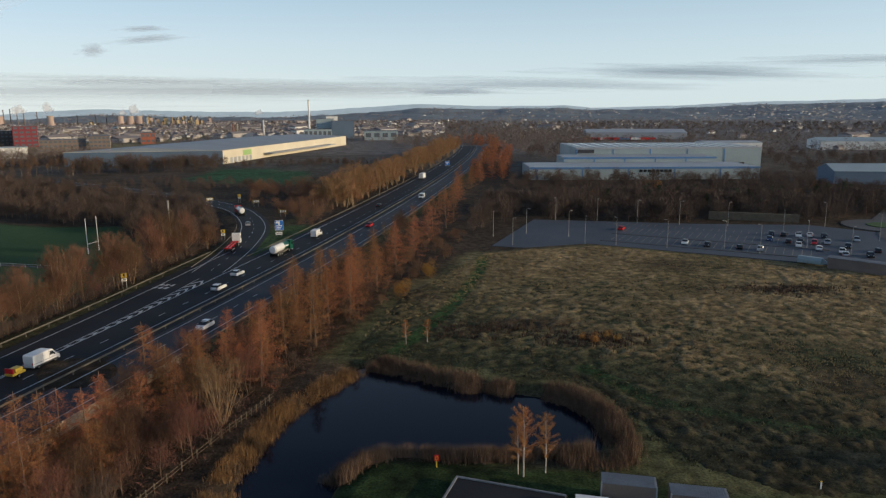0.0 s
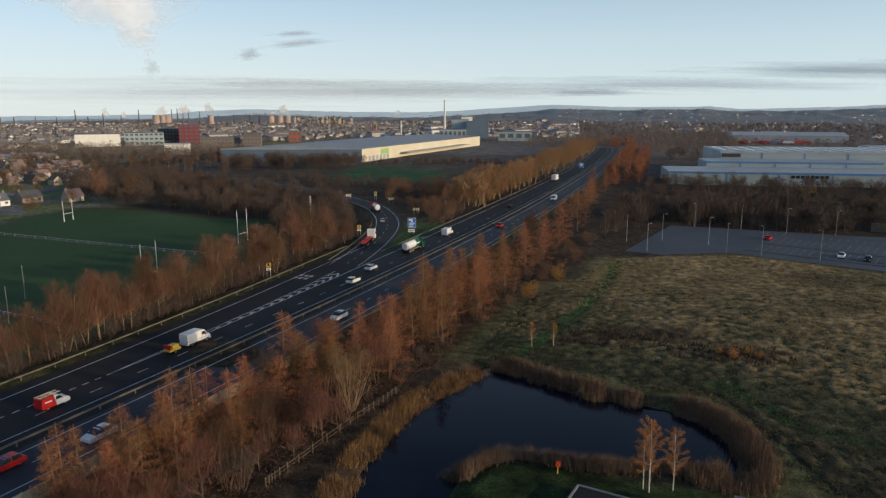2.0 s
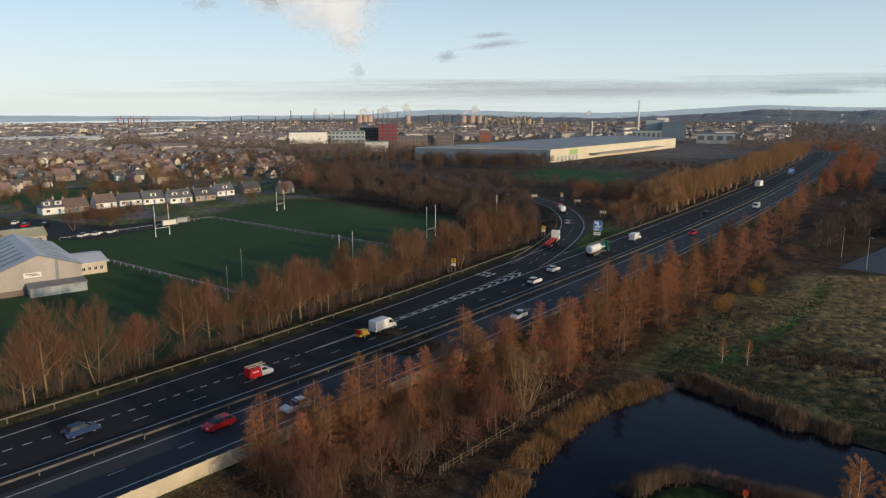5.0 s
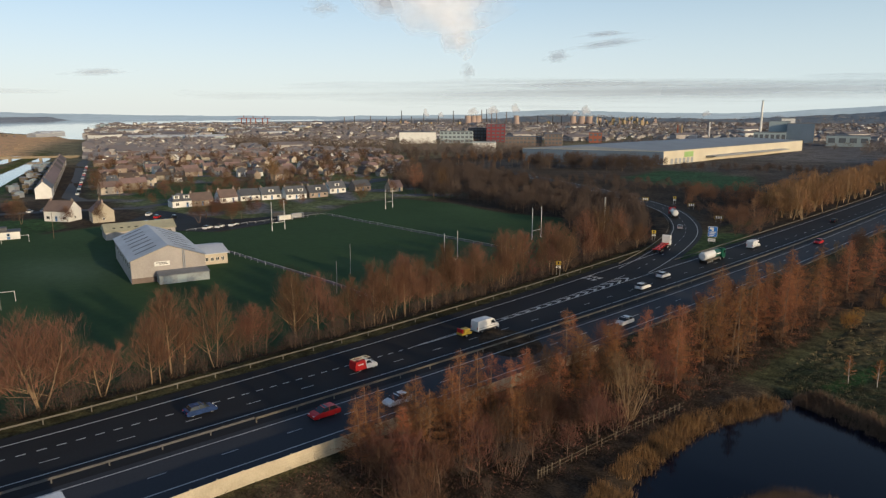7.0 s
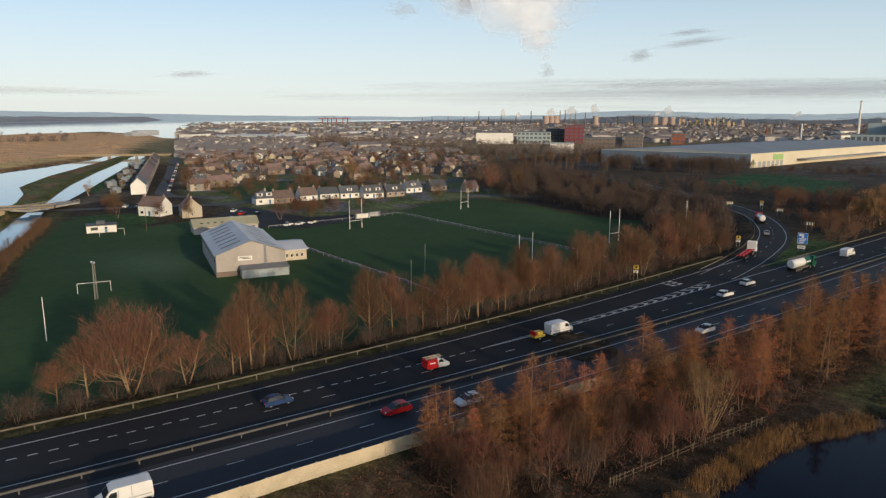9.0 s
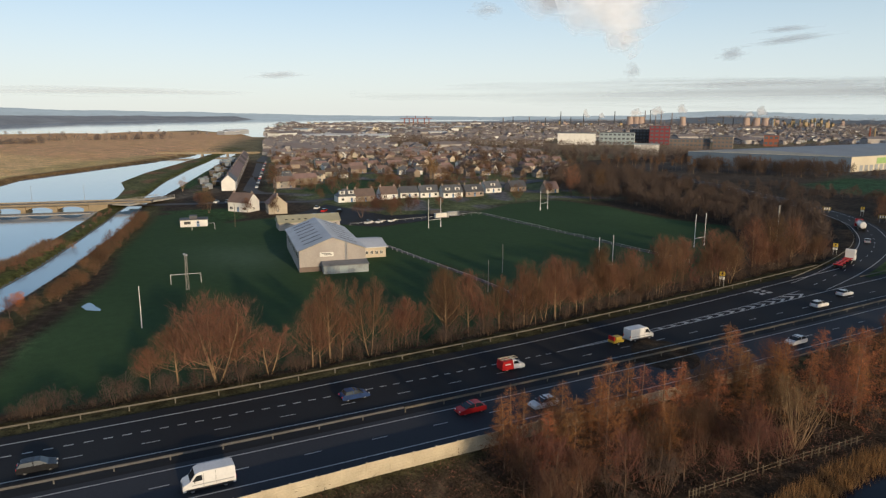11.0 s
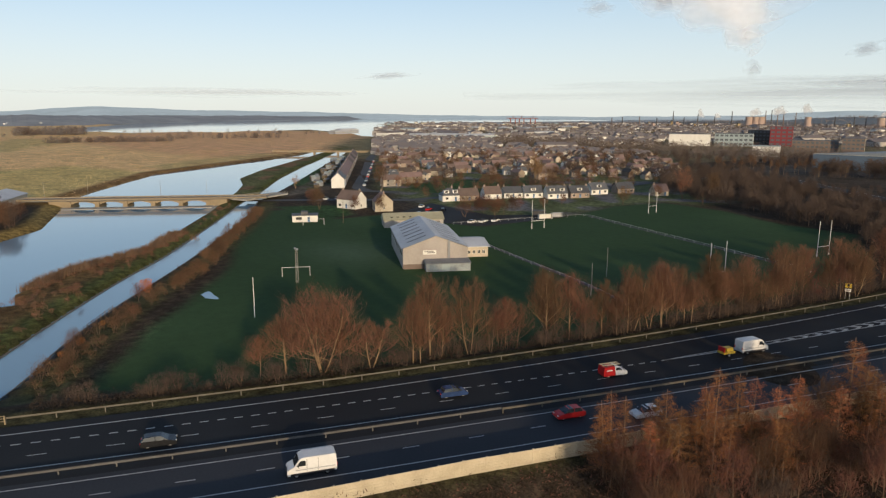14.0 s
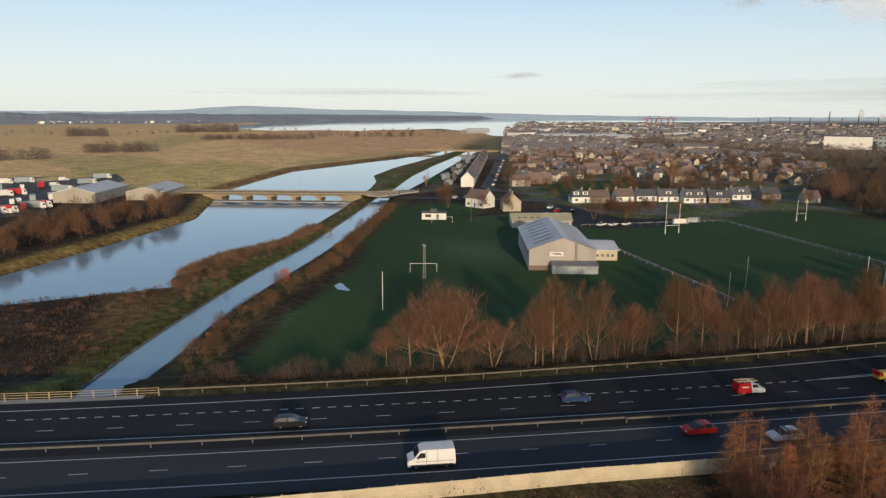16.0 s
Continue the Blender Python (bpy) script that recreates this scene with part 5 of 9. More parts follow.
# the estate: prototypes first, then copies along the streets
def estate():
    kinds = [house(14, 7.5, 5.0, 8.2, "cream_render", "roof_tile", "cream harled terraced house with tiled roof", "estate houses", 0, False, 2, 1, wide=7.0, side=False),
             house(9, 7.5, 5.0, 8.0, "brown_render", "roof_tile", "brown harled house with tiled roof", "estate houses", 0, False, 2, 1, wide=7.0, side=False),
             house(10, 7.5, 4.9, 7.8, "cream_render", "slate", "cream harled house with dark slate roof", "estate houses", 0, True, 2, 1, wide=7.0, side=False),
             house(18, 7.5, 5.0, 8.2, "brown_render", "roof_tile", "long brown harled terrace with tiled roof", "estate houses", 0, False, 2, 1, wide=7.0, side=False),
             house(8, 8, 5.0, 8.6, "white_paint", "slate", "white harled house with steep slate roof", "estate houses", 1, False, 2, 1, wide=7.0, side=False)]
    poly = [(-352, 196), (-680, 372), (-700, 470), (-560, 560), (-470, 560), (-296, 400), (-300, 372), (-345, 330), (-330, 300), (-400, 290), (-380, 240)]
    used = set()
    k = 0
    u, v = Vector((-0.87, 0.49)), Vector((0.49, 0.87))
    o = Vector((-350, 190))
    for r in range(0, 21):
        run = HR.uniform(0, 8)
        while run < 400:
            i = HR.choice((0, 0, 1, 2, 3, 3, 4))
            p = o + u * (r * 17.5 + HR.uniform(-2.5, 2.5)) + v * run
            run += (15.5, 11, 12, 18.5, 10.5)[i] * HR.uniform(0.92, 1.15)
            if not inside(poly, p.x, p.y) or HR.random() < 0.12:
                continue
            turn = 61 + (180 if HR.random() < 0.4 else 0) + (90 if HR.random() < 0.2 else 0) + HR.uniform(-9, 9) + 14 * math.sin(p.x * 0.012)
            m = at(p.x, p.y, -2.0, turn, 0.8)
            if i not in used:
                kinds[i].matrix_world = m
                used.add(i)
            else:
                copy_thing(kinds[i], m)
            k += 1
    return k


estate()


def terrace():
    """A straight brick terrace that ends in a white gable."""
    a, b = Vector((-368, 171)), Vector((-592, 292))
    d = (b - a)
    n = 12
    L = d.length / n
    ang = math.degrees(math.atan2(d.y, d.x))
    proto = None
    for i in range(n):
        p = a + d * ((i + 0.5) / n)
        m = at(p.x, p.y, -2, ang)
        if i == 0:
            t = house(L - 0.1, 7.5, 5.2, 8.8, "white_paint", "slate", "white gabled end house of a straight terrace", "terrace houses", 0, False, 2, 1, wide=6.0)
            t.matrix_world = m
        elif proto is None:
            proto = house(L - 0.1, 7.5, 5.2, 8.8, "brown_render", "roof_tile", "brown terraced house with tiled roof", "terrace houses", 0, False, 2, 1, wide=6.0)
            proto.matrix_world = m
        else:
            copy_thing(proto, m)


terrace()


def garden_sheds():
    kinds = []
    for m, rm, word in (("timber_grey", "roof_dull", "weathered timber"), ("sheet_grey", "sheet_pale", "pale metal")):
        t = thing("garden_shed", f"small {word} shed on a garden plot", "shed", None, "garden sheds")
        part("wall", MB().box(-1.5, 1.5, -1.1, 1.1, -0.2, 2.0), M[m], t)
        part("roof", MB().extrude_x([(-1.3, 1.95), (0, 2.6), (1.3, 1.95), (1.3, 1.85), (-1.3, 1.85)], -1.6, 1.6), M[rm], t)
        kinds.append(t)
    for i in range(26):
        p = Vector((-372, 164)).lerp(Vector((-585, 280)), (i + HR.uniform(0, 0.8)) / 26) + Vector((-0.48, -0.87)) * HR.uniform(1, 11)
        m = at(p.x, p.y, -2, HR.choice((29, 119)) + HR.uniform(-8, 8), HR.uniform(0.9, 1.4))
        if i < 2:
            kinds[i].matrix_world = m
        else:
            copy_thing(kinds[HR.choice((0, 0, 1))], m)


garden_sheds()


def clubhouse():
    # hall: base corners on the field, gable towards the road
    ang = 65.5
    t = thing("sports_hall", "pale block sports hall with a ribbed grey roof", "hall", at(-161.8, 104.8, gz(-163, 105), ang))
    w, L, ea, ri = 18.6, 38.0, 6.0, 9.4
    mb = MB()
    mb.box(-w / 2, w / 2, 0, L, -0.5, ea)
    for y in (0, L):
        mb.add([(-w / 2, y, ea), (w / 2, y, ea), (0, y, ri)], [(0, 1, 2) if y == 0 else (0, 2, 1)])
    part("wall", mb, M["pinkish_block"], t)
    for s in (-1, 1):
        mb = MB()
        mb.add([(s * (w / 2 + 0.3), -0.3, ea - 0.1), (s * (w / 2 + 0.3), L + 0.3, ea - 0.1), (0, L + 0.3, ri + 0.04), (0, -0.3, ri + 0.04)], [(0, 1, 2, 3) if s > 0 else (3, 2, 1, 0)])
        mb.add([(s * (w / 2 + 0.3), -0.3, ea + 0.05), (s * (w / 2 + 0.3), L + 0.3, ea + 0.05), (0, L + 0.3, ri + 0.18), (0, -0.3, ri + 0.18)], [(0, 1, 2, 3) if s > 0 else (3, 2, 1, 0)])
        mb.box(min(s * (w / 2 + 0.32), s * (w / 2 + 0.42)), max(s * (w / 2 + 0.32), s * (w / 2 + 0.42)), -0.3, L + 0.3, ea - 0.15, ea + 0.06)
        r = part("roof", mb, M["fibre_cement"], t)
        k = (ri - ea) / (w / 2)
        for i in range(7):
            y = 4 + i * 5
            q = MB()
            x0, x1 = s * 2.2, s * 7.6
            z0, z1 = ri + 0.24 - k * 2.2, ri + 0.24 - k * 7.6
            q.add([(x0, y, z0), (x0, y + 0.9, z0), (x1, y + 0.9, z1), (x1, y, z1)], [(0, 1, 2, 3) if s < 0 else (3, 2, 1, 0)])
            part("rooflight", q, M["slate"], r, "dirty translucent rooflight strip")
    sign = part("sign", MB().box(-3.6, 0.2, -0.08, -0.01, 4.1, 5.3), M["white_paint"], t, "white sign board with dark writing")
    for i, (x0, x1, z) in enumerate(((-3.2, -0.6, 4.85), (-2.4, -0.2, 4.5))):
        part("writing", MB().box(x0, x1, -0.095, -0.082, z, z + 0.18), M["dark_metal"], sign)
    part("flue", MB().tube((3.6, -0.25, -0.3), (3.6, -0.25, 8.4), 0.14, 0.14, 8).tube((4.0, -0.25, -0.3), (4.0, -0.25, 8.0), 0.1, 0.1, 8), M["sheet_grey"], t)
    part("plinth", MB().box(-w / 2 - 0.05, w / 2 + 0.05, -0.05, -0.01, -0.3, 1.4), M["brick_brown"], t)
    for y in range(3, 36, 4):
        put("window", WIN, t, -w / 2, y, 3.4, -90)
    # low annexe in front
    t = thing("lean_to", "low grey metal store against the hall", "store", at(-161.8, 104.8, gz(-158, 106), ang))
    part("wall", MB().box(-3.2, 9.3, -4.2, -0.12, -0.4, 2.2), M["store_grey"], t)
    part("roof", MB().extrude_x([(-4.5, 2.2), (-0.12, 2.75), (-0.12, 2.9), (-4.5, 2.35)], -3.4, 9.5), M["roof_dull"], t)
    part("door", MB().box(1.2, 3.4, -4.28, -4.2, -0.2, 2.0), M["sheet_pale"], t)
    # side annexe with windows
    t = thing("club_annexe", "low pale clubroom with a shallow roof and tall windows", "annexe", at(-161.8, 104.8, gz(-178, 130), ang))
    part("wall", MB().box(9.6, 18.4, 14, 30, -0.4, 3.2), M["cream_render"], t)
    mb = MB()
    mb.extrude_x([(13.4, 3.3), (22, 4.6), (30.6, 3.3), (30.6, 3.12), (13.4, 3.12)], 9.6, 18.9)
    part("roof", mb, M["fibre_cement"], t)
    for i in range(5):
        put("window", WIN_S, t, 11 + i * 1.5, 14, 1.0)
    for i in range(4):
        put("window", WIN_S, t, 18.4, 17 + i * 3, 1.0, 90)
    # older clubhouse behind
    t = thing("old_clubhouse", "long low clubhouse with lichened grey roof", "clubhouse", at(-230.5, 138.5, gz(-231, 138), 68))
    part("wall", MB().box(-11.5, 11.5, -4.5, 4.5, -0.4, 3.0), M["pinkish_block"], t)
    r = part("roof", MB().extrude_x([(-4.9, 2.9), (0, 5.2), (4.9, 2.9), (4.9, 2.7), (-4.9, 2.7)], -11.9, 11.9), M["lichen_roof"], t)
    for i in range(4):
        part("rooflight", MB().box(-9 + i * 2.4, -8.1 + i * 2.4, -3.2, -2.4, 3.72, 3.98), M["dark_glass"], r)
    for i in range(6):
        put("window", WIN, t, 0 + i * 1.9, -4.5, 1.0)


clubhouse()


def hut():
    t = thing("pitch_hut", "small white flat-roofed hut beside the pitch", "hut", at(-263.5, 107.5, gz(-263, 107), 66))
    part("wall", MB().box(-5, 5, -3, 3, -0.4, 2.6), M["white_paint"], t)
    part("roof", MB().box(-5.3, 5.3, -3.3, 3.3, 2.6, 2.85).box(-1.6, 1.2, -1.5, 1.5, 2.85, 4.1), M["slate"], t)
    put("door", DOOR, t, 1.5, -3, 0.05)
    part("shutter", MB().box(-3.6, -1.2, -3.06, -3.0, 1.0, 2.1), M["dark_metal"], t)


hut()


def shed_box(name, label, cat, cx, cy, rz, w, d, ea, ri, wall, roof, bands=(), along="x", group=""):
    """A portal-frame shed, ridge along local x."""
    t = thing(name, label, cat, at(cx, cy, gz(cx, cy), rz), group)
    mb = MB().box(-w / 2, w / 2, -d / 2, d / 2, -0.5, ea)
    for s in (-1, 1):
        x = s * w / 2
        mb.add([(x, -d / 2, ea), (x, d / 2, ea), (x, 0, ri)], [(0, 1, 2) if s > 0 else (0, 2, 1)])
    part("wall", mb, M[wall], t)
    part("roof", MB().extrude_x([(-d / 2 - 0.3, ea), (0, ri + 0.05), (d / 2 + 0.3, ea), (d / 2 + 0.3, ea + 0.25), (0, ri + 0.3), (-d / 2 - 0.3, ea + 0.25)], -w / 2 - 0.3, w / 2 + 0.3), M[roof], t)
    for b in bands:
        x0, x1, z0, z1, m = b
        part("panel", MB().box(x0, x1, -d / 2 - 0.12, -d / 2 - 0.02, z0, z1), M[m], t)
    return t


# pale distribution sheds beyond the car park, stepping up
def distribution():
    t = thing("distribution_shed", "huge pale blue-grey distribution shed with blue trim", "warehouse", at(0, 0, -2))
    for nm, x0, x1, y0, y1, z1 in (("front_block", 54, 197, 433, 475, 7.5), ("middle_block", 82, 186, 475, 505, 10.8), ("rear_block", 96, 230, 505, 575, 15.6)):
        b = part(nm, MB().box(x0, x1, y0, y1, -0.5, z1), M["sheet_pale"], t)
        part("parapet", MB().box(x0 - 0.2, x1 + 0.2, y0 - 0.25, y0 - 0.02, z1 - 0.9, z1 + 0.35), M["sheet_blue" if nm != "rear_block" else "sheet_grey"], b, "blue eaves trim")
        part("roof", MB().box(x0 + 0.3, x1 - 0.3, y0 + 0.3, y1 - 0.3, z1 + 0.01, z1 + 0.2), M["sheet_grey"], b)
        n = 5
        for i in range(n + 1):
            x = x0 + (x1 - x0) * (i + (0.15 if nm == "front_block" else 0)) / n
            if x < x1:
                part("pier", MB().box(x - 0.4, x + 0.4, y0 - 0.2, y0 - 0.02, -0.3, z1 - 0.9), M["sheet_blue"], b)
    part("sign", MB().box(97, 109, 504.6, 504.95, 12.0, 14.4), M["dark_metal"], t, "dark name board on the rear block")
    for i in range(8):
        part("window", MB().box(122 + i * 2.6, 124 + i * 2.6, 432.7, 432.95, 4.6, 6.2), M["dark_glass"], t)
    for i in range(5):
        part("dock_door", MB().box(190 + i * 6, 194 + i * 6, 504.7, 504.95, 0, 5.0), M["dark_metal"], t)
    for i in range(14):
        x = 100 + i * 9.2
        part("rooflight", MB().box(x, x + 2.2, 512, 570, 15.82, 16.0), M["dark_glass"], t)


distribution()
shed_box("rear_shed", "long low green-grey shed with many gables", "shed", 280, 1035, -6, 140, 60, 9, 13, "sheet_grey", "sheet_grey")
shed_box("white_store", "white box store behind the distribution shed", "shed", 260, 640, -3, 50, 30, 13, 14, "white_paint", "sheet_grey")
shed_box("blue_shed", "blue-grey gabled shed at the wood's edge", "shed", 250, 412, -8, 44, 26, 7.5, 11, "end_wall_blue", "sheet_pale")
shed_box("grey_shed", "grey gabled shed at the wood's edge", "shed", 292, 430, -8, 40, 24, 6.5, 9, "sheet_grey", "sheet_pale")
shed_box("far_white_shed", "long white shed far beyond the trees", "shed", 455, 740, -8, 120, 40, 9, 12, "white_paint", "sheet_pale")


def long_warehouse():
    t = thing("long_warehouse", "very long warehouse with a sunlit cream wall", "warehouse", at(0, 0, -2))
    A, B, C = Vector((-181, 573)), Vector((-121, 873)), Vector((-300, 552))
    D = C + (B - A)
    b = part("wall", MB().prism([tuple(A), tuple(B), tuple(D), tuple(C)], -0.5, 11.2), M["sheet_cream"], t)
    off = (A - C).normalized() * 0.25
    u = (B - A).normalized()
    nrm = Vector((u.y, -u.x))
    # dark blue sheet paints the shade on the end away from the sun
    part("end_wall", MB().prism([tuple(C - u * 0.3), tuple(A - u * 0.3 + off), tuple(A - u * 0.05 + off), tuple(C - u * 0.05)], -0.4, 11.0), M["end_wall_blue"], t)
    mb = MB()
    mid0, mid1 = (A + C) / 2, (B + D) / 2
    z0, z1 = 11.2, 14.0
    E = nrm * 0.6
    mb.add([(*(A + E), z0), (*(B + E), z0), (*mid1, z1), (*mid0, z1), (*(C - E), z0), (*(D - E), z0)], [(0, 1, 2, 3), (3, 2, 5, 4), (0, 3, 4), (1, 5, 2)])
    part("roof", mb, M["long_roof"], t, "dull blue-grey roof")
    for i in range(6):
        p = A + u * (12 + i * 7) + nrm * 0.15
        q = p + u * 4.2
        part("dock_door", MB().prism([tuple(p), tuple(q), tuple(q + nrm * 0.1), tuple(p + nrm * 0.1)], 0, 4.5), M["sheet_grey"], t)
    p = A + u * 35 + nrm * 0.15
    part("emblem", MB().prism([tuple(p), tuple(p + u * 16), tuple(p + u * 16 + nrm * 0.1), tuple(p + nrm * 0.1)], 5.0, 9.5), M["emblem_green"], t, "plain green emblem patch")
    p = A + u * 75
    part("canopy", MB().prism([tuple(p), tuple(p + u * 170), tuple(p + u * 170 + nrm * 9), tuple(p + nrm * 9)], 3.8, 4.6), M["sheet_grey"], t)


long_warehouse()


def block(name, label, cat, az0, az1, d, z, depth, wall, floors=0, cols=0, side=None, roof="slate"):
    """A box building whose front faces the camera's hill, from azimuth az0 to az1 at distance d."""
    a, b = Vector(bearing(az0, d)), Vector(bearing(az1, d))
    w = (b - a).length
    c = (a + b) / 2
    t = thing(name, label, cat, at(c.x, c.y, -2, math.degrees(math.atan2((b - a).y, (b - a).x))))
    h = z + 2
    part("wall", MB().box(-w / 2, w / 2, 0, depth, -0.5, h), M[wall], t)
    part("roof", MB().box(-w / 2 - 0.2, w / 2 + 0.2, -0.2, depth + 0.2, h, h + 0.5), M[roof], t)
    # sunlight on the right-hand wall is painted with a brighter, warmer sheet
    if side:
        part("side_panel", MB().box(w / 2 + 0.01, w / 2 + 0.25, 0.1, depth - 0.1, 0, h - 0.2), M[side], t)
    for f in range(floors):
        for c2 in range(cols):
            x = -w / 2 + (c2 + 0.5) * w / cols
            zz = h * (f + 0.35) / floors
            part("window", MB().box(x - w / cols * 0.32, x + w / cols * 0.32, -0.12, -0.02, zz, zz + h / floors * 0.45), M["far_window"], t)
    return t


block("red_block", "bright red clad office tower", "office block", 31.5, 30.0, 995, 23, 22, "red_clad", 5, 4, "red_lit")
block("glass_block", "dark glazed office block", "office block", 33.0, 31.5, 1030, 17, 20, "dark_metal", 4, 6)
block("white_hall", "white hall with a sunlit cream end", "factory", 38.6, 35.6, 960, 13, 30, "white_paint", 0, 0, "sheet_cream")
block("white_lab", "white and blue laboratory block", "factory", 35.3, 32.6, 965, 14, 26, "sheet_pale", 3, 8, "white_paint")
block("small_white_shed", "small white shed among trees", "shed", 32.6, 30.7, 760, 8, 22, "white_paint", 0, 0, None, "sheet_pale")
block("brown_block", "brown brick block with a sunlit end", "office block", 26.8, 25.4, 836, 14.5, 24, "brick_brown", 4, 5, "sheet_cream")
block("brick_flats", "dark brick flats with many windows", "flats", 30.0, 27.0, 845, 11, 20, "brick_brown", 3, 10)
block("orange_gable", "orange brick gabled hall", "hall", 23.3, 22.3, 1000, 12, 26, "brick_red", 2, 3)
block("white_complex", "tall white process building", "factory", 10.2, 8.8, 1105, 27, 40, "sheet_pale", 0, 0, "white_paint")
block("dark_process", "tall dark building with a sunlit golden end", "factory", 9.0, 7.2, 1095, 24, 34, "end_wall_blue", 0, 0, "sheet_gold")
block("low_process", "low pale building before a tall factory", "factory", 11.2, 9.0, 1080, 12, 20, "sheet_pale", 1, 6)
block("white_plant", "long white plant building", "factory", 6.4, 3.7, 1000, 11, 30, "sheet_pale", 1, 4, "white_paint")
block("roof_plant", "white plant room on the factory roof", "factory", 9.4, 8.5, 1110, 31, 14, "white_paint")


for x_, y_, w_ in ((-985, 640, 90), (-1030, 700, 70), (-940, 690, 60)):
    shed_box("roof_shed", "broad low shed with a white metal roof", "shed", x_, y_, 62, w_, 34, 4.5, 7.0, "sheet_pale", "white_paint", (), "x", "white-roofed sheds")


def trailer_yard():
    kinds = []
    for m, word in (("red_paint", "red"), ("sheet_blue", "blue"), ("white_paint", "white")):
        t = thing("trailer", f"{word} box trailer parked behind the distribution shed", "trailer", None, "parked trailers")
        part("box", MB().box(-1.3, 1.3, -6.5, 6.5, 1.2, 4.0), M[m], t)
        part("bogie", MB().box(-1.1, 1.1, -5.5, -2.5, 0, 1.1), M["rubber"], t)
        part("legs", MB().box(-0.9, 0.9, 3.4, 3.7, 0, 1.2), M["dark_metal"], t)
        kinds.append(t)
    r = random.Random(52)
    for i in range(22):
        m = at(175 + i * 5.2 + r.uniform(-1, 1), 965 + r.uniform(-8, 8), -2, r.choice((90, 90, 0)) + r.uniform(-8, 8))
        if i < 3:
            kinds[i].matrix_world = m
        else:
            copy_thing(kinds[r.choice((0, 0, 0, 1, 2))], m)


trailer_yard()


# ---- bridges and canal ----
def river_bridge():
    u = Vector((0.435, 0.90)).normalized()
    t = thing("road_bridge", "pale concrete bridge with five low spans over the river", "bridge", at(-372, 33, 0, math.degrees(math.atan2(u.y, u.x))), kind="structure")
    L, n, dz = 64.0, 5, 0.2
    part("deck", MB().box(-26, 92, -0.6, 9, -0.55, dz), M["canal_stone"], t)
    part("parapet", MB().box(-26, 92, -0.75, -0.45, dz - 0.2, dz + 0.3), M["bridge_stone"], t)
    part("rail", MB().tube((-26, -0.6, dz + 1.0), (92, -0.6, dz + 1.0), 0.06, 0.06, 6).tube((-26, -0.6, dz + 0.65), (92, -0.6, dz + 0.65), 0.05, 0.05, 6), M["lamp_grey"], t)
    for x in range(-26, 93, 6):
        part("rail_post", MB().box(x - 0.06, x + 0.06, -0.66, -0.54, dz + 0.3, dz + 1.05), M["lamp_grey"], t)
    part("parapet", MB().box(-26, 92, 8.7, 9.0, dz, dz + 0.4), M["bridge_stone"], t)
    sp = L / n
    for i in range(n):
        mb = MB()
        for k in range(10):
            a, b = k / 10, (k + 1) / 10
            m = (a + b) / 2
            z = -1.0 - 1.2 * (2 * abs(m - 0.5)) ** 2.4
            mb.box(i * sp + 1 + a * (sp - 2), i * sp + 1 + b * (sp - 2), -0.2, 8.6, z, -0.75)
        part("span", mb, M["bridge_stone"], t)
    for i in range(n + 1):
        part("pier", MB().box(i * sp - 1, i * sp + 1, -0.9, 9.2, -6, -0.75).box(i * sp - 1.2, i * sp + 1.2, -1.1, 9.4, -6, -3.2), M["bridge_stone"], t)
    part("weir", MB().box(-4, L + 3, -7.5, -1.2, -6, -3.35), M["concrete"], t)
    for x in (-9, 65):
        part("abutment", MB().box(x, x + 8, -0.4, 9, -6, -0.6), M["bridge_stone"], t)
    for x in (-14, 6, 40, 62):
        l = lamp_post(7.5)
        l.matrix_world = t.matrix_world @ at(x, 8.2, dz, 180)


def lamp_post(h, label="tall grey lamp post with a small flat head", group="street lamps"):
    t = thing("lamp_post", label, "street lamp", None, group)
    part("pole", MB().tube((0, 0, -0.3), (0, 0, 1.2), 0.11, 0.10, 8).tube((0, 0, 1.2), (0, 0, h), 0.075, 0.05, 8), M["lamp_grey"], t)
    part("arm", MB().tube((0, 0, h - 0.05), (0, -0.7, h + 0.08), 0.035, 0.035, 6), M["lamp_grey"], t)
    part("lamp_head", MB().box(-0.14, 0.14, -1.3, -0.6, h, h + 0.14), M["lamp_grey"], t)
    return t


river_bridge()


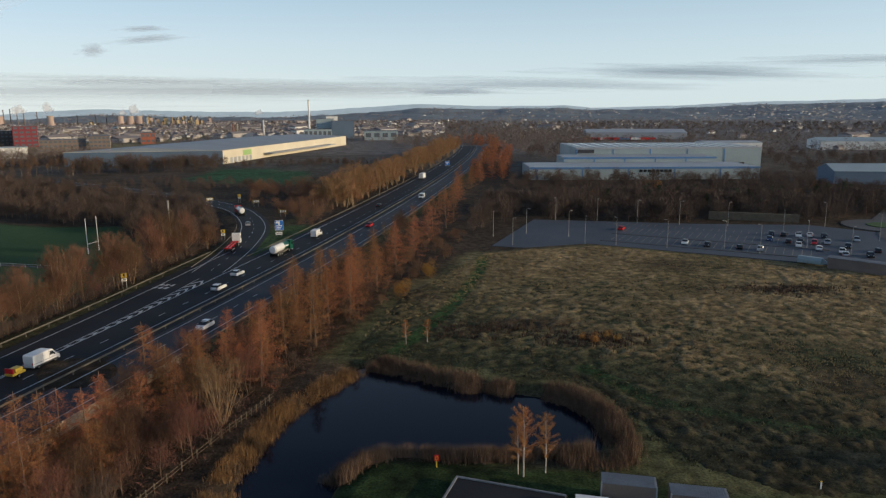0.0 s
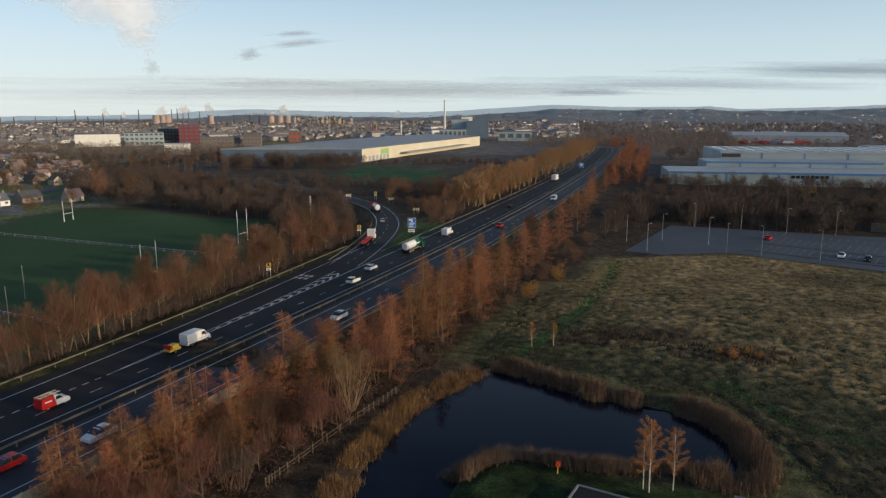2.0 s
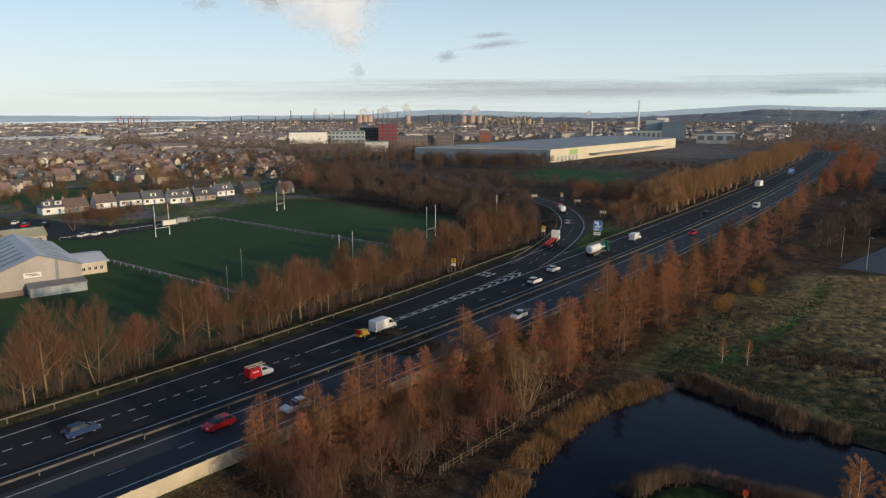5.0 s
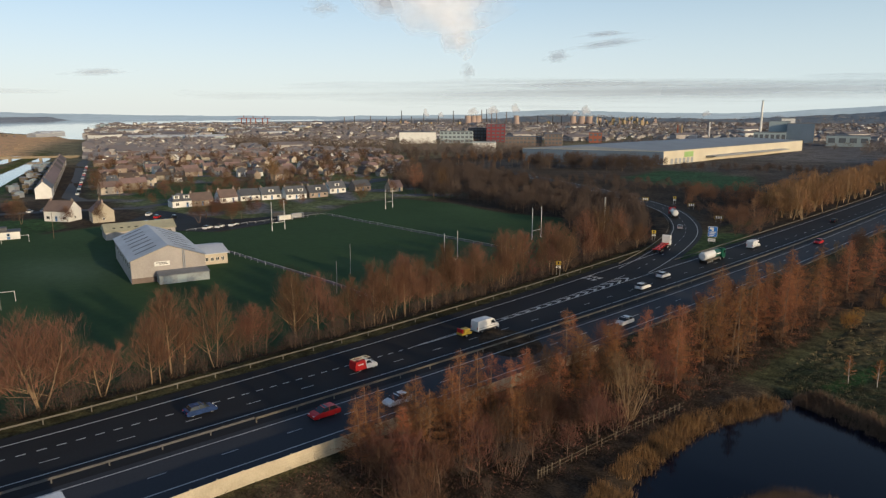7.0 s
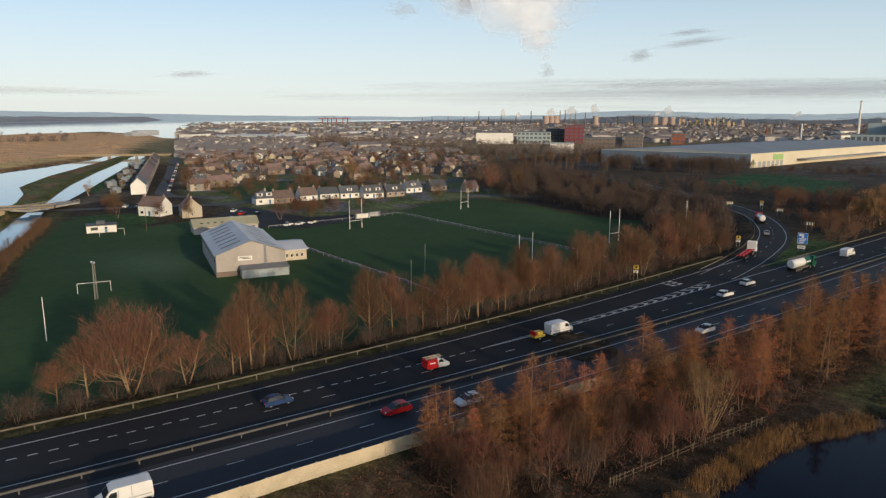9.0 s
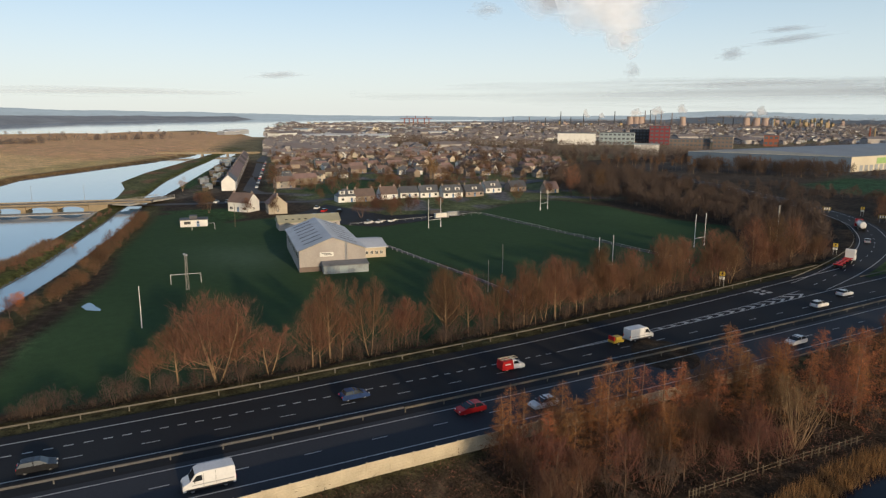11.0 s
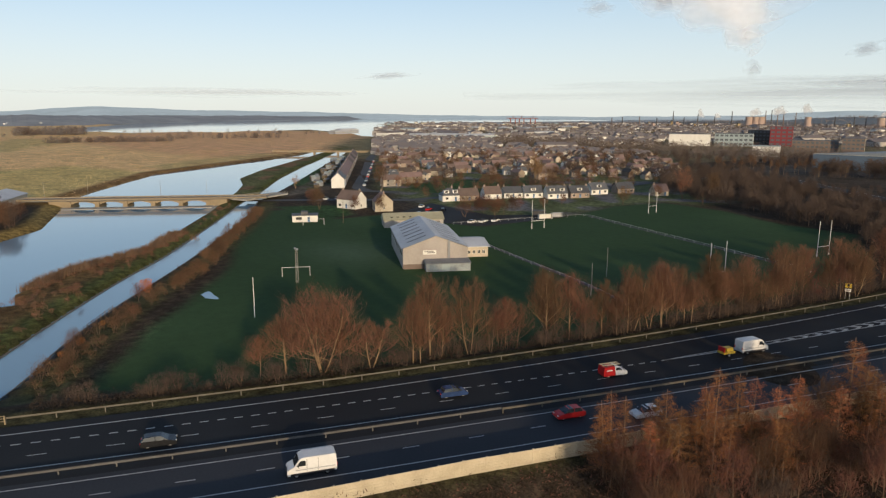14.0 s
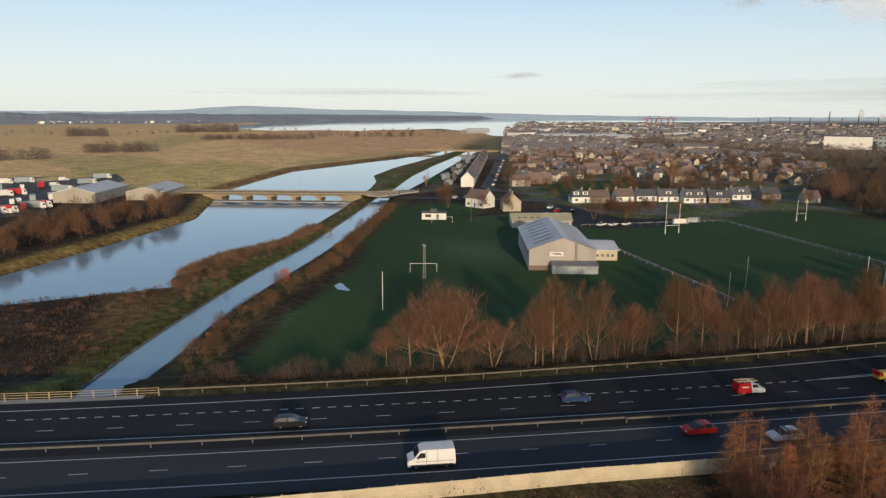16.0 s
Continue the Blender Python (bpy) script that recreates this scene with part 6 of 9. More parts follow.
def canal_bits():
    for nm, line, s in (("canal_edge", CANAL_L, -1), ("canal_edge", CANAL_R, 1)):
        mb = MB()
        pts = [p for p in spline(line, 6) if p[0] < -112]
        strip(mb, pts, s * 0.12 - 0.14, s * 0.12 + 0.14, -2.72)
        strip(mb, pts, s * 0.2 - 0.05, s * 0.2 + 0.05, -2.73)
        lo = MB()
        for a, b in zip(pts, pts[1:]):
            lo.add([(a[0], a[1], -5), (b[0], b[1], -5), (b[0], b[1], -2.72), (a[0], a[1], -2.72)], [(0, 1, 2, 3)])
        t = solid(nm, mb, M["canal_stone"], "worn stone coping along the canal", "canal edge", kind="structure")
        part("canal_wall", lo, M["canal_stone"], t)
    mb = MB()
    strip(mb, [p for p in spline(CANAL_R, 6) if -330 < p[0] < -112], 1.0, 2.8, -2.35)
    solid("towpath", mb, M["asphalt_near"], "grey asphalt towpath beside the canal", "path", kind="structure")
    # lift bridge over the canal
    t = thing("canal_bridge", "low concrete road bridge across the canal", "bridge", at(-338, 106, 0, 118), kind="structure")
    part("deck", MB().box(-4, 26, -6, 4, -1.0, -0.2), M["concrete"], t)
    for y in (-6, 3.8):
        for x in range(-4, 27, 3):
            part("post", MB().box(x - 0.06, x + 0.06, y, y + 0.15, -0.2, 0.95), M["lamp_grey"], t)
        part("rail", MB().box(-4, 26, y, y + 0.12, 0.85, 0.98), M["lamp_grey"], t)
        part("rail", MB().box(-4, 26, y, y + 0.1, 0.35, 0.45), M["lamp_grey"], t)
    # railing at the landing
    t = thing("canal_railing", "short dark railing along the towpath", "railing")
    a, b = Vector((-152, 13.6)), Vector((-166, 21.2))
    for i in range(8):
        p = a.lerp(b, i / 7)
        part("post", MB().box(p.x - 0.05, p.x + 0.05, p.y - 0.05, p.y + 0.05, -2.1, -0.9), M["timber_grey"], t)
    for z in (-1.05, -1.5):
        part("rail", MB().tube((a.x, a.y, z), (b.x, b.y, z), 0.05, 0.05, 4), M["timber_grey"], t)
    # far bridge downstream
    t = thing("footbridge", "long low pale footbridge far down the river", "bridge", at(-690, 300, 0, 55), kind="structure")
    part("deck", MB().box(-50, 60, -2, 2, -1.2, -0.2), M["bridge_stone"], t)
    part("parapet", MB().box(-50, 60, -2.1, -1.9, -0.2, 0.8), M["bridge_stone"], t)
    for x in (-30, -5, 20, 45):
        part("pier", MB().box(x - 1, x + 1, -2, 2, -7, -1.2), M["bridge_stone"], t)


canal_bits()


# ---- playing fields ----
def tube_set(t, segs, m, r=0.06, nm="post"):
    for name, a, b in segs:
        part(name, MB().tube(a, b, r, r, 6), M[m], t)


def rugby_posts(x0, y0, x1, y1, h):
    t = thing("rugby_posts", "white H-shaped rugby goal posts on the pitch", "goal posts", None, "rugby posts")
    z = gz(x0, y0)
    tube_set(t, [("post", (x0, y0, z - 0.2), (x0, y0, z + h)), ("post", (x1, y1, z - 0.2), (x1, y1, z + h)), ("crossbar", (x0, y0, z + 3), (x1, y1, z + 3))], "white_paint", 0.09)
    for x, y in ((x0, y0), (x1, y1)):
        part("pad", MB().tube((x, y, z), (x, y, z + 1.8), 0.17, 0.17, 8), M["white_paint"], t)


rugby_posts(-198.5, 172.2, -197.8, 177.8, 11)
rugby_posts(-202.0, 242.3, -202.6, 248.2, 8.8)
rugby_posts(-107.1, 153.4, -106.5, 159.0, 11)
rugby_posts(-111.0, 212.2, -110.4, 217.8, 11)


def football_goal(x0, y0, x1, y1):
    t = thing("football_goal", "white football goal frame without a net", "goal", None, "football goals")
    z = gz(x0, y0)
    tube_set(t, [("post", (x0, y0, z - 0.2), (x0, y0, z + 2.5)), ("post", (x1, y1, z - 0.2), (x1, y1, z + 2.5)), ("crossbar", (x0, y0, z + 2.5), (x1, y1, z + 2.5))], "white_paint", 0.07)


football_goal(-175.9, 64.6, -173.0, 71.4)
football_goal(-252.8, 102.2, -249.6, 109.6)


def pole(x, y, h, m, label, r=0.1):
    z = gz(x, y)
    t = thing("pole", label, "pole", at(x, y, z))
    part("shaft", MB().tube((0, 0, -0.3), (0.15, 0, h * 0.5), r, r * 0.85, 8).tube((0.15, 0, h * 0.5), (0.1, 0, h), r * 0.85, r * 0.7, 8), M[m], t)
    part("cap", MB().tube((0.1, 0, h), (0.1, 0, h + 0.12), r * 0.9, r * 0.5, 8), M[m], t)
    return t


pole(-143.3, 46, 8.8, "white_paint", "white leaning pole on the playing field", 0.11)
pole(-250, 118, 9, "timber_grey", "wooden pole at the field edge")
pole(-128, 138, 8, "lamp_grey", "thin grey floodlight pole among the trees", 0.09)
pole(-116, 120, 8, "lamp_grey", "thin grey floodlight pole among the trees", 0.09)


def flood_tower(x, y, h):
    t = thing("floodlight_tower", "slim lattice floodlight tower with lamps on top", "floodlight", at(x, y, gz(x, y)))
    s = 0.3
    for a, b in ((-s, -s), (s, -s), (s, s), (-s, s)):
        part("leg", MB().tube((a, b, -0.2), (a * 0.6, b * 0.6, h), 0.045, 0.04, 4), M["lamp_grey"], t)
    n = 8
    for i in range(n):
        z0, z1 = h * i / n, h * (i + 1) / n
        k = (-1) ** i
        part("brace", MB().tube((-s * k * 0.85, -s * 0.85, z0), (s * k * 0.8, -s * 0.8, z1), 0.025, 0.025, 4).tube((s * 0.85, -s * k * 0.85, z0), (s * 0.8, s * k * 0.8, z1), 0.025, 0.025, 4), M["lamp_grey"], t)
    for dx in (-0.9, 0.5):
        part("lamp_head", MB().box(dx, dx + 0.5, -0.3, 0.1, h, h + 0.4), M["sheet_grey"], t)


flood_tower(-167.6, 65.6, 8.8)


def pitch_paths():
    for pts in ([(-187, 139.5), (-160, 134), (-122, 126.5), (-100, 120)], [(-210.5, 214), (-170, 205), (-132, 197.2), (-100, 190)]):
        mb = MB()
        strip(mb, spline(pts, 6), -0.8, 0.8, -1.93)
        solid("pitch_path", mb, M["asphalt_grey"], "narrow grey path between the pitches", "path", kind="structure")
    for pts in ([(-222.6, 152.5), (-217, 180), (-211, 212)], [(-211, 213), (-170, 204), (-132, 196), (-100, 189)], [(-187, 138.2), (-160, 132.7), (-122, 125.2), (-100, 118.5)]):
        t = thing("pitch_rail", "white post and rail round the pitch", "railing", kind="structure")
        ln = spline(pts, 8)
        mb = MB()
        for a, b in zip(ln, ln[1:]):
            mb.tube((*a, -1.05), (*b, -1.05), 0.035, 0.035, 4, False)
        part("rail", mb, M["white_paint"], t)
        pm = MB().box(-0.03, 0.03, -0.03, 0.03, -0.3, 0.95).mesh("post", M["white_paint"])
        for a in ln[::1]:
            o = new("post", pm)
            o.parent = t
            o.location = (a[0], a[1], -2)
    mb = MB()
    mb.add([(-166.5 + 3.6 * math.cos(a) * (1 + 0.35 * math.sin(3 * a)), 42.5 + 2.0 * math.sin(a) * (1 + 0.4 * math.cos(2 * a)), -1.9) for a in [k * 0.35 for k in range(18)]], [tuple(range(18))])
    solid("puddle", mb, M["river_water"], "rain puddle reflecting the sky on grass", "puddle", kind="structure")
    # dug-out shelters
    for x, y, l, m in ((-214, 193, 6, "white_paint"), (-214.5, 200, 5, "sheet_grey")):
        t = thing("dugout", "small pale shelter at the touchline", "shelter", at(x, y, -2, 75), "touchline shelters")
        part("back", MB().box(-l / 2, l / 2, 0.9, 1.0, 0, 2.0), M[m], t)
        part("roof", MB().extrude_x([(-0.5, 2.05), (1.05, 1.95), (1.05, 2.05), (-0.5, 2.15)], -l / 2 - 0.1, l / 2 + 0.1), M[m], t)
        for s in (-1, 1):
            part("side", MB().box(s * l / 2 - 0.05, s * l / 2 + 0.05, -0.4, 1.0, 0, 2.0), M[m], t)
    # store container and tractor-like roller near the hall
    t = thing("storage_container", "dark green steel storage container", "container", at(-222, 196, -2, 75))
    part("body", MB().box(-3, 3, -1.2, 1.2, 0, 2.5), M["dark_metal"], t)
    part("door", MB().box(-3.06, -3.0, -1.1, 1.1, 0.1, 2.4), M["truck_green"], t)


pitch_paths()


def club_yard():
    mb = MB()
    mb.prism([(-262, 150), (-240, 146), (-215, 158), (-213, 176), (-214, 205), (-222, 204), (-235, 180), (-282, 180)], -2.2, -1.9)
    solid("club_car_park", mb, M["asphalt_far"], "dark asphalt car park behind the clubhouse", "car park", kind="structure")
    mb = MB()
    strip(mb, [(-330, 190), (-345, 178), (-362, 181), (-470, 243), (-586, 306), (-690, 372)], -4, 4, -1.88)
    solid("street", mb, M["asphalt_grey"], "pale residential street running into the town", "road", kind="structure")
    mb = MB()
    strip(mb, [(-340, 108), (-318, 150), (-298, 178), (-300, 215), (-292, 260), (-285, 310), (-290, 350)], -3.5, 3.5, -1.9)
    solid("street", mb, M["asphalt_grey"], "residential street behind the houses", "road", kind="structure")


club_yard()


# ---- vehicles ----
def wheels(t, xs, ys, r, w=0.22):
    for x in xs:
        for y in ys:
            s = 1 if x > 0 else -1
            wh = part("wheel", MB().tube((x - s * w, y, r), (x, y, r), r, r, 14), M["rubber"], t)
            part("rim", MB().tube((x, y, r), (x + s * 0.015, y, r), r * 0.62, r * 0.55, 10), M["car_silver"], wh)


def car(paint, label, estate=False):
    """A saloon or hatchback, nose towards +y."""
    t = thing("car", label, "car", None, "traffic")
    W = 0.89
    lower = [(-2.15, 0.35), (-2.2, 0.62), (-2.12, 0.92), (-1.7, 0.98), (0.95, 0.95), (1.75, 0.82), (2.12, 0.66), (2.2, 0.42), (2.1, 0.24), (-2.05, 0.24)]
    mb = MB()
    mb.extrude_x(lower[::-1], -W, W)
    part("body", mb, M[paint], t)
    back = -2.02 if estate else -1.75
    prof = [(back, 0.95), (back + 0.32, 1.40), (-0.1, 1.47), (0.35, 1.42), (1.15, 0.94)]
    n = len(prof)
    vs = []
    for s in (-1, 1):
        for y, z in prof:
            vs.append((s * (0.84 - (z - 0.95) * 0.30), y, z))
    mb = MB()
    mb.add(vs, [tuple(range(n)), tuple(range(2 * n - 1, n - 1, -1))] + [(i, n + i, n + i + 1, i + 1) for i in range(n - 1)])
    part("glasshouse", mb, M["dark_glass"], t)
    part("roof", MB().add([(s * (0.70 - 0.0), y, 1.485 - 0.06 * abs(y + 0.6)) for s in (-1, 1) for y in (back + 0.3, -0.6, 0.35)], [(0, 3, 4, 1), (1, 4, 5, 2)]), M[paint], t)
    for s in (-1, 1):
        part("pillar", MB().tube((s * 0.83, -0.35, 0.95), (s * 0.70, -0.4, 1.44), 0.05, 0.05, 4), M[paint], t)
        part("headlight", MB().box(s * 0.62 - 0.16, s * 0.62 + 0.16, 2.02, 2.14, 0.58, 0.72), M["white_paint"], t)
        part("tail_light", MB().box(s * 0.7 - 0.12, s * 0.7 + 0.12, -2.2, -2.1, 0.68, 0.86), M["red_paint"], t)
        part("mirror", MB().box(s * 0.96 - 0.07, s * 0.96 + 0.07, 0.62, 0.76, 0.92, 1.06), M[paint], t)
    wheels(t, (-0.86, 0.86), (-1.32, 1.35), 0.32)
    return t


def van(paint, label, rack=False, stripe=None):
    t = thing("van", label, "van", None, "traffic")
    W = 1.0
    prof = [(-2.85, 0.4), (-2.9, 0.8), (-2.82, 2.35), (-2.6, 2.48), (1.0, 2.48), (1.45, 2.3), (2.05, 1.45), (2.75, 1.15), (2.9, 0.8), (2.85, 0.35)]
    part("body", MB().extrude_x(prof[::-1], -W, W), M[paint], t)
    part("windscreen", MB().add([(-0.85, 1.53, 2.24), (0.85, 1.53, 2.24), (0.88, 2.06, 1.50), (-0.88, 2.06, 1.50)], [(0, 3, 2, 1)]), M["dark_glass"], t)
    for s in (-1, 1):
        q = [(s * 1.012, 0.75, 2.1), (s * 1.012, 1.35, 2.1), (s * 1.012, 1.85, 1.45), (s * 1.012, 0.75, 1.45)]
        part("side_window", MB().add(q, [(0, 1, 2, 3) if s < 0 else (3, 2, 1, 0)]), M["dark_glass"], t)
        part("headlight", MB().box(s * 0.75 - 0.15, s * 0.75 + 0.15, 2.74, 2.87, 0.85, 1.05), M["white_paint"], t)
        part("tail_light", MB().box(s * 0.9 - 0.08, s * 0.9 + 0.08, -2.93, -2.86, 0.9, 1.3), M["red_paint"], t)
        part("mirror", MB().box(s * 1.12 - 0.08, s * 1.12 + 0.08, 1.55, 1.65, 1.35, 1.7), M["dark_metal"], t)
        if stripe:
            part("panel", MB().box(s * 1.01 - 0.012, s * 1.01 + 0.012, -2.75, 0.4, 0.5, 1.3), M[stripe], t)
    part("bumper", MB().box(-0.98, 0.98, 2.7, 2.95, 0.3, 0.6), M["dark_metal"], t)
    part("grille", MB().box(-0.55, 0.55, 2.84, 2.91, 0.72, 0.95), M["dark_metal"], t)
    for s in (-1, 1):
        part("sill", MB().box(s * 1.0 - 0.02, s * 1.0 + 0.02, -2.6, 2.5, 0.36, 0.62), M["dark_metal"], t)
        part("rub_strip", MB().box(s * 1.005 - 0.012, s * 1.005 + 0.012, -2.7, 1.9, 0.95, 1.05), M["sheet_grey"], t)
        part("door_gap", MB().box(s * 1.004 - 0.008, s * 1.004 + 0.008, 0.60, 0.64, 0.7, 2.3).box(s * 1.004 - 0.008, s * 1.004 + 0.008, -0.72, -0.69, 0.7, 2.3), M["dark_metal"], t)
    for k in range(5):
        part("roof_rib", MB().box(-0.8, 0.8, -2.4 + 0.7 * k, -2.32 + 0.7 * k, 2.478, 2.50), M[paint], t)
    if rack:
        part("roof_rack", MB().box(-0.75, 0.75, -2.5, 0.9, 2.6, 2.68).box(-0.4, -0.2, -2.8, 1.6, 2.68, 2.8).box(0.1, 0.4, -2.8, 1.6, 2.68, 2.78), M["timber_grey"], t)
    wheels(t, (-0.98, 0.98), (-1.75, 1.85), 0.36)
    return t


def works_van():
    """A small two-colour van with ladders on its roof, nose towards +y."""
    t = thing("works_van", "small white van with a red rear and roof ladders", "van", None, "traffic")
    W = 0.9
    rear = [(-2.15, 0.32), (-2.2, 0.7), (-2.1, 1.72), (-1.95, 1.82), (-0.25, 1.84), (0.05, 0.3)]
    front = [(0.05, 0.3), (-0.25, 1.84), (0.35, 1.82), (0.75, 1.66), (1.35, 1.12), (2.05, 0.95), (2.22, 0.62), (2.15, 0.28)]
    part("rear_body", MB().extrude_x(rear[::-1], -W, W), M["red_paint"], t, "red rear panels")
    part("front_body", MB().extrude_x(front[::-1], -W, W), M["car_white"], t, "white cab")
    part("windscreen", MB().add([(-0.76, 0.80, 1.64), (0.76, 0.80, 1.64), (0.80, 1.34, 1.16), (-0.80, 1.34, 1.16)], [(0, 3, 2, 1)]), M["dark_glass"], t)
    for s in (-1, 1):
        q = [(s * 0.912, 0.0, 1.62), (s * 0.912, 0.62, 1.62), (s * 0.912, 1.12, 1.15), (s * 0.912, 0.0, 1.15)]
        part("side_window", MB().add(q, [(0, 1, 2, 3) if s < 0 else (3, 2, 1, 0)]), M["dark_glass"], t)
        part("headlight", MB().box(s * 0.66 - 0.14, s * 0.66 + 0.14, 2.06, 2.17, 0.68, 0.86), M["white_paint"], t)
        part("tail_light", MB().box(s * 0.8 - 0.07, s * 0.8 + 0.07, -2.24, -2.16, 0.8, 1.2), M["red_paint"], t)
        part("mirror", MB().box(s * 1.0 - 0.07, s * 1.0 + 0.07, 0.85, 0.95, 1.1, 1.3), M["dark_metal"], t)
        part("writing", MB().box(s * 0.906 - 0.006, s * 0.906 + 0.006, -1.7, -0.6, 1.15, 1.35), M["white_paint"], t, "plain pale bar in place of a name")
        part("ladder", MB().box(s * 0.4 - 0.16, s * 0.4 - 0.11, -2.3, 1.0, 2.0, 2.07).box(s * 0.4 + 0.11, s * 0.4 + 0.16, -2.3, 1.0, 2.0, 2.07), M["noise_board"], t)
    for y in (-1.6, -0.3):
        part("rack_bar", MB().box(-0.75, 0.75, y - 0.04, y + 0.04, 1.84, 2.0), M["dark_metal"], t)
    wheels(t, (-0.88, 0.88), (-1.3, 1.4), 0.32)
    return t


def trailer_small():
    t = thing("works_trailer", "small yellow works trailer with a red sign frame", "trailer", None, "traffic")
    part("bed", MB().box(-0.8, 0.8, -1.4, 1.1, 0.5, 0.9), M["sign_yellow"], t)
    part("frame", MB().box(-0.75, 0.75, -1.3, -1.1, 0.9, 1.7), M["red_paint"], t)
    part("engine_box", MB().box(-0.6, 0.6, -0.6, 0.8, 0.9, 1.5), M["sign_yellow"], t)
    part("drawbar", MB().box(-0.05, 0.05, 1.1, 2.4, 0.5, 0.6), M["dark_metal"], t)
    wheels(t, (-0.92, 0.92), (-0.3,), 0.3)
    return t


def cab(t, paint, y, h=3.4):
    prof = [(y, 0.6), (y, h - 0.3), (y + 0.3, h), (y + 1.9, h - 0.25), (y + 2.25, 1.9), (y + 2.35, 1.2), (y + 2.3, 0.5)]
    c = part("cab", MB().extrude_x(prof[::-1], -1.22, 1.22), M[paint], t)
    part("windscreen", MB().add([(-1.1, y + 1.98, h - 0.55), (1.1, y + 1.98, h - 0.55), (1.12, y + 2.29, 1.95), (-1.12, y + 2.29, 1.95)], [(0, 3, 2, 1)]), M["dark_glass"], c)
    for s in (-1, 1):
        q = [(s * 1.235, y + 1.0, 2.6), (s * 1.235, y + 1.8, 2.6), (s * 1.235, y + 2.0, 1.8), (s * 1.235, y + 1.0, 1.8)]
        part("side_window", MB().add(q, [(0, 1, 2, 3) if s < 0 else (3, 2, 1, 0)]), M["dark_glass"], c)


def tanker(paint, label, tank_m="car_white", L=10.5):
    t = thing("tanker_lorry", label, "lorry", None, "traffic")
    cab(t, paint, L / 2 - 1.2)
    part("chassis", MB().box(-0.5, 0.5, -L / 2, L / 2, 0.75, 1.05), M["dark_metal"], t)
    part("tank", MB().tube((0, -L / 2, 2.15), (0, 0.3, 2.15), 1.2, 1.22, 20).tube((0, -L / 2 - 0.35, 2.15), (0, -L / 2, 2.15), 0.85, 1.2, 20), M[tank_m], t)
    part("tank_front", MB().tube((0, 0.3, 2.15), (0, L / 2 - 1.6, 2.15), 1.22, 1.2, 20), M[paint], t, "coloured front part of the tank")
    part("catwalk", MB().box(-0.4, 0.4, -L / 2 + 0.5, L / 2 - 2.2, 3.35, 3.45), M["galvanised"], t)
    for s in (-1, 1):
        part("skirt", MB().box(s * 1.1 - 0.04, s * 1.1 + 0.04, -L / 2 + 0.5, L / 2 - 2.4, 0.6, 1.1), M["galvanised"], t)
        part("writing", MB().box(s * 1.205 - 0.02, s * 1.205 + 0.02, 0.6, 3.0, 2.0, 2.4), M["white_paint"], t, "plain white bar in place of a name")
    wheels(t, (-1.2, 1.2), (-L / 2 + 0.8, -L / 2 + 2.1, -L / 2 + 3.4, L / 2 - 2.0, L / 2 + 0.2), 0.5, 0.35)
    return t


def skeletal_lorry():
    t = thing("container_lorry", "white tractor unit pulling an empty red skeletal trailer", "lorry", None, "traffic")
    cab(t, "car_white", 5.2, 3.7)
    part("tractor_frame", MB().box(-0.5, 0.5, 1.5, 6.5, 0.75, 1.05), M["dark_metal"], t)
    part("trailer_frame", MB().box(-0.55, -0.35, -7.5, 4.2, 1.1, 1.4).box(0.35, 0.55, -7.5, 4.2, 1.1, 1.4), M["red_paint"], t)
    for y in (-7.3, -4, -1, 2, 4):
        part("cross_member", MB().box(-1.2, 1.2, y - 0.15, y + 0.15, 1.15, 1.4), M["red_paint"], t)
    wheels(t, (-1.2, 1.2), (-6.6, -5.3, -4.0, 2.2, 3.4, 6.3), 0.5, 0.35)
    return t


def box_lorry(label, m="white_paint"):
    t = thing("box_lorry", label, "lorry", None, "traffic")
    cab(t, "car_white", 3.0)
    part("box", MB().box(-1.25, 1.25, -5, 2.9, 0.95, 3.7), M[m], t)
    part("chassis", MB().box(-0.5, 0.5, -4.8, 4.8, 0.7, 0.95), M["dark_metal"], t)
    wheels(t, (-1.22, 1.22), (-3.6, -2.4, 4.3), 0.5, 0.35)
    return t


def on_road(t, y, off, away=True):
    x, yy = road_pt(y, off)
    s = (mx(y + 1) - mx(y - 1)) / 2
    t.matrix_world = at(x, yy, 0.02, -math.degrees(math.atan(s)) + (0 if away else 180))
    return t


on_road(van("car_white", "white panel van on the near carriageway"), 31, 8.4, False)
on_road(works_van(), 80, -6.8)
on_road(car("car_black", "black estate car on the far carriageway", True), 14, -4.4)
on_road(car("car_blue", "dark blue car on the far carriageway"), 53.5, -7.6)
on_road(car("car_white", "white hatchback on the near carriageway"), 76, 7.9, False)
on_road(van("car_white", "white van towing a yellow works trailer", False, None), 109, -8.2)
on_road(trailer_small(), 103.6, -8.1)
on_road(car("red_paint", "bright red hatchback on the near carriageway"), 66, 4.6, False)
on_road(tanker("truck_green", "green and white tanker lorry on the far carriageway"), 200, -8.1)
on_road(car("car_white", "white estate car overtaking on the far carriageway", True), 159, -5.0)
on_road(car("car_white", "white small hatchback below the russet trees"), 132, 7.8, False)
on_road(car("car_white", "white car behind a tanker on the main carriageway"), 173, -7.7)
on_road(van("car_white", "white van on the main carriageway"), 228, -7.9)
on_road(car("red_paint", "red car on the near carriageway far off"), 250, 3.9, False)
on_road(box_lorry("white box lorry far along the motorway"), 420, -9.5)
on_road(van("car_white", "white van far along the motorway"), 330, 7.0, False)
on_road(car("car_black", "dark car far along the motorway"), 300, -6.0)


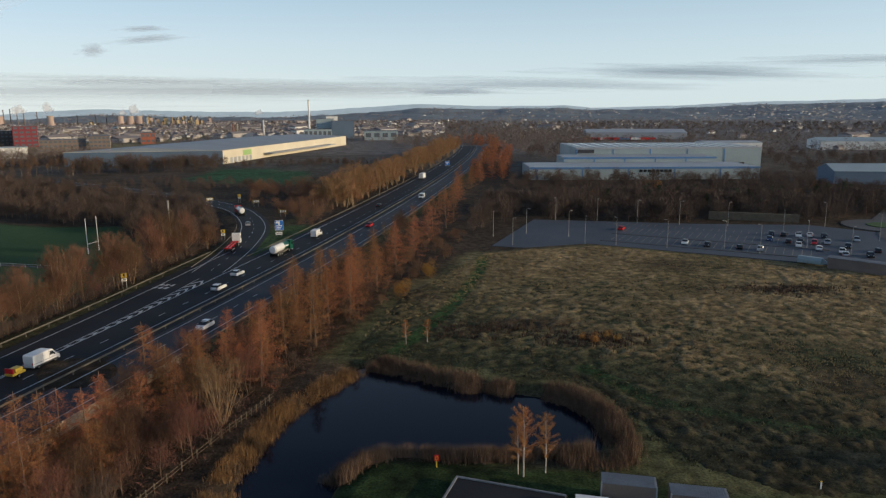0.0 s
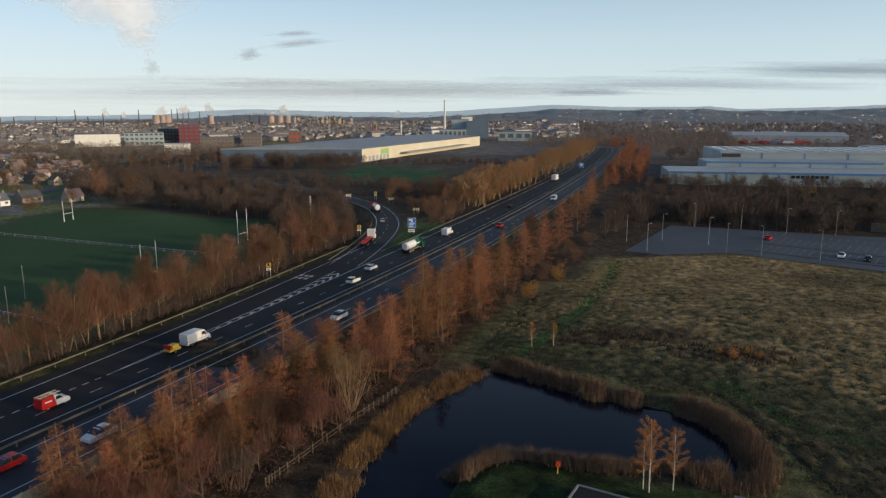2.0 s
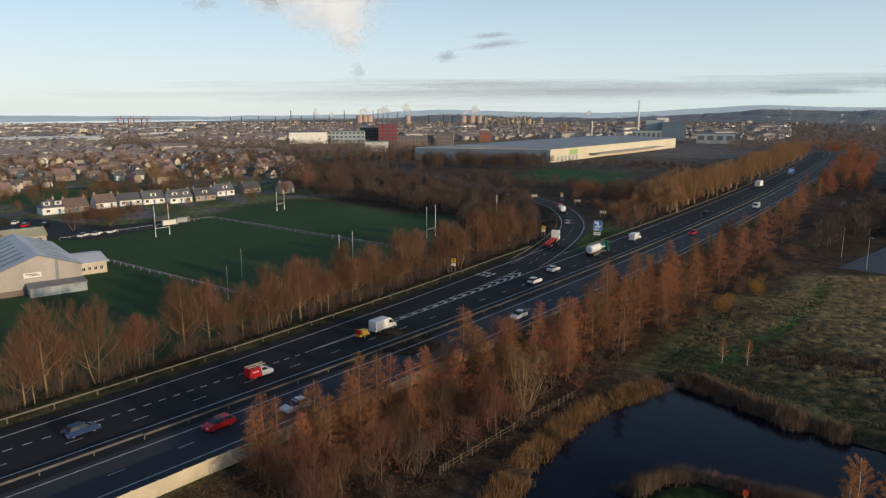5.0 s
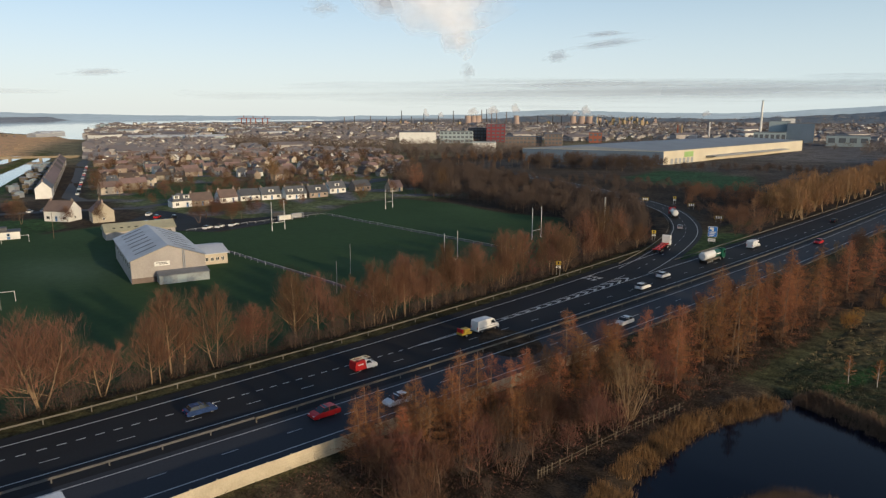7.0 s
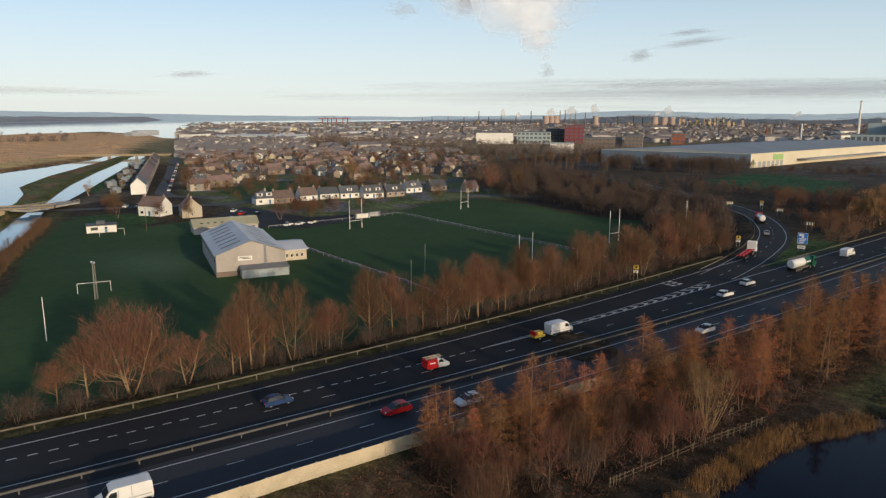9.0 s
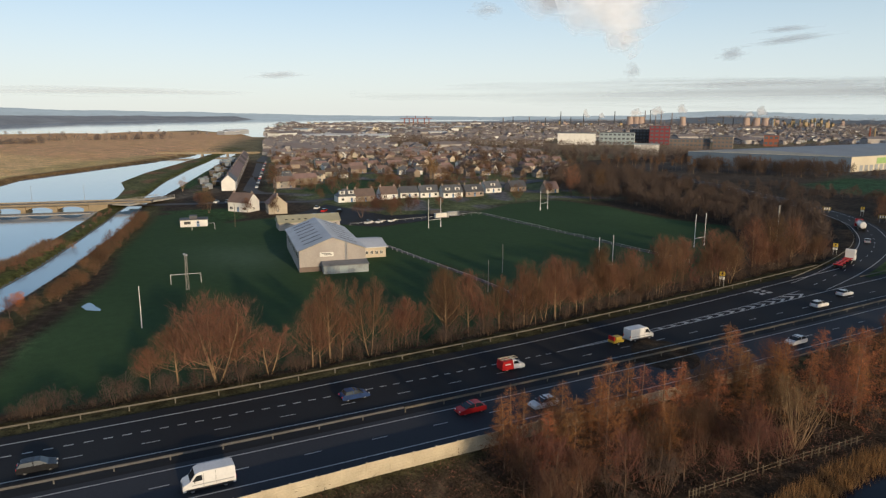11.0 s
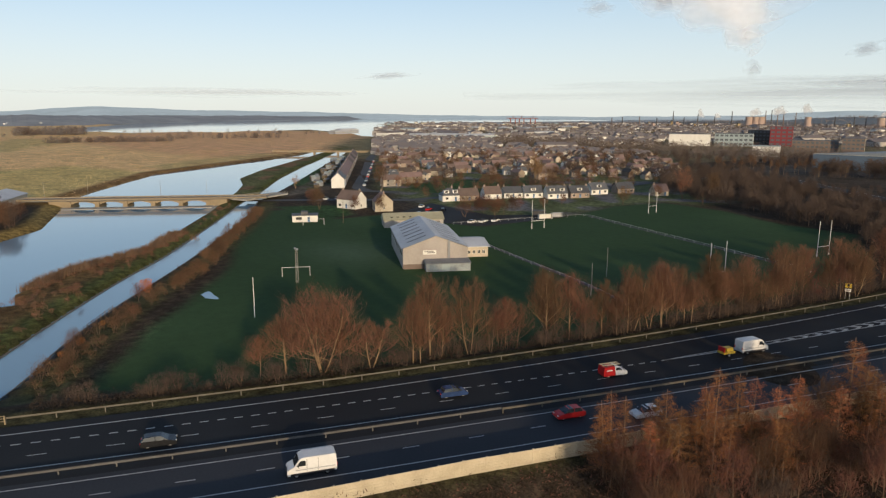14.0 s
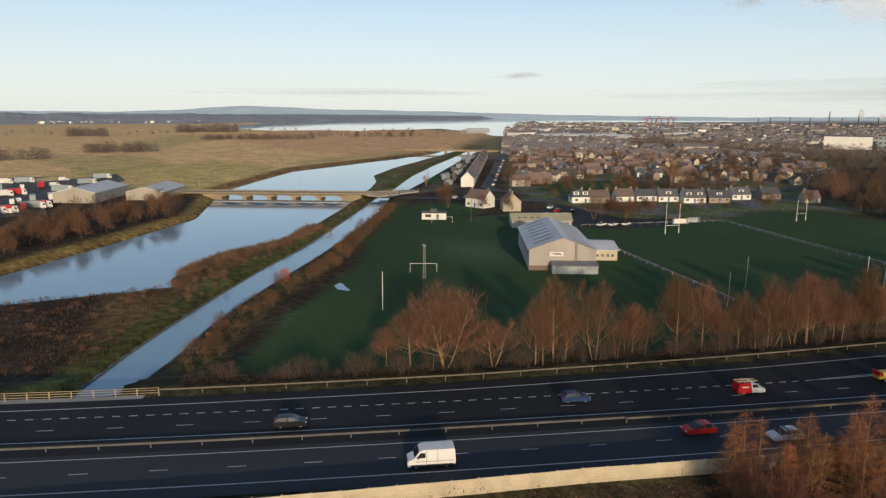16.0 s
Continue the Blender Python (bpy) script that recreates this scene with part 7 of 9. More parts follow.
def on_ramp(t, i):
    a, b = Vector(RAMP[i]), Vector(RAMP[i + 1])
    d = (b - a).normalized()
    p = a + Vector((d.y, -d.x)) * (-2.1)
    t.matrix_world = at(p.x, p.y, 0.04, math.degrees(math.atan2(d.y, d.x)) - 90)


on_ramp(tanker("red_paint", "white tank lorry with a red chassis on the slip road", "car_white", 9.0), 30)
on_ramp(car("car_silver", "silver car on the slip road"), 23)
sl = skeletal_lorry()
on_ramp(sl, 13)


# ---- signs by the road ----
def post_sign(x, y, z, w, h, base, m, label, rz, border=None, bars=(), posts=2, cat="road sign", group=""):
    t = thing("road_sign", label, cat, at(x, y, z, rz), group)
    for s in ((-1, 1) if posts == 2 else (0,)):
        part("post", MB().box(s * w * 0.3 - 0.06, s * w * 0.3 + 0.06, 0.04, 0.16, -0.4, base + h), M["lamp_grey"], t)
    board = part("board", MB().box(-w / 2, w / 2, -0.03, 0.03, base, base + h), M[border or m], t)
    part("face", MB().box(-w / 2 + 0.08, w / 2 - 0.08, -0.045, -0.032, base + 0.08, base + h - 0.08), M[m], board)
    for x0, x1, z0, z1, mm in bars:
        part("writing", MB().box(x0 * w / 2, x1 * w / 2, -0.06, -0.047, base + z0 * h, base + z1 * h), M[mm], board)
    return t


W_ = "white_paint"
post_sign(-55.5, 231, 0, 2.8, 3.4, 1.9, "sign_blue", "tall blue motorway direction sign with white arrows", 12, W_, ((-0.7, 0.1, 0.72, 0.9, W_), (-0.2, 0.2, 0.55, 0.9, W_), (-0.7, 0.7, 0.42, 0.5, W_), (-0.6, 0.5, 0.26, 0.34, W_), (-0.7, 0.3, 0.1, 0.18, W_)))
post_sign(-55.3, 229.5, 0, 2.4, 1.1, 0.6, W_, "white distance plate below a blue sign", 12, "sign_black", ((-0.7, 0.7, 0.4, 0.6, "sign_black"),))
post_sign(3, 500, 0, 3.6, 3.0, 2.0, "sign_blue", "blue motorway sign far along the road", 5, W_, ((-0.6, 0.6, 0.6, 0.75, W_), (-0.5, 0.3, 0.3, 0.45, W_)))
for x, y, rz in ((-77.3, 163, 25), (-72.5, 224.5, 15), (-95, 321, 25)):
    post_sign(x, y, -0.3, 1.5, 1.2, 2.5, "sign_yellow", "yellow temporary road sign on posts", rz, "sign_black", ((-0.3, 0.3, 0.3, 0.8, "sign_black"),), 2, "road sign", "yellow signs")
    post_sign(x + 0.05, y - 0.15, -0.3, 1.4, 0.85, 1.6, W_, "white plate below a yellow sign", rz, "sign_black", ((-0.6, 0.6, 0.55, 0.7, "sign_black"), (-0.5, 0.4, 0.25, 0.4, "sign_black")), 2, "road sign", "yellow signs")
for x, y, rz in ((-107, 316, 30), (-83.5, 307, 20), (-64.5, 276, 10)):
    post_sign(x, y, 0, 3.0, 1.25, 1.2, "sign_black", "black and white chevron board on a bend", rz, "sign_yellow", ((-0.7, -0.35, 0.15, 0.85, W_), (-0.1, 0.2, 0.15, 0.85, W_), (0.45, 0.75, 0.15, 0.85, W_)), 2, "road sign", "chevron boards")
t = pole(-82.5, 206, 17, "lamp_grey", "tall slim mobile phone mast among trees", 0.22)
part("antenna", MB().tube((0.1, 0, 15), (0.1, 0, 17.4), 0.26, 0.26, 8), M["lamp_grey"], t)


# ---- car park ----
def far_car(paint, label):
    t = thing("car", label, "car", None, "parked cars")
    part("body", MB().extrude_x([(-2.15, 0.2), (-2.15, 0.9), (1.0, 0.95), (2.1, 0.7), (2.15, 0.25)][::-1], -0.88, 0.88), M[paint], t)
    part("cabin", MB().extrude_x([(-1.8, 0.9), (-1.4, 1.44), (0.3, 1.44), (1.1, 0.92)][::-1], -0.76, 0.76), M["dark_glass"], t)
    part("wheel", MB().tube((-0.9, 1.35, 0.32), (0.9, 1.35, 0.32), 0.32, 0.32, 8), M["rubber"], t)
    part("wheel", MB().tube((-0.9, -1.32, 0.32), (0.9, -1.32, 0.32), 0.32, 0.32, 8), M["rubber"], t)
    return t


def car_park():
    mb = MB()
    mb.prism([(15.6, 221), (36.2, 275), (99.5, 262), (137.5, 259), (156, 240), (175, 215), (150, 192), (125, 184), (109.5, 191), (47.5, 224), (26, 217.6)], -2.6, -1.75)
    solid("car_park", mb, M["car_park_top"], "worn grey asphalt car park with lamp posts", "car park", kind="structure")
    # bay lines in rows
    proto = MB().add([(-0.08, 0, 0), (0.08, 0, 0), (0.08, 4.8, 0), (-0.08, 4.8, 0)], [(0, 1, 2, 3)]).mesh("bay_line", M["bay_paint"])
    a, b = Vector((47.5, 224)), Vector((109.5, 191))
    u = (b - a).normalized()
    v = Vector((-u.y, u.x))
    for r, (d, n0, n1) in enumerate(((10, 2, 27), (15.2, 2, 27), (27, 1, 28), (32.2, 1, 28), (43, -2, 24))):
        for i in range(n0, n1):
            p = a + u * (i * 2.5) + v * d
            o = tagged(new("bay_line", proto), "faded parking bay line on asphalt", "road marking", "parking bay lines", "structure")
            o.matrix_world = at(p.x, p.y, -1.74, math.degrees(math.atan2(u.y, u.x)))
    mb = MB()
    for d in (7.0, 22.0):
        p, q = a + u * 2 + v * d, a + u * 70 + v * d
        mb.prism([tuple(p), tuple(q), tuple(q + v * 1.2), tuple(p + v * 1.2)], -1.9, -1.62)
    solid("kerb_island", mb, M["asphalt_grey"], "low kerbed strip between parking rows", "kerb", kind="structure")
    first = None
    spots = [(17.3, 237.7), (22.5, 222), (29.4, 242.9), (43.4, 237), (46.5, 224), (56.1, 221.5), (71.1, 216.6), (88.5, 214.4), (44.6, 273), (60.5, 270), (74.7, 264.5), (89.7, 260.6), (106.7, 257), (116.9, 235.2), (141.5, 254), (144.7, 226.3), (96.5, 207.3), (114.6, 214.6), (121.5, 202.6)]
    for i, (x, y) in enumerate(spots):
        m = at(x, y, -1.6, 40 * i)
        if first is None:
            first = lamp_post(8.8, "slim grey car park lamp post", "car park lamps")
            first.matrix_world = m
        else:
            copy_thing(first, m)
    protos = {}
    R2 = random.Random(5)
    cars = [(65.1, 250.2, "red_paint"), (79, 222.9, "car_white"), (84.8, 218.8, "car_black"), (93.5, 214.8, "car_black"), (98.5, 211.6, "car_silver"), (109.1, 228.1, "car_blue"), (117.8, 236.2, "car_black"), (114.2, 238, "car_black"), (122.2, 235.1, "car_white"), (126.1, 235, "car_white"), (129.6, 232.4, "car_black"), (117.4, 224, "car_black"), (113.2, 223.5, "car_black"), (120.6, 221.6, "red_paint"), (125, 221.8, "car_silver"), (117, 211.9, "car_white"), (128.1, 215.3, "car_black"), (121.6, 207.2, "car_white"), (120, 202.6, "car_silver"), (126.7, 201.5, "car_black"), (113.5, 217.6, "car_white"), (133, 208, "car_black"), (137, 226, "car_silver")]
    words = {"red_paint": "red", "car_white": "white", "car_black": "black", "car_blue": "dark blue", "car_silver": "silver"}
    ang = math.degrees(math.atan2(u.y, u.x))
    for i, (x, y, c) in enumerate(cars):
        m = at(x, y, -1.75, ang + (180 if i % 3 else 0) + R2.uniform(-4, 4))
        if c not in protos:
            protos[c] = car(c, f"parked {words[c]} car in the car park")
            protos[c]["group"] = "parked cars"
            protos[c].matrix_world = m
        else:
            copy_thing(protos[c], m)
    far = {c: far_car(c, f"parked {words[c]} car by the houses") for c in words}
    seen = set()

    def set_far(c, m):
        if c in seen:
            copy_thing(far[c], m)
        else:
            far[c].matrix_world = m
            seen.add(c)
    for i, (x, y, c) in enumerate([(-222, 161.2, "car_white"), (-220.6, 165.6, "car_white"), (-219.8, 171.2, "car_white"), (-250.1, 158.2, "car_black"), (-248.7, 161.6, "car_black"), (-252, 155, "car_silver"), (-262, 166, "red_paint"), (-271.7, 168.3, "car_white"), (-256, 170, "car_black"), (-320, 148, "car_silver"), (-322, 143, "car_white")]):
        set_far(c, at(x, y, -1.88, 20 + i * 3))
    for k in range(16):
        x, y = Vector((-372, 186)).lerp(Vector((-560, 292)), k / 16)
        set_far(["car_white", "car_black", "car_silver", "car_blue", "red_paint"][k % 5], at(x + 1.2, y + 3.6, -1.88, 60))
    t = thing("long_container", "long grey low shed at the car park edge", "shed", at(113, 183.8, -2, -44))
    part("wall", MB().box(-7.5, 7.5, -1.6, 1.6, -0.3, 3.2), M["brick_brown"], t)
    part("roof", MB().extrude_x([(-1.8, 3.2), (0, 3.5), (1.8, 3.2), (1.8, 3.05), (-1.8, 3.05)], -7.7, 7.7), M["roof_dull"], t)
    t = thing("boat_trailer", "pale covered boat on a road trailer", "trailer", at(104.5, 192.4, -2, -44))
    part("hull", MB().extrude_x([(-1.2, 0.6), (-0.5, 0.3), (0.5, 0.3), (1.2, 0.6), (1.25, 1.5), (0.6, 2.3), (-0.6, 2.3), (-1.25, 1.5)][::-1], -3.5, 2.8), M["sheet_pale"], t)
    part("bow", MB().add([(2.8, -1.2, 0.6), (2.8, 1.2, 0.6), (2.8, 0.6, 2.3), (2.8, -0.6, 2.3), (4.4, 0, 0.9)], [(0, 1, 4), (1, 2, 4), (2, 3, 4), (3, 0, 4)]), M["sheet_pale"], t)
    wheels(t, (-1.0, 1.0), (0.0,), 0.32)
    mb = MB()
    p, q = Vector((106.3, 275)), Vector((137, 264))
    mb.prism([tuple(p), tuple(q), tuple(q + Vector((0.3, 1))), tuple(p + Vector((0.3, 1)))], -2.3, 1.2)
    solid("retaining_wall", mb, M["timber_grey"], "long low weathered boarded wall", "wall", kind="structure")
    mb = MB()
    mb.prism([(165 + 15 * math.cos(k * 0.35), 255 + 15 * math.sin(k * 0.35)) for k in range(18)], -2.4, -1.5)
    strip(mb, spline([(150, 225), (158, 240), (175, 246), (200, 240)], 6), -4, 4, -1.52)
    strip(mb, spline([(172, 268), (196, 300), (215, 345), (240, 380)], 6), -4, 4, -1.6)
    solid("roundabout", mb, M["asphalt_grey"], "small asphalt roundabout at the car park entrance", "road", kind="structure")
    mb = MB()
    mb.prism([(165 + 6.5 * math.cos(k * 0.35), 255 + 6.5 * math.sin(k * 0.35)) for k in range(18)], -1.6, -1.3)
    solid("roundabout_island", mb, M["lawn"], "round grassed island of a roundabout", "grass", kind="structure")


car_park()


# ---- beside the pond ----
def pondside():
    for x, y, rz in ((20.9, 72.0, -12), (28.0, 69.6, -12)):
        t = thing("shipping_container", "grey ribbed steel container near the pond", "container", at(x, y, gz(x, y), rz), "containers")
        part("body", MB().box(-3.03, 3.03, -1.2, 1.2, 0.1, 2.5), M["brick_brown"], t)
        mb = MB().box(-3.05, 3.05, -1.22, 1.22, 2.5, 2.56)
        r = part("roof", mb, M["roof_dull"], t)
        for i in range(20):
            part("rib", MB().box(-2.95 + i * 0.3, -2.83 + i * 0.3, -1.2, 1.2, 2.56, 2.6), M["roof_dull"], r)
        part("corner_post", MB().box(-3.08, -2.92, -1.26, -1.1, 0, 2.6), M["sheet_grey"], t)
        part("corner_post", MB().box(2.92, 3.08, -1.26, -1.1, 0, 2.6), M["sheet_grey"], t)
    t = thing("flat_roof_block", "low dark flat-roofed building at the lawn edge", "building", at(5.5, 68.5, -2.3, -19))
    part("wall", MB().box(-6, 6.5, -6, 5.5, 0, 0.9), M["brick_brown"], t)
    r = part("roof", MB().box(-6.2, 6.7, -6.2, 5.7, 0.9, 1.05), M["asphalt_far"], t)
    part("kerb", MB().box(-6.3, 6.8, 5.6, 5.85, 0.85, 1.2).box(-6.35, -6.1, -6.2, 5.6, 0.85, 1.2), M["roof_dull"], r)
    t = thing("white_vehicle", "white van parked beside a container", "van", at(15.8, 69.3, gz(15.8, 69.3), -12))
    part("body", MB().extrude_x([(-0.9, 0.4), (-0.9, 1.7), (-0.6, 1.9), (0.6, 1.9), (0.9, 1.7), (0.9, 0.4)][::-1], -1.4, 2.2), M["car_white"], t)
    part("windscreen", MB().box(2.2, 2.26, -0.7, 0.7, 1.1, 1.7), M["dark_glass"], t)
    t = thing("lifebuoy_stand", "red lifebuoy on a yellow post by the pond", "lifebuoy", at(-1.0, 79.6, gz(-1, 79.6), 8))
    part("post", MB().box(-0.08, 0.08, -0.04, 0.1, -0.3, 1.3), M["sign_yellow"], t)
    part("board", MB().box(-0.33, 0.33, -0.06, 0.04, 0.9, 1.65), M["red_paint"], t)
    mb = MB()
    for k in range(14):
        a, b = 2 * math.pi * k / 14, 2 * math.pi * (k + 1) / 14
        mb.tube((0.21 * math.cos(a), -0.1, 1.28 + 0.21 * math.sin(a)), (0.21 * math.cos(b), -0.1, 1.28 + 0.21 * math.sin(b)), 0.055, 0.055, 5, False)
    part("ring", mb, M["orange_paint"], t)
    t = thing("marker_post", "short pale marker post in the meadow", "post", at(44, 74, gz(44, 74)))
    part("post", MB().box(-0.07, 0.07, -0.05, 0.05, -0.2, 1.1), M["white_paint"], t)
    part("cap", MB().box(-0.1, 0.1, -0.07, 0.07, 1.1, 1.2), M["sign_yellow"], t)
    # post and rail fence between the trees and the pond
    t = thing("timber_fence", "weathered post and rail fence below the trees", "fence")
    ln = [(-35, 70), (-34, 74), (-30.5, 88), (-28.3, 95), (-26.5, 101)]
    pts = spline(ln, 5)
    pm = MB().box(-0.06, 0.06, -0.06, 0.06, -0.4, 1.25).mesh("post", M["timber_grey"])
    for a, b in zip(pts, pts[1:]):
        za, zb = gz(*a), gz(*b)
        o = new("post", pm)
        o.parent = t
        o.location = (*a, za)
        for h in (0.5, 1.0):
            part("rail", MB().tube((*a, za + h), (*b, zb + h), 0.04, 0.04, 4), M["timber_grey"], t)


pondside()


# ---- reeds, tussocks, undergrowth ----
def blades(name, label, cat, m, spots, hmin, hmax, w, per, spread, seed):
    rng = random.Random(seed)
    mb = MB()
    for x, y in spots:
        reedy = name.startswith("reed")
        z = gz(x, y) if not reedy else max(gz(x, y), -3.3)
        grow_ = 1.0
        if reedy:
            k = noise.noise((x * 0.22, y * 0.22, seed)) + 0.5 * noise.noise((x * 0.7, y * 0.7, seed))
            if k < -0.28:
                continue
            grow_ = 0.6 + 0.55 * min(1.0, k + 0.5)
        for _ in range(per):
            px, py = x + rng.gauss(0, spread), y + rng.gauss(0, spread)
            h = rng.uniform(hmin, hmax) * grow_
            a = rng.uniform(0, 3.14)
            dx, dy = math.cos(a) * w, math.sin(a) * w
            mb.tri((px - dx, py - dy, z - 0.1), (px + dx, py + dy, z - 0.1), (px + rng.gauss(0, 0.18) * h, py + rng.gauss(0, 0.18) * h, z + h))
    solid(name, mb, m, label, cat, kind="stuff")


def along(line, n, width, rng):
    pts = spline(line, 10)
    seg = [0.0]
    for a, b in zip(pts, pts[1:]):
        seg.append(seg[-1] + math.hypot(b[0] - a[0], b[1] - a[1]))
    out = []
    for _ in range(n):
        s = rng.uniform(0, seg[-1])
        i = int(np.searchsorted(seg, s)) - 1
        i = max(i, 0)
        i = min(i, len(pts) - 2)
        a, b = Vector(pts[i]), Vector(pts[i + 1])
        p = a.lerp(b, (s - seg[i]) / max(1e-6, seg[i + 1] - seg[i]))
        d = (b - a).normalized()
        q = p + Vector((d.y, -d.x)) * rng.uniform(-width, width)
        out.append((q.x, q.y))
    return out


R4 = random.Random(44)
blades("reed_bed", "golden reeds along the bank of a dark pond", "reeds", M["reed_gold"], along([(-26.0, 62), (-26.6, 76), (-25.6, 88), (-23.6, 97), (-18.8, 107.2), (-15, 114)], 760, 1.6, R4), 0.7, 1.7, 0.03, 16, 0.4, 1)
blades("reed_bed", "pale brown reeds at the pond margin", "reeds", M["reed"], along([(-13, 116.5), (-7.5, 113.5), (1, 107.8), (8, 105.6), (11, 105)], 620, 1.5, R4), 1.2, 2.2, 0.036, 18, 0.4, 2)
blades("reed_bed", "dense brown reeds along the pond's far end", "reeds", M["reed"], along([(16, 103.5), (20.5, 101), (23, 95), (24, 88), (23, 82.5), (20, 80.5), (15, 81.5)], 800, 1.8, R4), 1.0, 2.0, 0.034, 18, 0.5, 3)
blades("reed_bed", "pale brown reeds edging the lawn and pond", "reeds", M["reed"], along([(-13.5, 77), (-11, 81), (-6.5, 84), (1, 82.6), (8, 82.6), (14, 83.2), (19, 83)], 1000, 1.7, R4), 1.2, 2.3, 0.034, 18, 0.4, 4)
blades("reed_bed", "brown reeds on the spit beside the river", "reeds", M["reed"], along([(-199, 6), (-218, 21), (-238, 43), (-262, 57)], 700, 3.4, R4), 1.4, 2.8, 0.07, 14, 0.5, 5)
blades("reed_bed", "brown sedge on the wet ground by the canal", "reeds", M["sedge"], [(x, y) for x, y in [(R4.uniform(-190, -120), R4.uniform(-60, 20)) for _ in range(1600)] if inside([(-188, -40), (-188, 2), (-150, 0), (-125, -14), (-150, -60)], x, y)], 0.3, 0.8, 0.09, 8, 0.8, 6)


def marsh_grass():
    rng = random.Random(55)
    poly = [(-400, 30), (-444, 52), (-540, 102), (-650, 222), (-760, 330), (-1000, 480), (-1280, 650), (-1700, 420), (-1800, -100), (-900, -350), (-480, -110)]
    mb = MB()
    for _ in range(46000):
        az, d = rng.uniform(60, 103), 380 * (1850 / 380) ** rng.random()
        x, y = bearing(az, d)
        if not inside(poly, x, y) or wob(x, y, 60) < rng.uniform(-1.2, 0.3):
            continue
        w, h = d / 2800, rng.uniform(0.3, 0.65)
        a = rng.uniform(0, 3.14)
        dx, dy = math.cos(a) * w, math.sin(a) * w
        mb.tri((x - dx, y - dy, -2.1), (x + dx, y + dy, -2.1), (x + rng.gauss(0, 0.4), y + rng.gauss(0, 0.4), -2 + h))
    solid("marsh_grass", mb, M["marsh_straw"], "wide golden sheet of dry marsh grass", "grass", kind="stuff")


marsh_grass()


def meadow_relief():
    """Tussocky rough grass: one sheet heaped into small mounds, straw on top and green between."""
    st = 0.55
    xs, ys = np.arange(-24, 150, st), np.arange(68, 224, st)
    X, Y = np.meshgrid(xs, ys)
    poly = [(-19, 119), (-10, 162), (11, 210), (24, 215), (50, 221.5), (108, 189), (150, 170), (150, 68), (40, 72), (30, 80), (27, 92), (22, 107), (4, 112)]
    dp = dist_poly(X, Y, poly)
    path = np.minimum(dist_line(X, Y, [(-9, 122), (-3, 136), (2, 152), (10, 186), (12, 205)]), dist_line(X, Y, [(24, 112), (32, 98), (48, 90), (75, 84), (100, 100), (112, 130), (113, 160)]))
    rng = np.random.default_rng(12)
    cell = 1.15
    tab = rng.random((3, 180, 180))
    H = np.zeros(X.shape)
    T = np.zeros(X.shape)
    ci, cj = np.floor((X + 40) / cell).astype(int), np.floor((Y - 40) / cell).astype(int)
    for di in (-1, 0, 1):
        for dj in (-1, 0, 1):
            a, b = ci + di, cj + dj
            px, py = (a + tab[0, a, b]) * cell - 40, (b + tab[1, a, b]) * cell + 40
            k = tab[2, a, b]
            rr = 0.45 + 0.6 * k
            hh = (0.08 + 0.30 * k * k) * np.clip(1 - ((X - px) ** 2 + (Y - py) ** 2) / rr ** 2, 0, 1)
            T = np.where(hh > H, k, T)
            H = np.maximum(H, hh)
    big = wob(X, Y, 14) + 0.6 * wob(X + 31, Y, 6)
    H *= np.clip(0.75 + 0.5 * big, 0.25, 1.4) * smooth(0.6, 2.4, path)
    Z = np.array([gz(float(x), float(y)) for x, y in zip(X.ravel(), Y.ravel())]).reshape(X.shape)
    Z = Z + 0.03 + H + 0.03 * rng.standard_normal(X.shape) - 0.5 * smooth(-2.0, 0.5, dp)
    keep = dp < 0.6
    idx = -np.ones(X.shape, int)
    idx[keep] = np.arange(keep.sum())
    q = np.stack([idx[:-1, :-1], idx[:-1, 1:], idx[1:, 1:], idx[1:, :-1]], -1).reshape(-1, 4)
    q = q[(q >= 0).all(1)]
    me = bpy.data.meshes.new("meadow")
    me.from_pydata(np.stack([X[keep], Y[keep], Z[keep]], -1).tolist(), [], q.tolist())
    x, y = X[keep], Y[keep]
    # straw varies by tussock; its brighter back and right put sunlight into colour
    dry = np.clip(0.22 + 0.5 * big[keep] + 0.9 * (T[keep] - 0.45) + 0.5 * smooth(120, 200, y + 0.6 * x), 0, 1)[:, None]
    dry = dry * (0.45 + 0.55 * smooth(-5, 45, x + (y - 150) * 0.35))[:, None]
    col = np.array((0.036, 0.044, 0.021)) * (1 - dry) + np.array((0.225, 0.160, 0.080)) * dry
    dead = np.clip(smooth(0.55, 0.95, wob(x + 40, y, 17)) * 0.7 + 0.85 * (1 - smooth(0.5, 1.1, np.hypot((x - 17) / 9, (y - 137) / 5))) + 0.8 * (1 - smooth(0.5, 1.1, np.hypot((x - 85) / 10, (y - 163) / 4))) + 0.7 * (1 - smooth(0.4, 1.1, np.hypot((x - 66) / 9, (y - 106) / 9))), 0, 1)[:, None]
    col = col * (1 - dead) + np.array((0.070, 0.050, 0.030)) * dead
    lane = (1 - smooth(0.8, 2.4, path[keep]))[:, None]
    col = col * (1 - lane) + np.array((0.036, 0.075, 0.024)) * lane
    # near side of the meadow darkened in colour for its shade
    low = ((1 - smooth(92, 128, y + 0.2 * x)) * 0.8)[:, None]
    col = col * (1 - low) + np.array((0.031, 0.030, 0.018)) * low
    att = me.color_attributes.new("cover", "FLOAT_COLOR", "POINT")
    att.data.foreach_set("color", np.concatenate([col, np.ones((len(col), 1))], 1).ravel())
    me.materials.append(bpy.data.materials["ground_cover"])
    for p in me.polygons:
        p.use_smooth = True
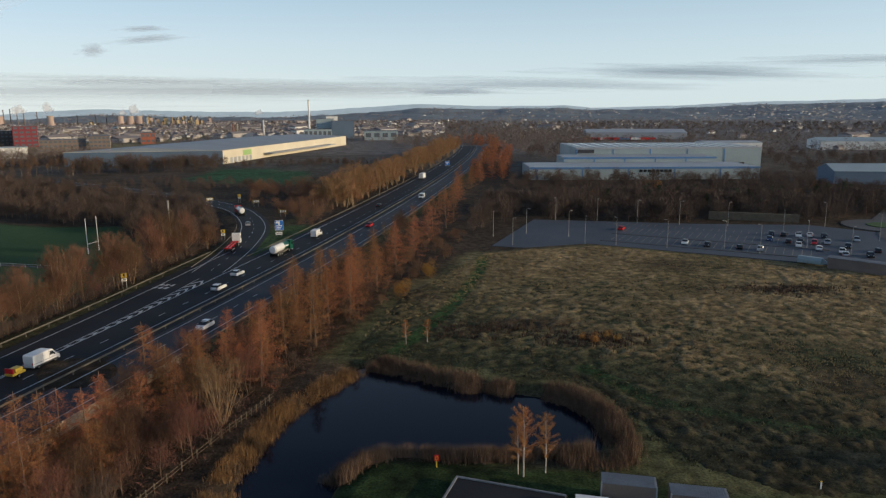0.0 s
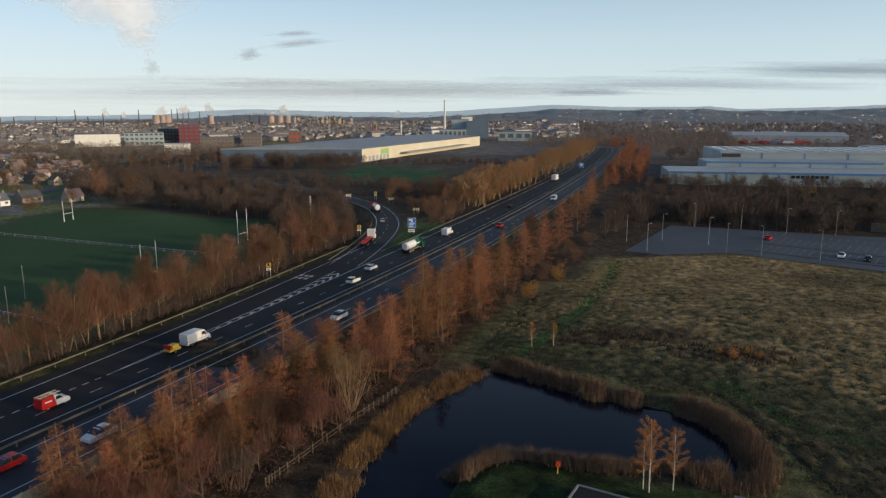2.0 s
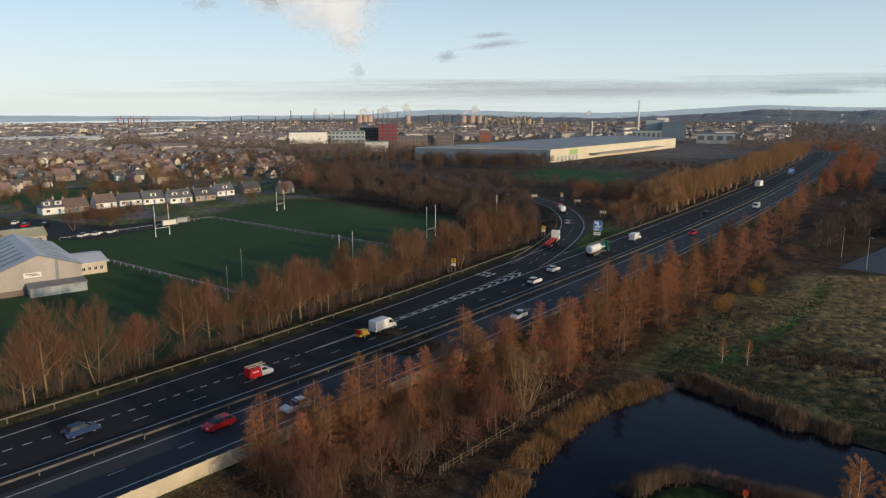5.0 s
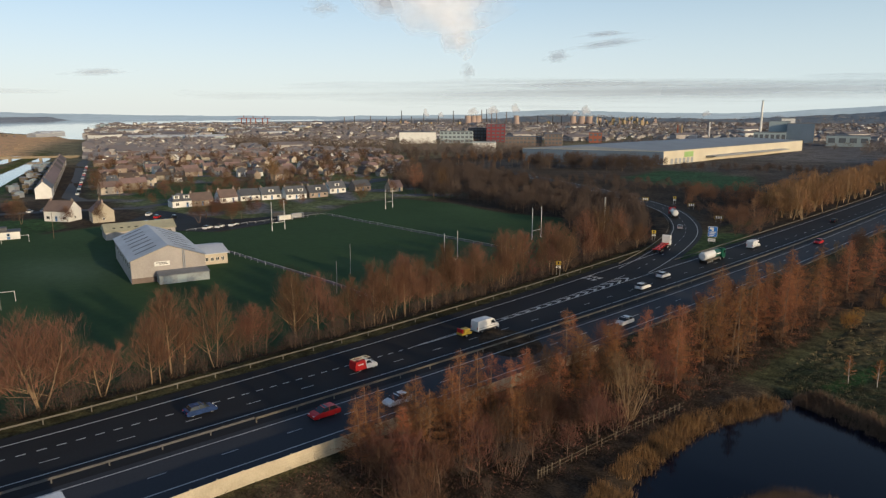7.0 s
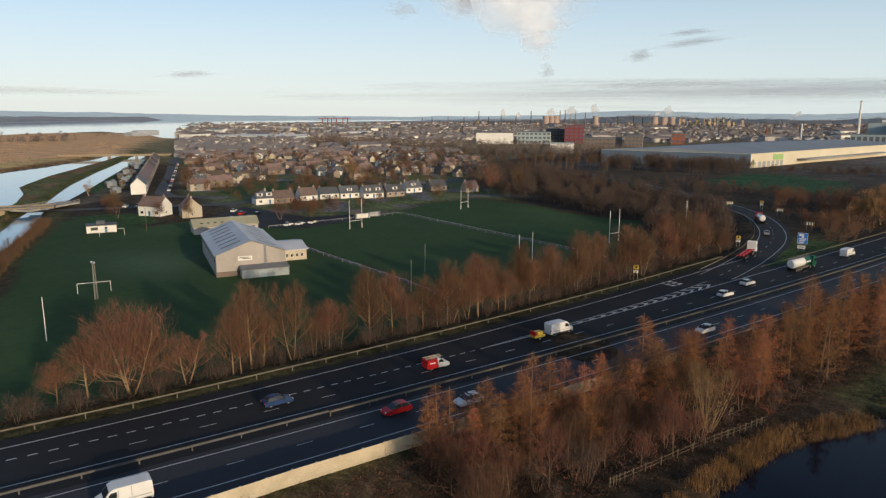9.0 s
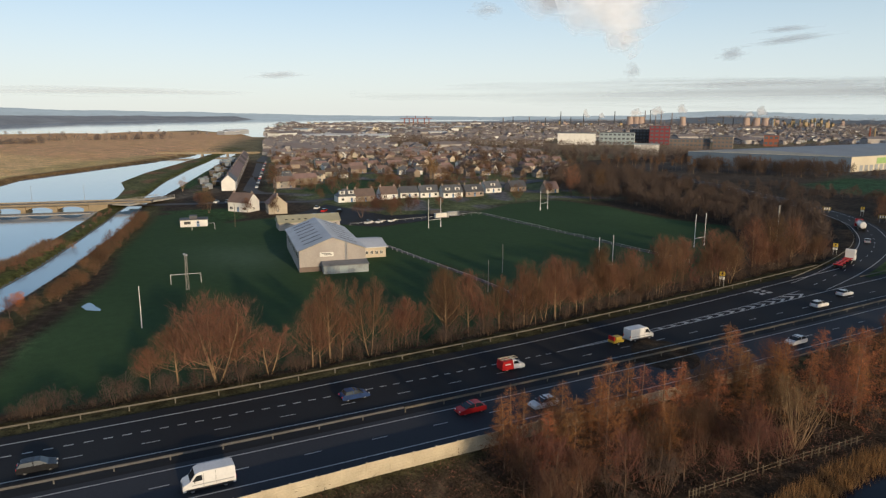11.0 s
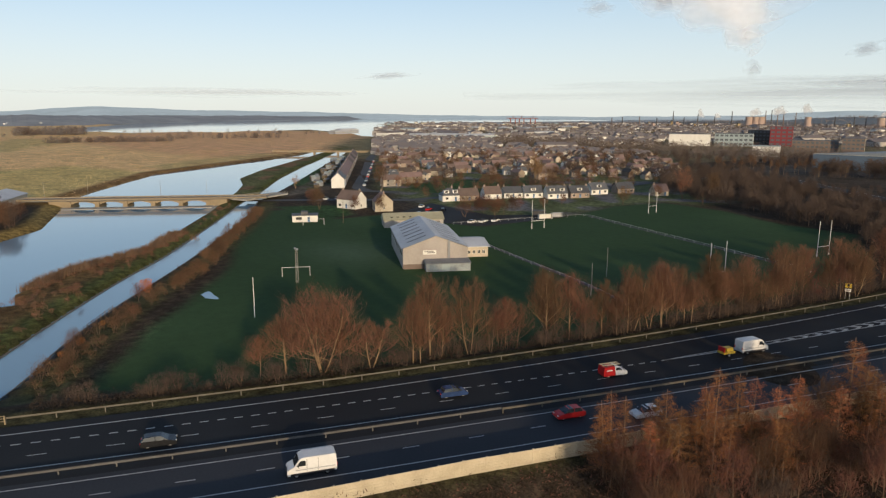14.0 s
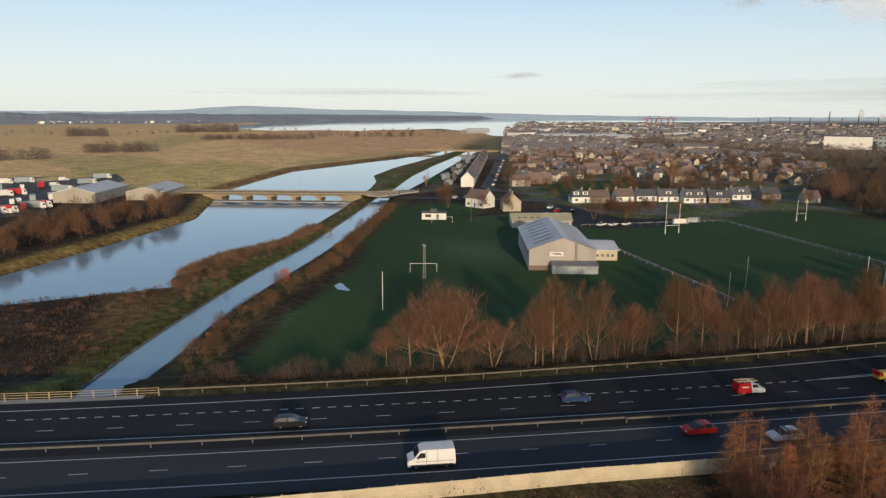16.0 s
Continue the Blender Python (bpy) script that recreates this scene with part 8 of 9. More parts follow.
    tagged(new("meadow", me), "rough tussocky meadow of straw and green grass", "meadow", kind="structure")


meadow_relief()


def meadow_spots(n, seed):
    rng = random.Random(seed)
    poly = [(-18, 121), (-10, 160), (12, 208), (26, 214), (50, 220), (112, 186), (160, 165), (150, 70), (60, 70), (30, 80), (26, 92), (22, 106), (4, 111)]
    xs, ys = np.array([rng.uniform(-18, 160) for _ in range(n * 3)]), np.array([rng.uniform(70, 220) for _ in range(n * 3)])
    keep = (dist_poly(xs, ys, poly) < 0) & (np.abs(xs) < ys * 0.70)
    den = wob(xs, ys, 7) + wob(xs, ys, 19)
    keep &= den > np.array([rng.uniform(-1.6, 0.9) for _ in range(n * 3)])
    return list(zip(xs[keep].tolist(), ys[keep].tolist()))[:n]


SP = meadow_spots(15000, 9)
blades("meadow_tussocks", "tufts of olive rough grass in the meadow", "grass", M["tuft"], [p for p in SP if p[1] + p[0] * 0.5 < 150 + 30 * math.sin(p[0] * 0.07)], 0.14, 0.34, 0.13, 7, 0.3, 7)
# paler tufts at the back, with the low sun in their colour
blades("meadow_tussocks", "tufts of pale straw grass catching low sun", "grass", M["lit_straw_tuft"], [p for p in SP if p[1] + p[0] * 0.5 >= 150 + 30 * math.sin(p[0] * 0.07)], 0.14, 0.36, 0.13, 7, 0.3, 17)
blades("meadow_weeds", "dead russet weeds in the rough meadow", "grass", M["scrub_leaf"], [(28 + R4.gauss(0, 5), 126 + R4.gauss(0, 2.5)) for _ in range(160)] + [(8 + R4.gauss(0, 6), 133 + R4.gauss(0, 3)) for _ in range(160)] + [(84 + R4.gauss(0, 8), 162 + R4.gauss(0, 2.5)) for _ in range(160)], 0.4, 1.1, 0.09, 10, 0.5, 8)


def undergrowth(name, label, m, n, spot, hmax, seed, size=0.3):
    rng = random.Random(seed)
    mb = MB()
    k = 0
    while k < n:
        x, y = spot(rng)
        if not free(x, y):
            k += 0.2
            continue
        k += 1
        z = gz(x, y)
        hh = hmax * rng.uniform(0.3, 1.0)
        for _ in range(9):
            p = Vector((x + rng.gauss(0, 0.55), y + rng.gauss(0, 0.55), z + rng.random() * hh))
            a, b = rdir(rng) * size * rng.uniform(0.5, 1.3), rdir(rng, 0.4) * size * rng.uniform(0.8, 2.2)
            a = a * 0.22
            mb.tri(tuple(p - a), tuple(p + a), tuple(p + b))
    solid(name, mb, m, label, "undergrowth", kind="stuff")


def bank_spot(rng):
    y = rng.uniform(-10, 215)
    return road_pt(y, rng.uniform(16.3, 35 if y < 165 else 29))


def verge_spot(rng):
    y = rng.uniform(-4, 215)
    return road_pt(y, lerp_tab(FAR_EDGE, y) - rng.uniform(6.5, 14 if y > 40 else 10))


undergrowth("undergrowth", "tangled brown brambles on the motorway bank", M["scrub_leaf"], 5200, bank_spot, 1.5, 21, 0.26)
undergrowth("undergrowth", "reddish dead bracken on the motorway bank", M["twig_red"], 2600, bank_spot, 1.8, 22, 0.26)
undergrowth("undergrowth", "dark brambles under the roadside trees", M["scrub_leaf"], 3200, verge_spot, 1.4, 23, 0.26)


# hedges by the canal and the river, trees of the town
def lines_of_trees():
    r = random.Random(91)
    hed = [(-120, 4), (-135, 11.5), (-150, 18.5), (-165, 27), (-183, 40), (-204, 52.5), (-232, 66), (-262, 82), (-300, 100)]
    for x, y in along(hed, 24, 2.4, r):
        if free(x, y):
            set_tree(SCRUBLO[r.randrange(2)] if r.random() < 0.8 else REDT[r.randrange(3)], "hedge_shrub", "leafless russet hedge shrub beside the towpath", "shrub", "canal hedge", x, y, r.uniform(0, 6), r.uniform(0.4, 0.8))
    for x, y, s in ((-174.5, 29.5, 0.75), (-136, 8.5, 0.3), (-142, 12, 0.35), (-153, 17.5, 0.3)):
        set_tree(OBUSH[0], "orange_tree", "small rounded orange-leaved tree beside the towpath", "tree", "orange trees", x, y, r.uniform(0, 6), s * 1.6, None, 0.8)
    set_tree(MULTI[0], "bare_tree", "small bare tree on the river bank", "tree", "pale bare trees", -250, 60, 1.0, 0.5)
    scatter(SCRUBLO, "bank_shrub", "leafless shrub on the spit between river and canal", "shrub", "spit shrubs", [(-190, 2), (-148, 2), (-210, 43), (-330, 104), (-322, 92), (-240, 48)], 12, 0.3, 0.6, r)
    scatter(SCRUBLO, "bank_shrub", "russet shrub on the wet ground by the river", "shrub", "spit shrubs", [(-186, -45), (-186, 0), (-150, -2), (-125, -18), (-150, -60)], 10, 0.22, 0.4, r)
    forest("hedge_scrub", "tangled russet hedge between towpath and pitch", SCRUBLO, [(x, y, r.uniform(0.35, 0.75), 1.3) for x, y in along(hed, 190, 2.8, r) if free(x, y)], 15)
    forest("spit_scrub", "russet scrub on the spit between river and canal", SCRUBLO, spots_in([(-190, 2), (-148, 2), (-210, 43), (-330, 104), (-322, 92), (-240, 48)], 70, 0.25, 0.5, 1.3, r) + spots_in([(-186, -45), (-186, 0), (-150, -2), (-125, -18), (-150, -60)], 60, 0.14, 0.3, 2.0, r), 16)
    scatter(WOOD, "bank_tree", "leafless tree on the far bank of the river", "tree", "river bank trees", [(-232, -45), (-268, -18), (-312, 10), (-352, 22), (-348, -8), (-330, -42), (-280, -80)], 30, 0.55, 0.9, r, 1.15)
    forest("bank_wood", "leafless trees crowding the far river bank", WOODRU, spots_in([(-228, -50), (-262, -22), (-312, 8), (-350, 22), (-345, 5), (-318, -12), (-285, -40), (-250, -75)], 90, 0.5, 0.8, 1.1, r), 6)
    EST = [(-300, 180), (-350, 190), (-680, 360), (-600, 560), (-470, 560), (-300, 410), (-255, 310), (-292, 215)]
    forest("town_trees", "leafless russet trees among the houses", WOODRU, spots_in(EST, 330, 0.4, 0.8, 1.0, r), 5)
    scatter(WOOD, "town_tree", "leafless russet tree among houses", "tree", "town trees", [(-300, 180), (-345, 200), (-360, 290), (-262, 300), (-292, 215)], 30, 0.5, 0.8, r, 1.1)
    scatter(REDT, "yard_tree", "leafless shrub by the clubhouse car park", "tree", "town trees", [(-228, 178), (-246, 178), (-262, 200), (-240, 205)], 14, 0.6, 0.9, r, 1.2)
    for x, y, h, q in ((-347.7, 189, 16, 0.9), (-344, 197, 8, 1.2), (-324, 210, 9, 1.1), (-320, 291, 10, 1.1), (-321, 331, 12, 1.0), (-269, 145, 8, 0.9), (-292, 126, 10, 1.0), (-279, 138, 7, 1.0), (-236.6, 168, 8.5, 1.7), (-236, 183, 7, 1.6), (-228, 255, 8.6, 1.3), (-235, 288, 7, 1.2), (-225, 295, 15, 0.9), (-213, 301, 15, 0.9), (-334, 259, 8.5, 1.2), (-314, 131, 7, 1.2), (-322, 137, 6, 1.2), (-303, 128, 7, 1.1), (-338, 225, 11, 1.0), (-342, 240, 9, 1.1), (-310, 245, 8, 1.1), (-306, 300, 10, 1.0), (-240, 215, 5, 1.4), (-246, 232, 5, 1.4)):
        set_tree(SOFT[r.randrange(2)], "town_tree", "rounded leafless russet tree beside the houses", "tree", "town trees", x, y, r.uniform(0, 6), h / 11, None, q)
    for x, y, s in ((-324.5, 282.3, 1.9), (-328, 287, 1.7), (-380, 150, 0.8)):
        set_tree(GOLDW[0], "tall_tree", "tall pale leafless tree among houses", "tree", "town trees", x, y, r.uniform(0, 6), s)


lines_of_trees()
# the trees beyond the lawn, whose shade lies over it
forest("lawn_wood", "leafless trees beyond the lawn", WOODLO, spots_in([(72, 20), (80, 72), (100, 78), (112, 20)], 22, 0.8, 1.1, 1.2, random.Random(15)), 9)


# ---- lorry yard across the river ----
def lorry_yard():
    mb = MB()
    mb.prism([(-322, -78), (-338, -42), (-372, -47), (-480, -14), (-525, -20), (-520, -105), (-400, -125), (-330, -100)], -2.3, -1.85)
    solid("lorry_yard", mb, M["asphalt_grey"], "grey yard crowded with lorries", "yard", kind="structure")
    shed_box("yard_shed", "long cream metal shed beside the lorry yard", "shed", -387, -27, 158, 36, 20, 4.6, 7.2, "yard_cream", "fibre_cement", (), "x", "yard sheds")
    shed_box("yard_shed", "lower cream metal shed beside the river trees", "shed", -384, 3, 158, 32, 18, 3.8, 6.2, "yard_cream", "fibre_cement", (), "x", "yard sheds")
    r = random.Random(6)
    kinds = [box_lorry("white box lorry parked in the yard"), box_lorry("blue-grey box lorry parked in the yard", "sheet_pale"), box_lorry("red box lorry parked in the yard", "red_paint"), van("car_white", "white van parked in the yard")]
    for k in kinds:
        k["group"] = "yard lorries"
    n = 0
    for row_ in range(5):
        for i in range(7):
            u, v = i / 6, row_ / 4
            x = -334 - 20 * u - v * (142 - 4 * u) + r.uniform(-2, 2)
            y = -66 + 21 * u * (1 - v) + v * (-25 + 62 * u) + r.uniform(-2, 2)
            m = at(x, y, -1.84, r.choice((10, 10, 100)) + r.uniform(-6, 6))
            k = kinds[r.choice((0, 0, 1, 1, 3, 3, 2))]
            if n < 4:
                kinds[n].matrix_world = m
            elif r.random() < 0.85:
                copy_thing(k, m)
            n += 1


lorry_yard()


# ---- far land ----
TOWN_WOOD = [(26, 690), (32, 730), (37, 780), (43, 850), (47, 905), (51.5, 965)]


def in_town_wood(az, d):
    return 26 < az < 52 and abs(d - lerp_tab(TOWN_WOOD, az)) < 75


def far_town():
    r = random.Random(77)
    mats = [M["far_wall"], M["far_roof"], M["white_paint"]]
    mb = MB()
    n = 0
    while n < 3600:
        az, d = r.uniform(-34, 62), 700 * (2600 / 700) ** r.random()
        x, y = bearing(az, d)
        if az < 2 and d < 1300 or inside(FIRTH, x, y):
            if r.random() < 0.9:
                continue
        if in_town_wood(az, d) or abs(x - mx(y)) < 60 or (2 < az < 21 and d < 1150) or (21 <= az < 40 and d < 1060):
            continue
        if az < 0 and r.random() < 0.9:
            continue
        n += 1
        w, dd, h = r.uniform(6, 13), r.uniform(6, 7.5), r.uniform(2.6, 4.4)
        if r.random() < 0.02:
            w, dd, h = r.uniform(22, 50), r.uniform(14, 26), r.uniform(4, 8)
        m = at(x, y, -2, r.choice((20, 110, 150, 60)) + r.uniform(-10, 10))
        mi = 2 if r.random() < 0.22 else 0
        mb.box(-w / 2, w / 2, -dd / 2, dd / 2, -1, h, mi, m)
        vs = [(-w / 2 - 0.3, -dd / 2 - 0.3, h), (w / 2 + 0.3, -dd / 2 - 0.3, h), (w / 2 + 0.3, dd / 2 + 0.3, h), (-w / 2 - 0.3, dd / 2 + 0.3, h), (-w / 2, 0, h + min(3.2, dd * 0.35)), (w / 2, 0, h + min(3.2, dd * 0.35))]
        mb.add([tuple(m @ Vector(v)) for v in vs], [(0, 1, 5, 4), (2, 3, 4, 5), (1, 2, 5), (3, 0, 4)], 1)
    solid("far_town", mb, mats, "countless small roofs of a far town", "town", kind="stuff")


far_town()


def far_woods():
    r = random.Random(78)
    bands = [(-34, -5, 640, 1000, 700, 10), (-33, 0, 1000, 2200, 1700, 7), (26, 52, 600, 1050, 3600, 11), (-2, 36, 900, 2400, 1500, 8), (36, 62, 900, 2200, 700, 8), (64, 99, 1250, 1500, 50, 7), (96.5, 101, 705, 730, 110, 10), (89.4, 94.2, 790, 820, 170, 10), (83.5, 87.8, 1440, 1500, 200, 14), (77.6, 86.1, 1080, 1110, 200, 8), (92.7, 95.2, 1280, 1320, 90, 14), (69, 78, 1180, 1210, 90, 8), (-12, -3, 760, 1300, 400, 12), (-12, 4, 800, 1000, 420, 12)]
    for mk, seed in (("far_brown", 1), ("far_hazed", 2), ("wood_mid", 3)):
        mb = MB()
        for az0, az1, d0, d1, n, h in bands:
            for _ in range(n // 3):
                az, d = r.uniform(az0, az1), r.uniform(d0, d1)
                if (az0, az1) == (26, 52) and not in_town_wood(az, d):
                    continue
                x, y = bearing(az, d)
                o = x - mx(y)
                if -32 < o < 22 and y < 800 or lookup(WET, x, y, 99) < 8 or inside(FIRTH, x, y):
                    continue
                if 50 < x < 235 and 428 < y < 605:
                    continue
                hh, ww = h * r.uniform(0.6, 1.15), h * r.uniform(0.4, 0.7)
                # the palest grey, with haze in its colour, only goes beyond 1250
                if mk == "far_hazed" and d < 1250:
                    continue
                belt_ = (az0, az1) == (26, 52) or d < 1300
                g = (0.55 if belt_ else 0.75) * (1 + d / 900)
                for k in range(64 if belt_ else 40):
                    a, u, v = r.uniform(0, 6.28), math.sqrt(r.random()), r.random()
                    rad = ww * u * math.sin(math.pi * (0.15 + 0.8 * v)) ** 0.6
                    p = Vector((x + rad * math.cos(a), y + rad * math.sin(a), -2 + hh * v))
                    s = 0.55 * g * r.uniform(0.5, 1.2)
                    e, f = rdir(r) * s, rdir(r, 0.7) * s * 1.6
                    mb.tri(tuple(p - e), tuple(p + e), tuple(p + f))
        solid("far_woods", mb, M[mk], "bare winter woods and hedges in the distance", "woods", kind="stuff")


far_woods()
FR = random.Random(79)


def sector(az0, az1, d0, d1, n, s0, s1):
    out = []
    while len(out) < n:
        x, y = bearing(FR.uniform(az0, az1), FR.uniform(d0, d1))
        if free(x, y) and not inside([(-165, 440), (-78, 405), (-95, 500), (-170, 535)], x, y):
            out.append((x, y, FR.uniform(s0, s1), 1.15))
        else:
            n -= 0.02
    return out


forest("scrub_wood", "dark leafless scrub and trees round the far field", WOODLO, sector(13, 30, 390, 470, 70, 0.3, 0.55) + sector(5, 17, 545, 570, 50, 0.4, 0.65) + sector(17.3, 28, 535, 568, 80, 0.7, 1.15) + sector(28, 47, 470, 640, 120, 0.5, 0.8) + sector(14, 46, 640, 720, 80, 0.6, 0.9), 8)
forest("shed_wood", "leafless woodland round the distribution shed", WOODLO, [q for q in sector(-34, -2, 440, 700, 190, 0.6, 1.0) if not (45 < q[0] < 238 and 425 < q[1] < 610) and not (215 < q[0] < 320 and 390 < q[1] < 450)], 10)


def hill_z(tab, az, u, r0, r1, scale):
    """Height of a slope at an azimuth, u from its foot to its crest."""
    el = lerp_tab(tab, az)
    top = 42 + r1 * math.tan(radians(el)) if scale == 1.0 else 42 + r1 * math.tan(radians(min(el, 0.1) - 0.42 if az > 6 else el - 0.2 - 0.018 * max(0.0, az + 6)))
    top += (noise.noise((az * 0.35, scale * 9, 0)) * 7 + noise.noise((az * 1.4, scale * 5, 3)) * 4) * (1 if scale < 1 else 0.7)
    x, y = bearing(az, r0 + (r1 - r0) * u)
    x, y = x * 0.004, y * 0.004
    z = -9 + (top + 9) * (u * u * (3 - 2 * u)) + (noise.noise((x, y, 2)) * 9 + noise.noise((x * 3, y * 3, 5)) * 4) * math.sin(math.pi * u) * (1 if az < 45 else 0.4)
    return -12 if scale < 1 and az > 42 else z


SLIM_SPOTS = [(*bearing(20.5 + 0.42 * k + FR.uniform(-0.2, 0.2), FR.uniform(530, 590)), FR.uniform(0.7, 1.1), 1.0) for k in range(36)]
forest("slim_trees", "row of slender leafless trees before the long warehouse", SLIM, SLIM_SPOTS, 18)


def hills():
    tab = [(-60, 0.6), (-40, 0.62), (-32, 0.52), (-24, 0.40), (-18.4, 0.15), (-12, 0.01), (-9.8, 0.19), (-3.5, 0.18), (2, 0.38), (6.1, 0.13), (10.1, -0.11), (14.9, -0.22), (21, -0.10), (26.8, 0.09), (32, -0.27), (37.3, -0.38), (44.7, -0.44), (57.3, -0.34), (67, -0.11), (77.2, 0.07), (82.4, 0.31), (85, 0.17), (88.2, -0.06), (92, -0.19), (99, -0.13), (125, 0.1)]
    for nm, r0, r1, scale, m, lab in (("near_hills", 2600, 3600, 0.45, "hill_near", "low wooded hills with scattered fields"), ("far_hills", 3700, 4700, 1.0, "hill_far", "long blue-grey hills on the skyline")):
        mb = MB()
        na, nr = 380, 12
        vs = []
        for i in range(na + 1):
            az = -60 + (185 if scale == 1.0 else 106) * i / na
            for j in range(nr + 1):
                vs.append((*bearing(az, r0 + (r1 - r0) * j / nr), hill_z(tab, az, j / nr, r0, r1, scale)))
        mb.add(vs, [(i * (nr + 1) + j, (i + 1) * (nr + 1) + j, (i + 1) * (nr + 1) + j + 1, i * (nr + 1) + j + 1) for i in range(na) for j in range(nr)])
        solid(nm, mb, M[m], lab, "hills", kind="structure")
    # the far shore of the estuary, its mist put into hill_shore's colour
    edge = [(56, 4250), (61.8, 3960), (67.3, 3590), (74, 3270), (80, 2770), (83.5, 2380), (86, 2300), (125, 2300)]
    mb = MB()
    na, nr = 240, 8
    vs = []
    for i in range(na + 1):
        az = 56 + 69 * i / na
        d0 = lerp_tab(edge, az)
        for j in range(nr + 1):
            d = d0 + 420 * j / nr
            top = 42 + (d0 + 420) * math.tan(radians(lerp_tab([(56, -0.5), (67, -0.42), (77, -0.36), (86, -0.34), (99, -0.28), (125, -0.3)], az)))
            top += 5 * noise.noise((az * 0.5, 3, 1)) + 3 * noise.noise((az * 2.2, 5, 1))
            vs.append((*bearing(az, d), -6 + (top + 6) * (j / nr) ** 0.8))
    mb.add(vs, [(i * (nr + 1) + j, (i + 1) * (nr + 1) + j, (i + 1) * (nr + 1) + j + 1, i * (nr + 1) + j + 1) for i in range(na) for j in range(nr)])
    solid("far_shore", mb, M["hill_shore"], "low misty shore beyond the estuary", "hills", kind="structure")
    # specks of houses and haze-pale copses on the slopes
    r = random.Random(83)
    town, copse = MB(), MB()
    for k in range(560):
        if k < 330:
            az, u = r.choice((r.gauss(-23.5, 2.2), r.gauss(-29, 2.5), r.uniform(-34, 2))), r.uniform(0.12, 0.75)
        else:
            az, u = r.uniform(-34, 44), r.uniform(0.05, 0.95)
        x, y = bearing(az, 2600 + 1000 * u)
        z = hill_z(tab, az, u, 2600, 3600, 0.45)
        if k < 330:
            w, h = r.uniform(3, 6), r.uniform(2.0, 3.2)
            m = at(x, y, z, r.uniform(0, 180))
            town.box(-w, w, -4, 4, -2, h, 0 if r.random() < 0.1 else 1, m)
        else:
            w = r.uniform(14, 40)
            for _ in range(30):
                p = Vector((x + r.gauss(0, w), y + r.gauss(0, w), z + r.uniform(0, 7)))
                copse.tri(tuple(p - rdir(r) * 2.5), tuple(p + rdir(r) * 2.5), tuple(p + Vector((r.gauss(0, 1.5), r.gauss(0, 1.5), 3.5))))
    for k in range(46):
        az = r.choice((r.gauss(95.5, 1.4), r.uniform(86, 100)))
        x, y = bearing(az, lerp_tab(edge, az) + r.uniform(40, 220))
        m = at(x, y, 2, r.uniform(0, 180))
        town.box(-r.uniform(3, 6), r.uniform(3, 6), -3, 3, -2, r.uniform(3, 5), 0 if r.random() < 0.4 else 1, m)
    solid("hill_houses", town, [M["white_paint"], M["far_wall"]], "countless pale houses on the distant slopes", "town", kind="stuff")
    solid("hill_copses", copse, M["far_hazed"], "bare copses on the distant slopes, paled for haze", "woods", kind="stuff")


hills()


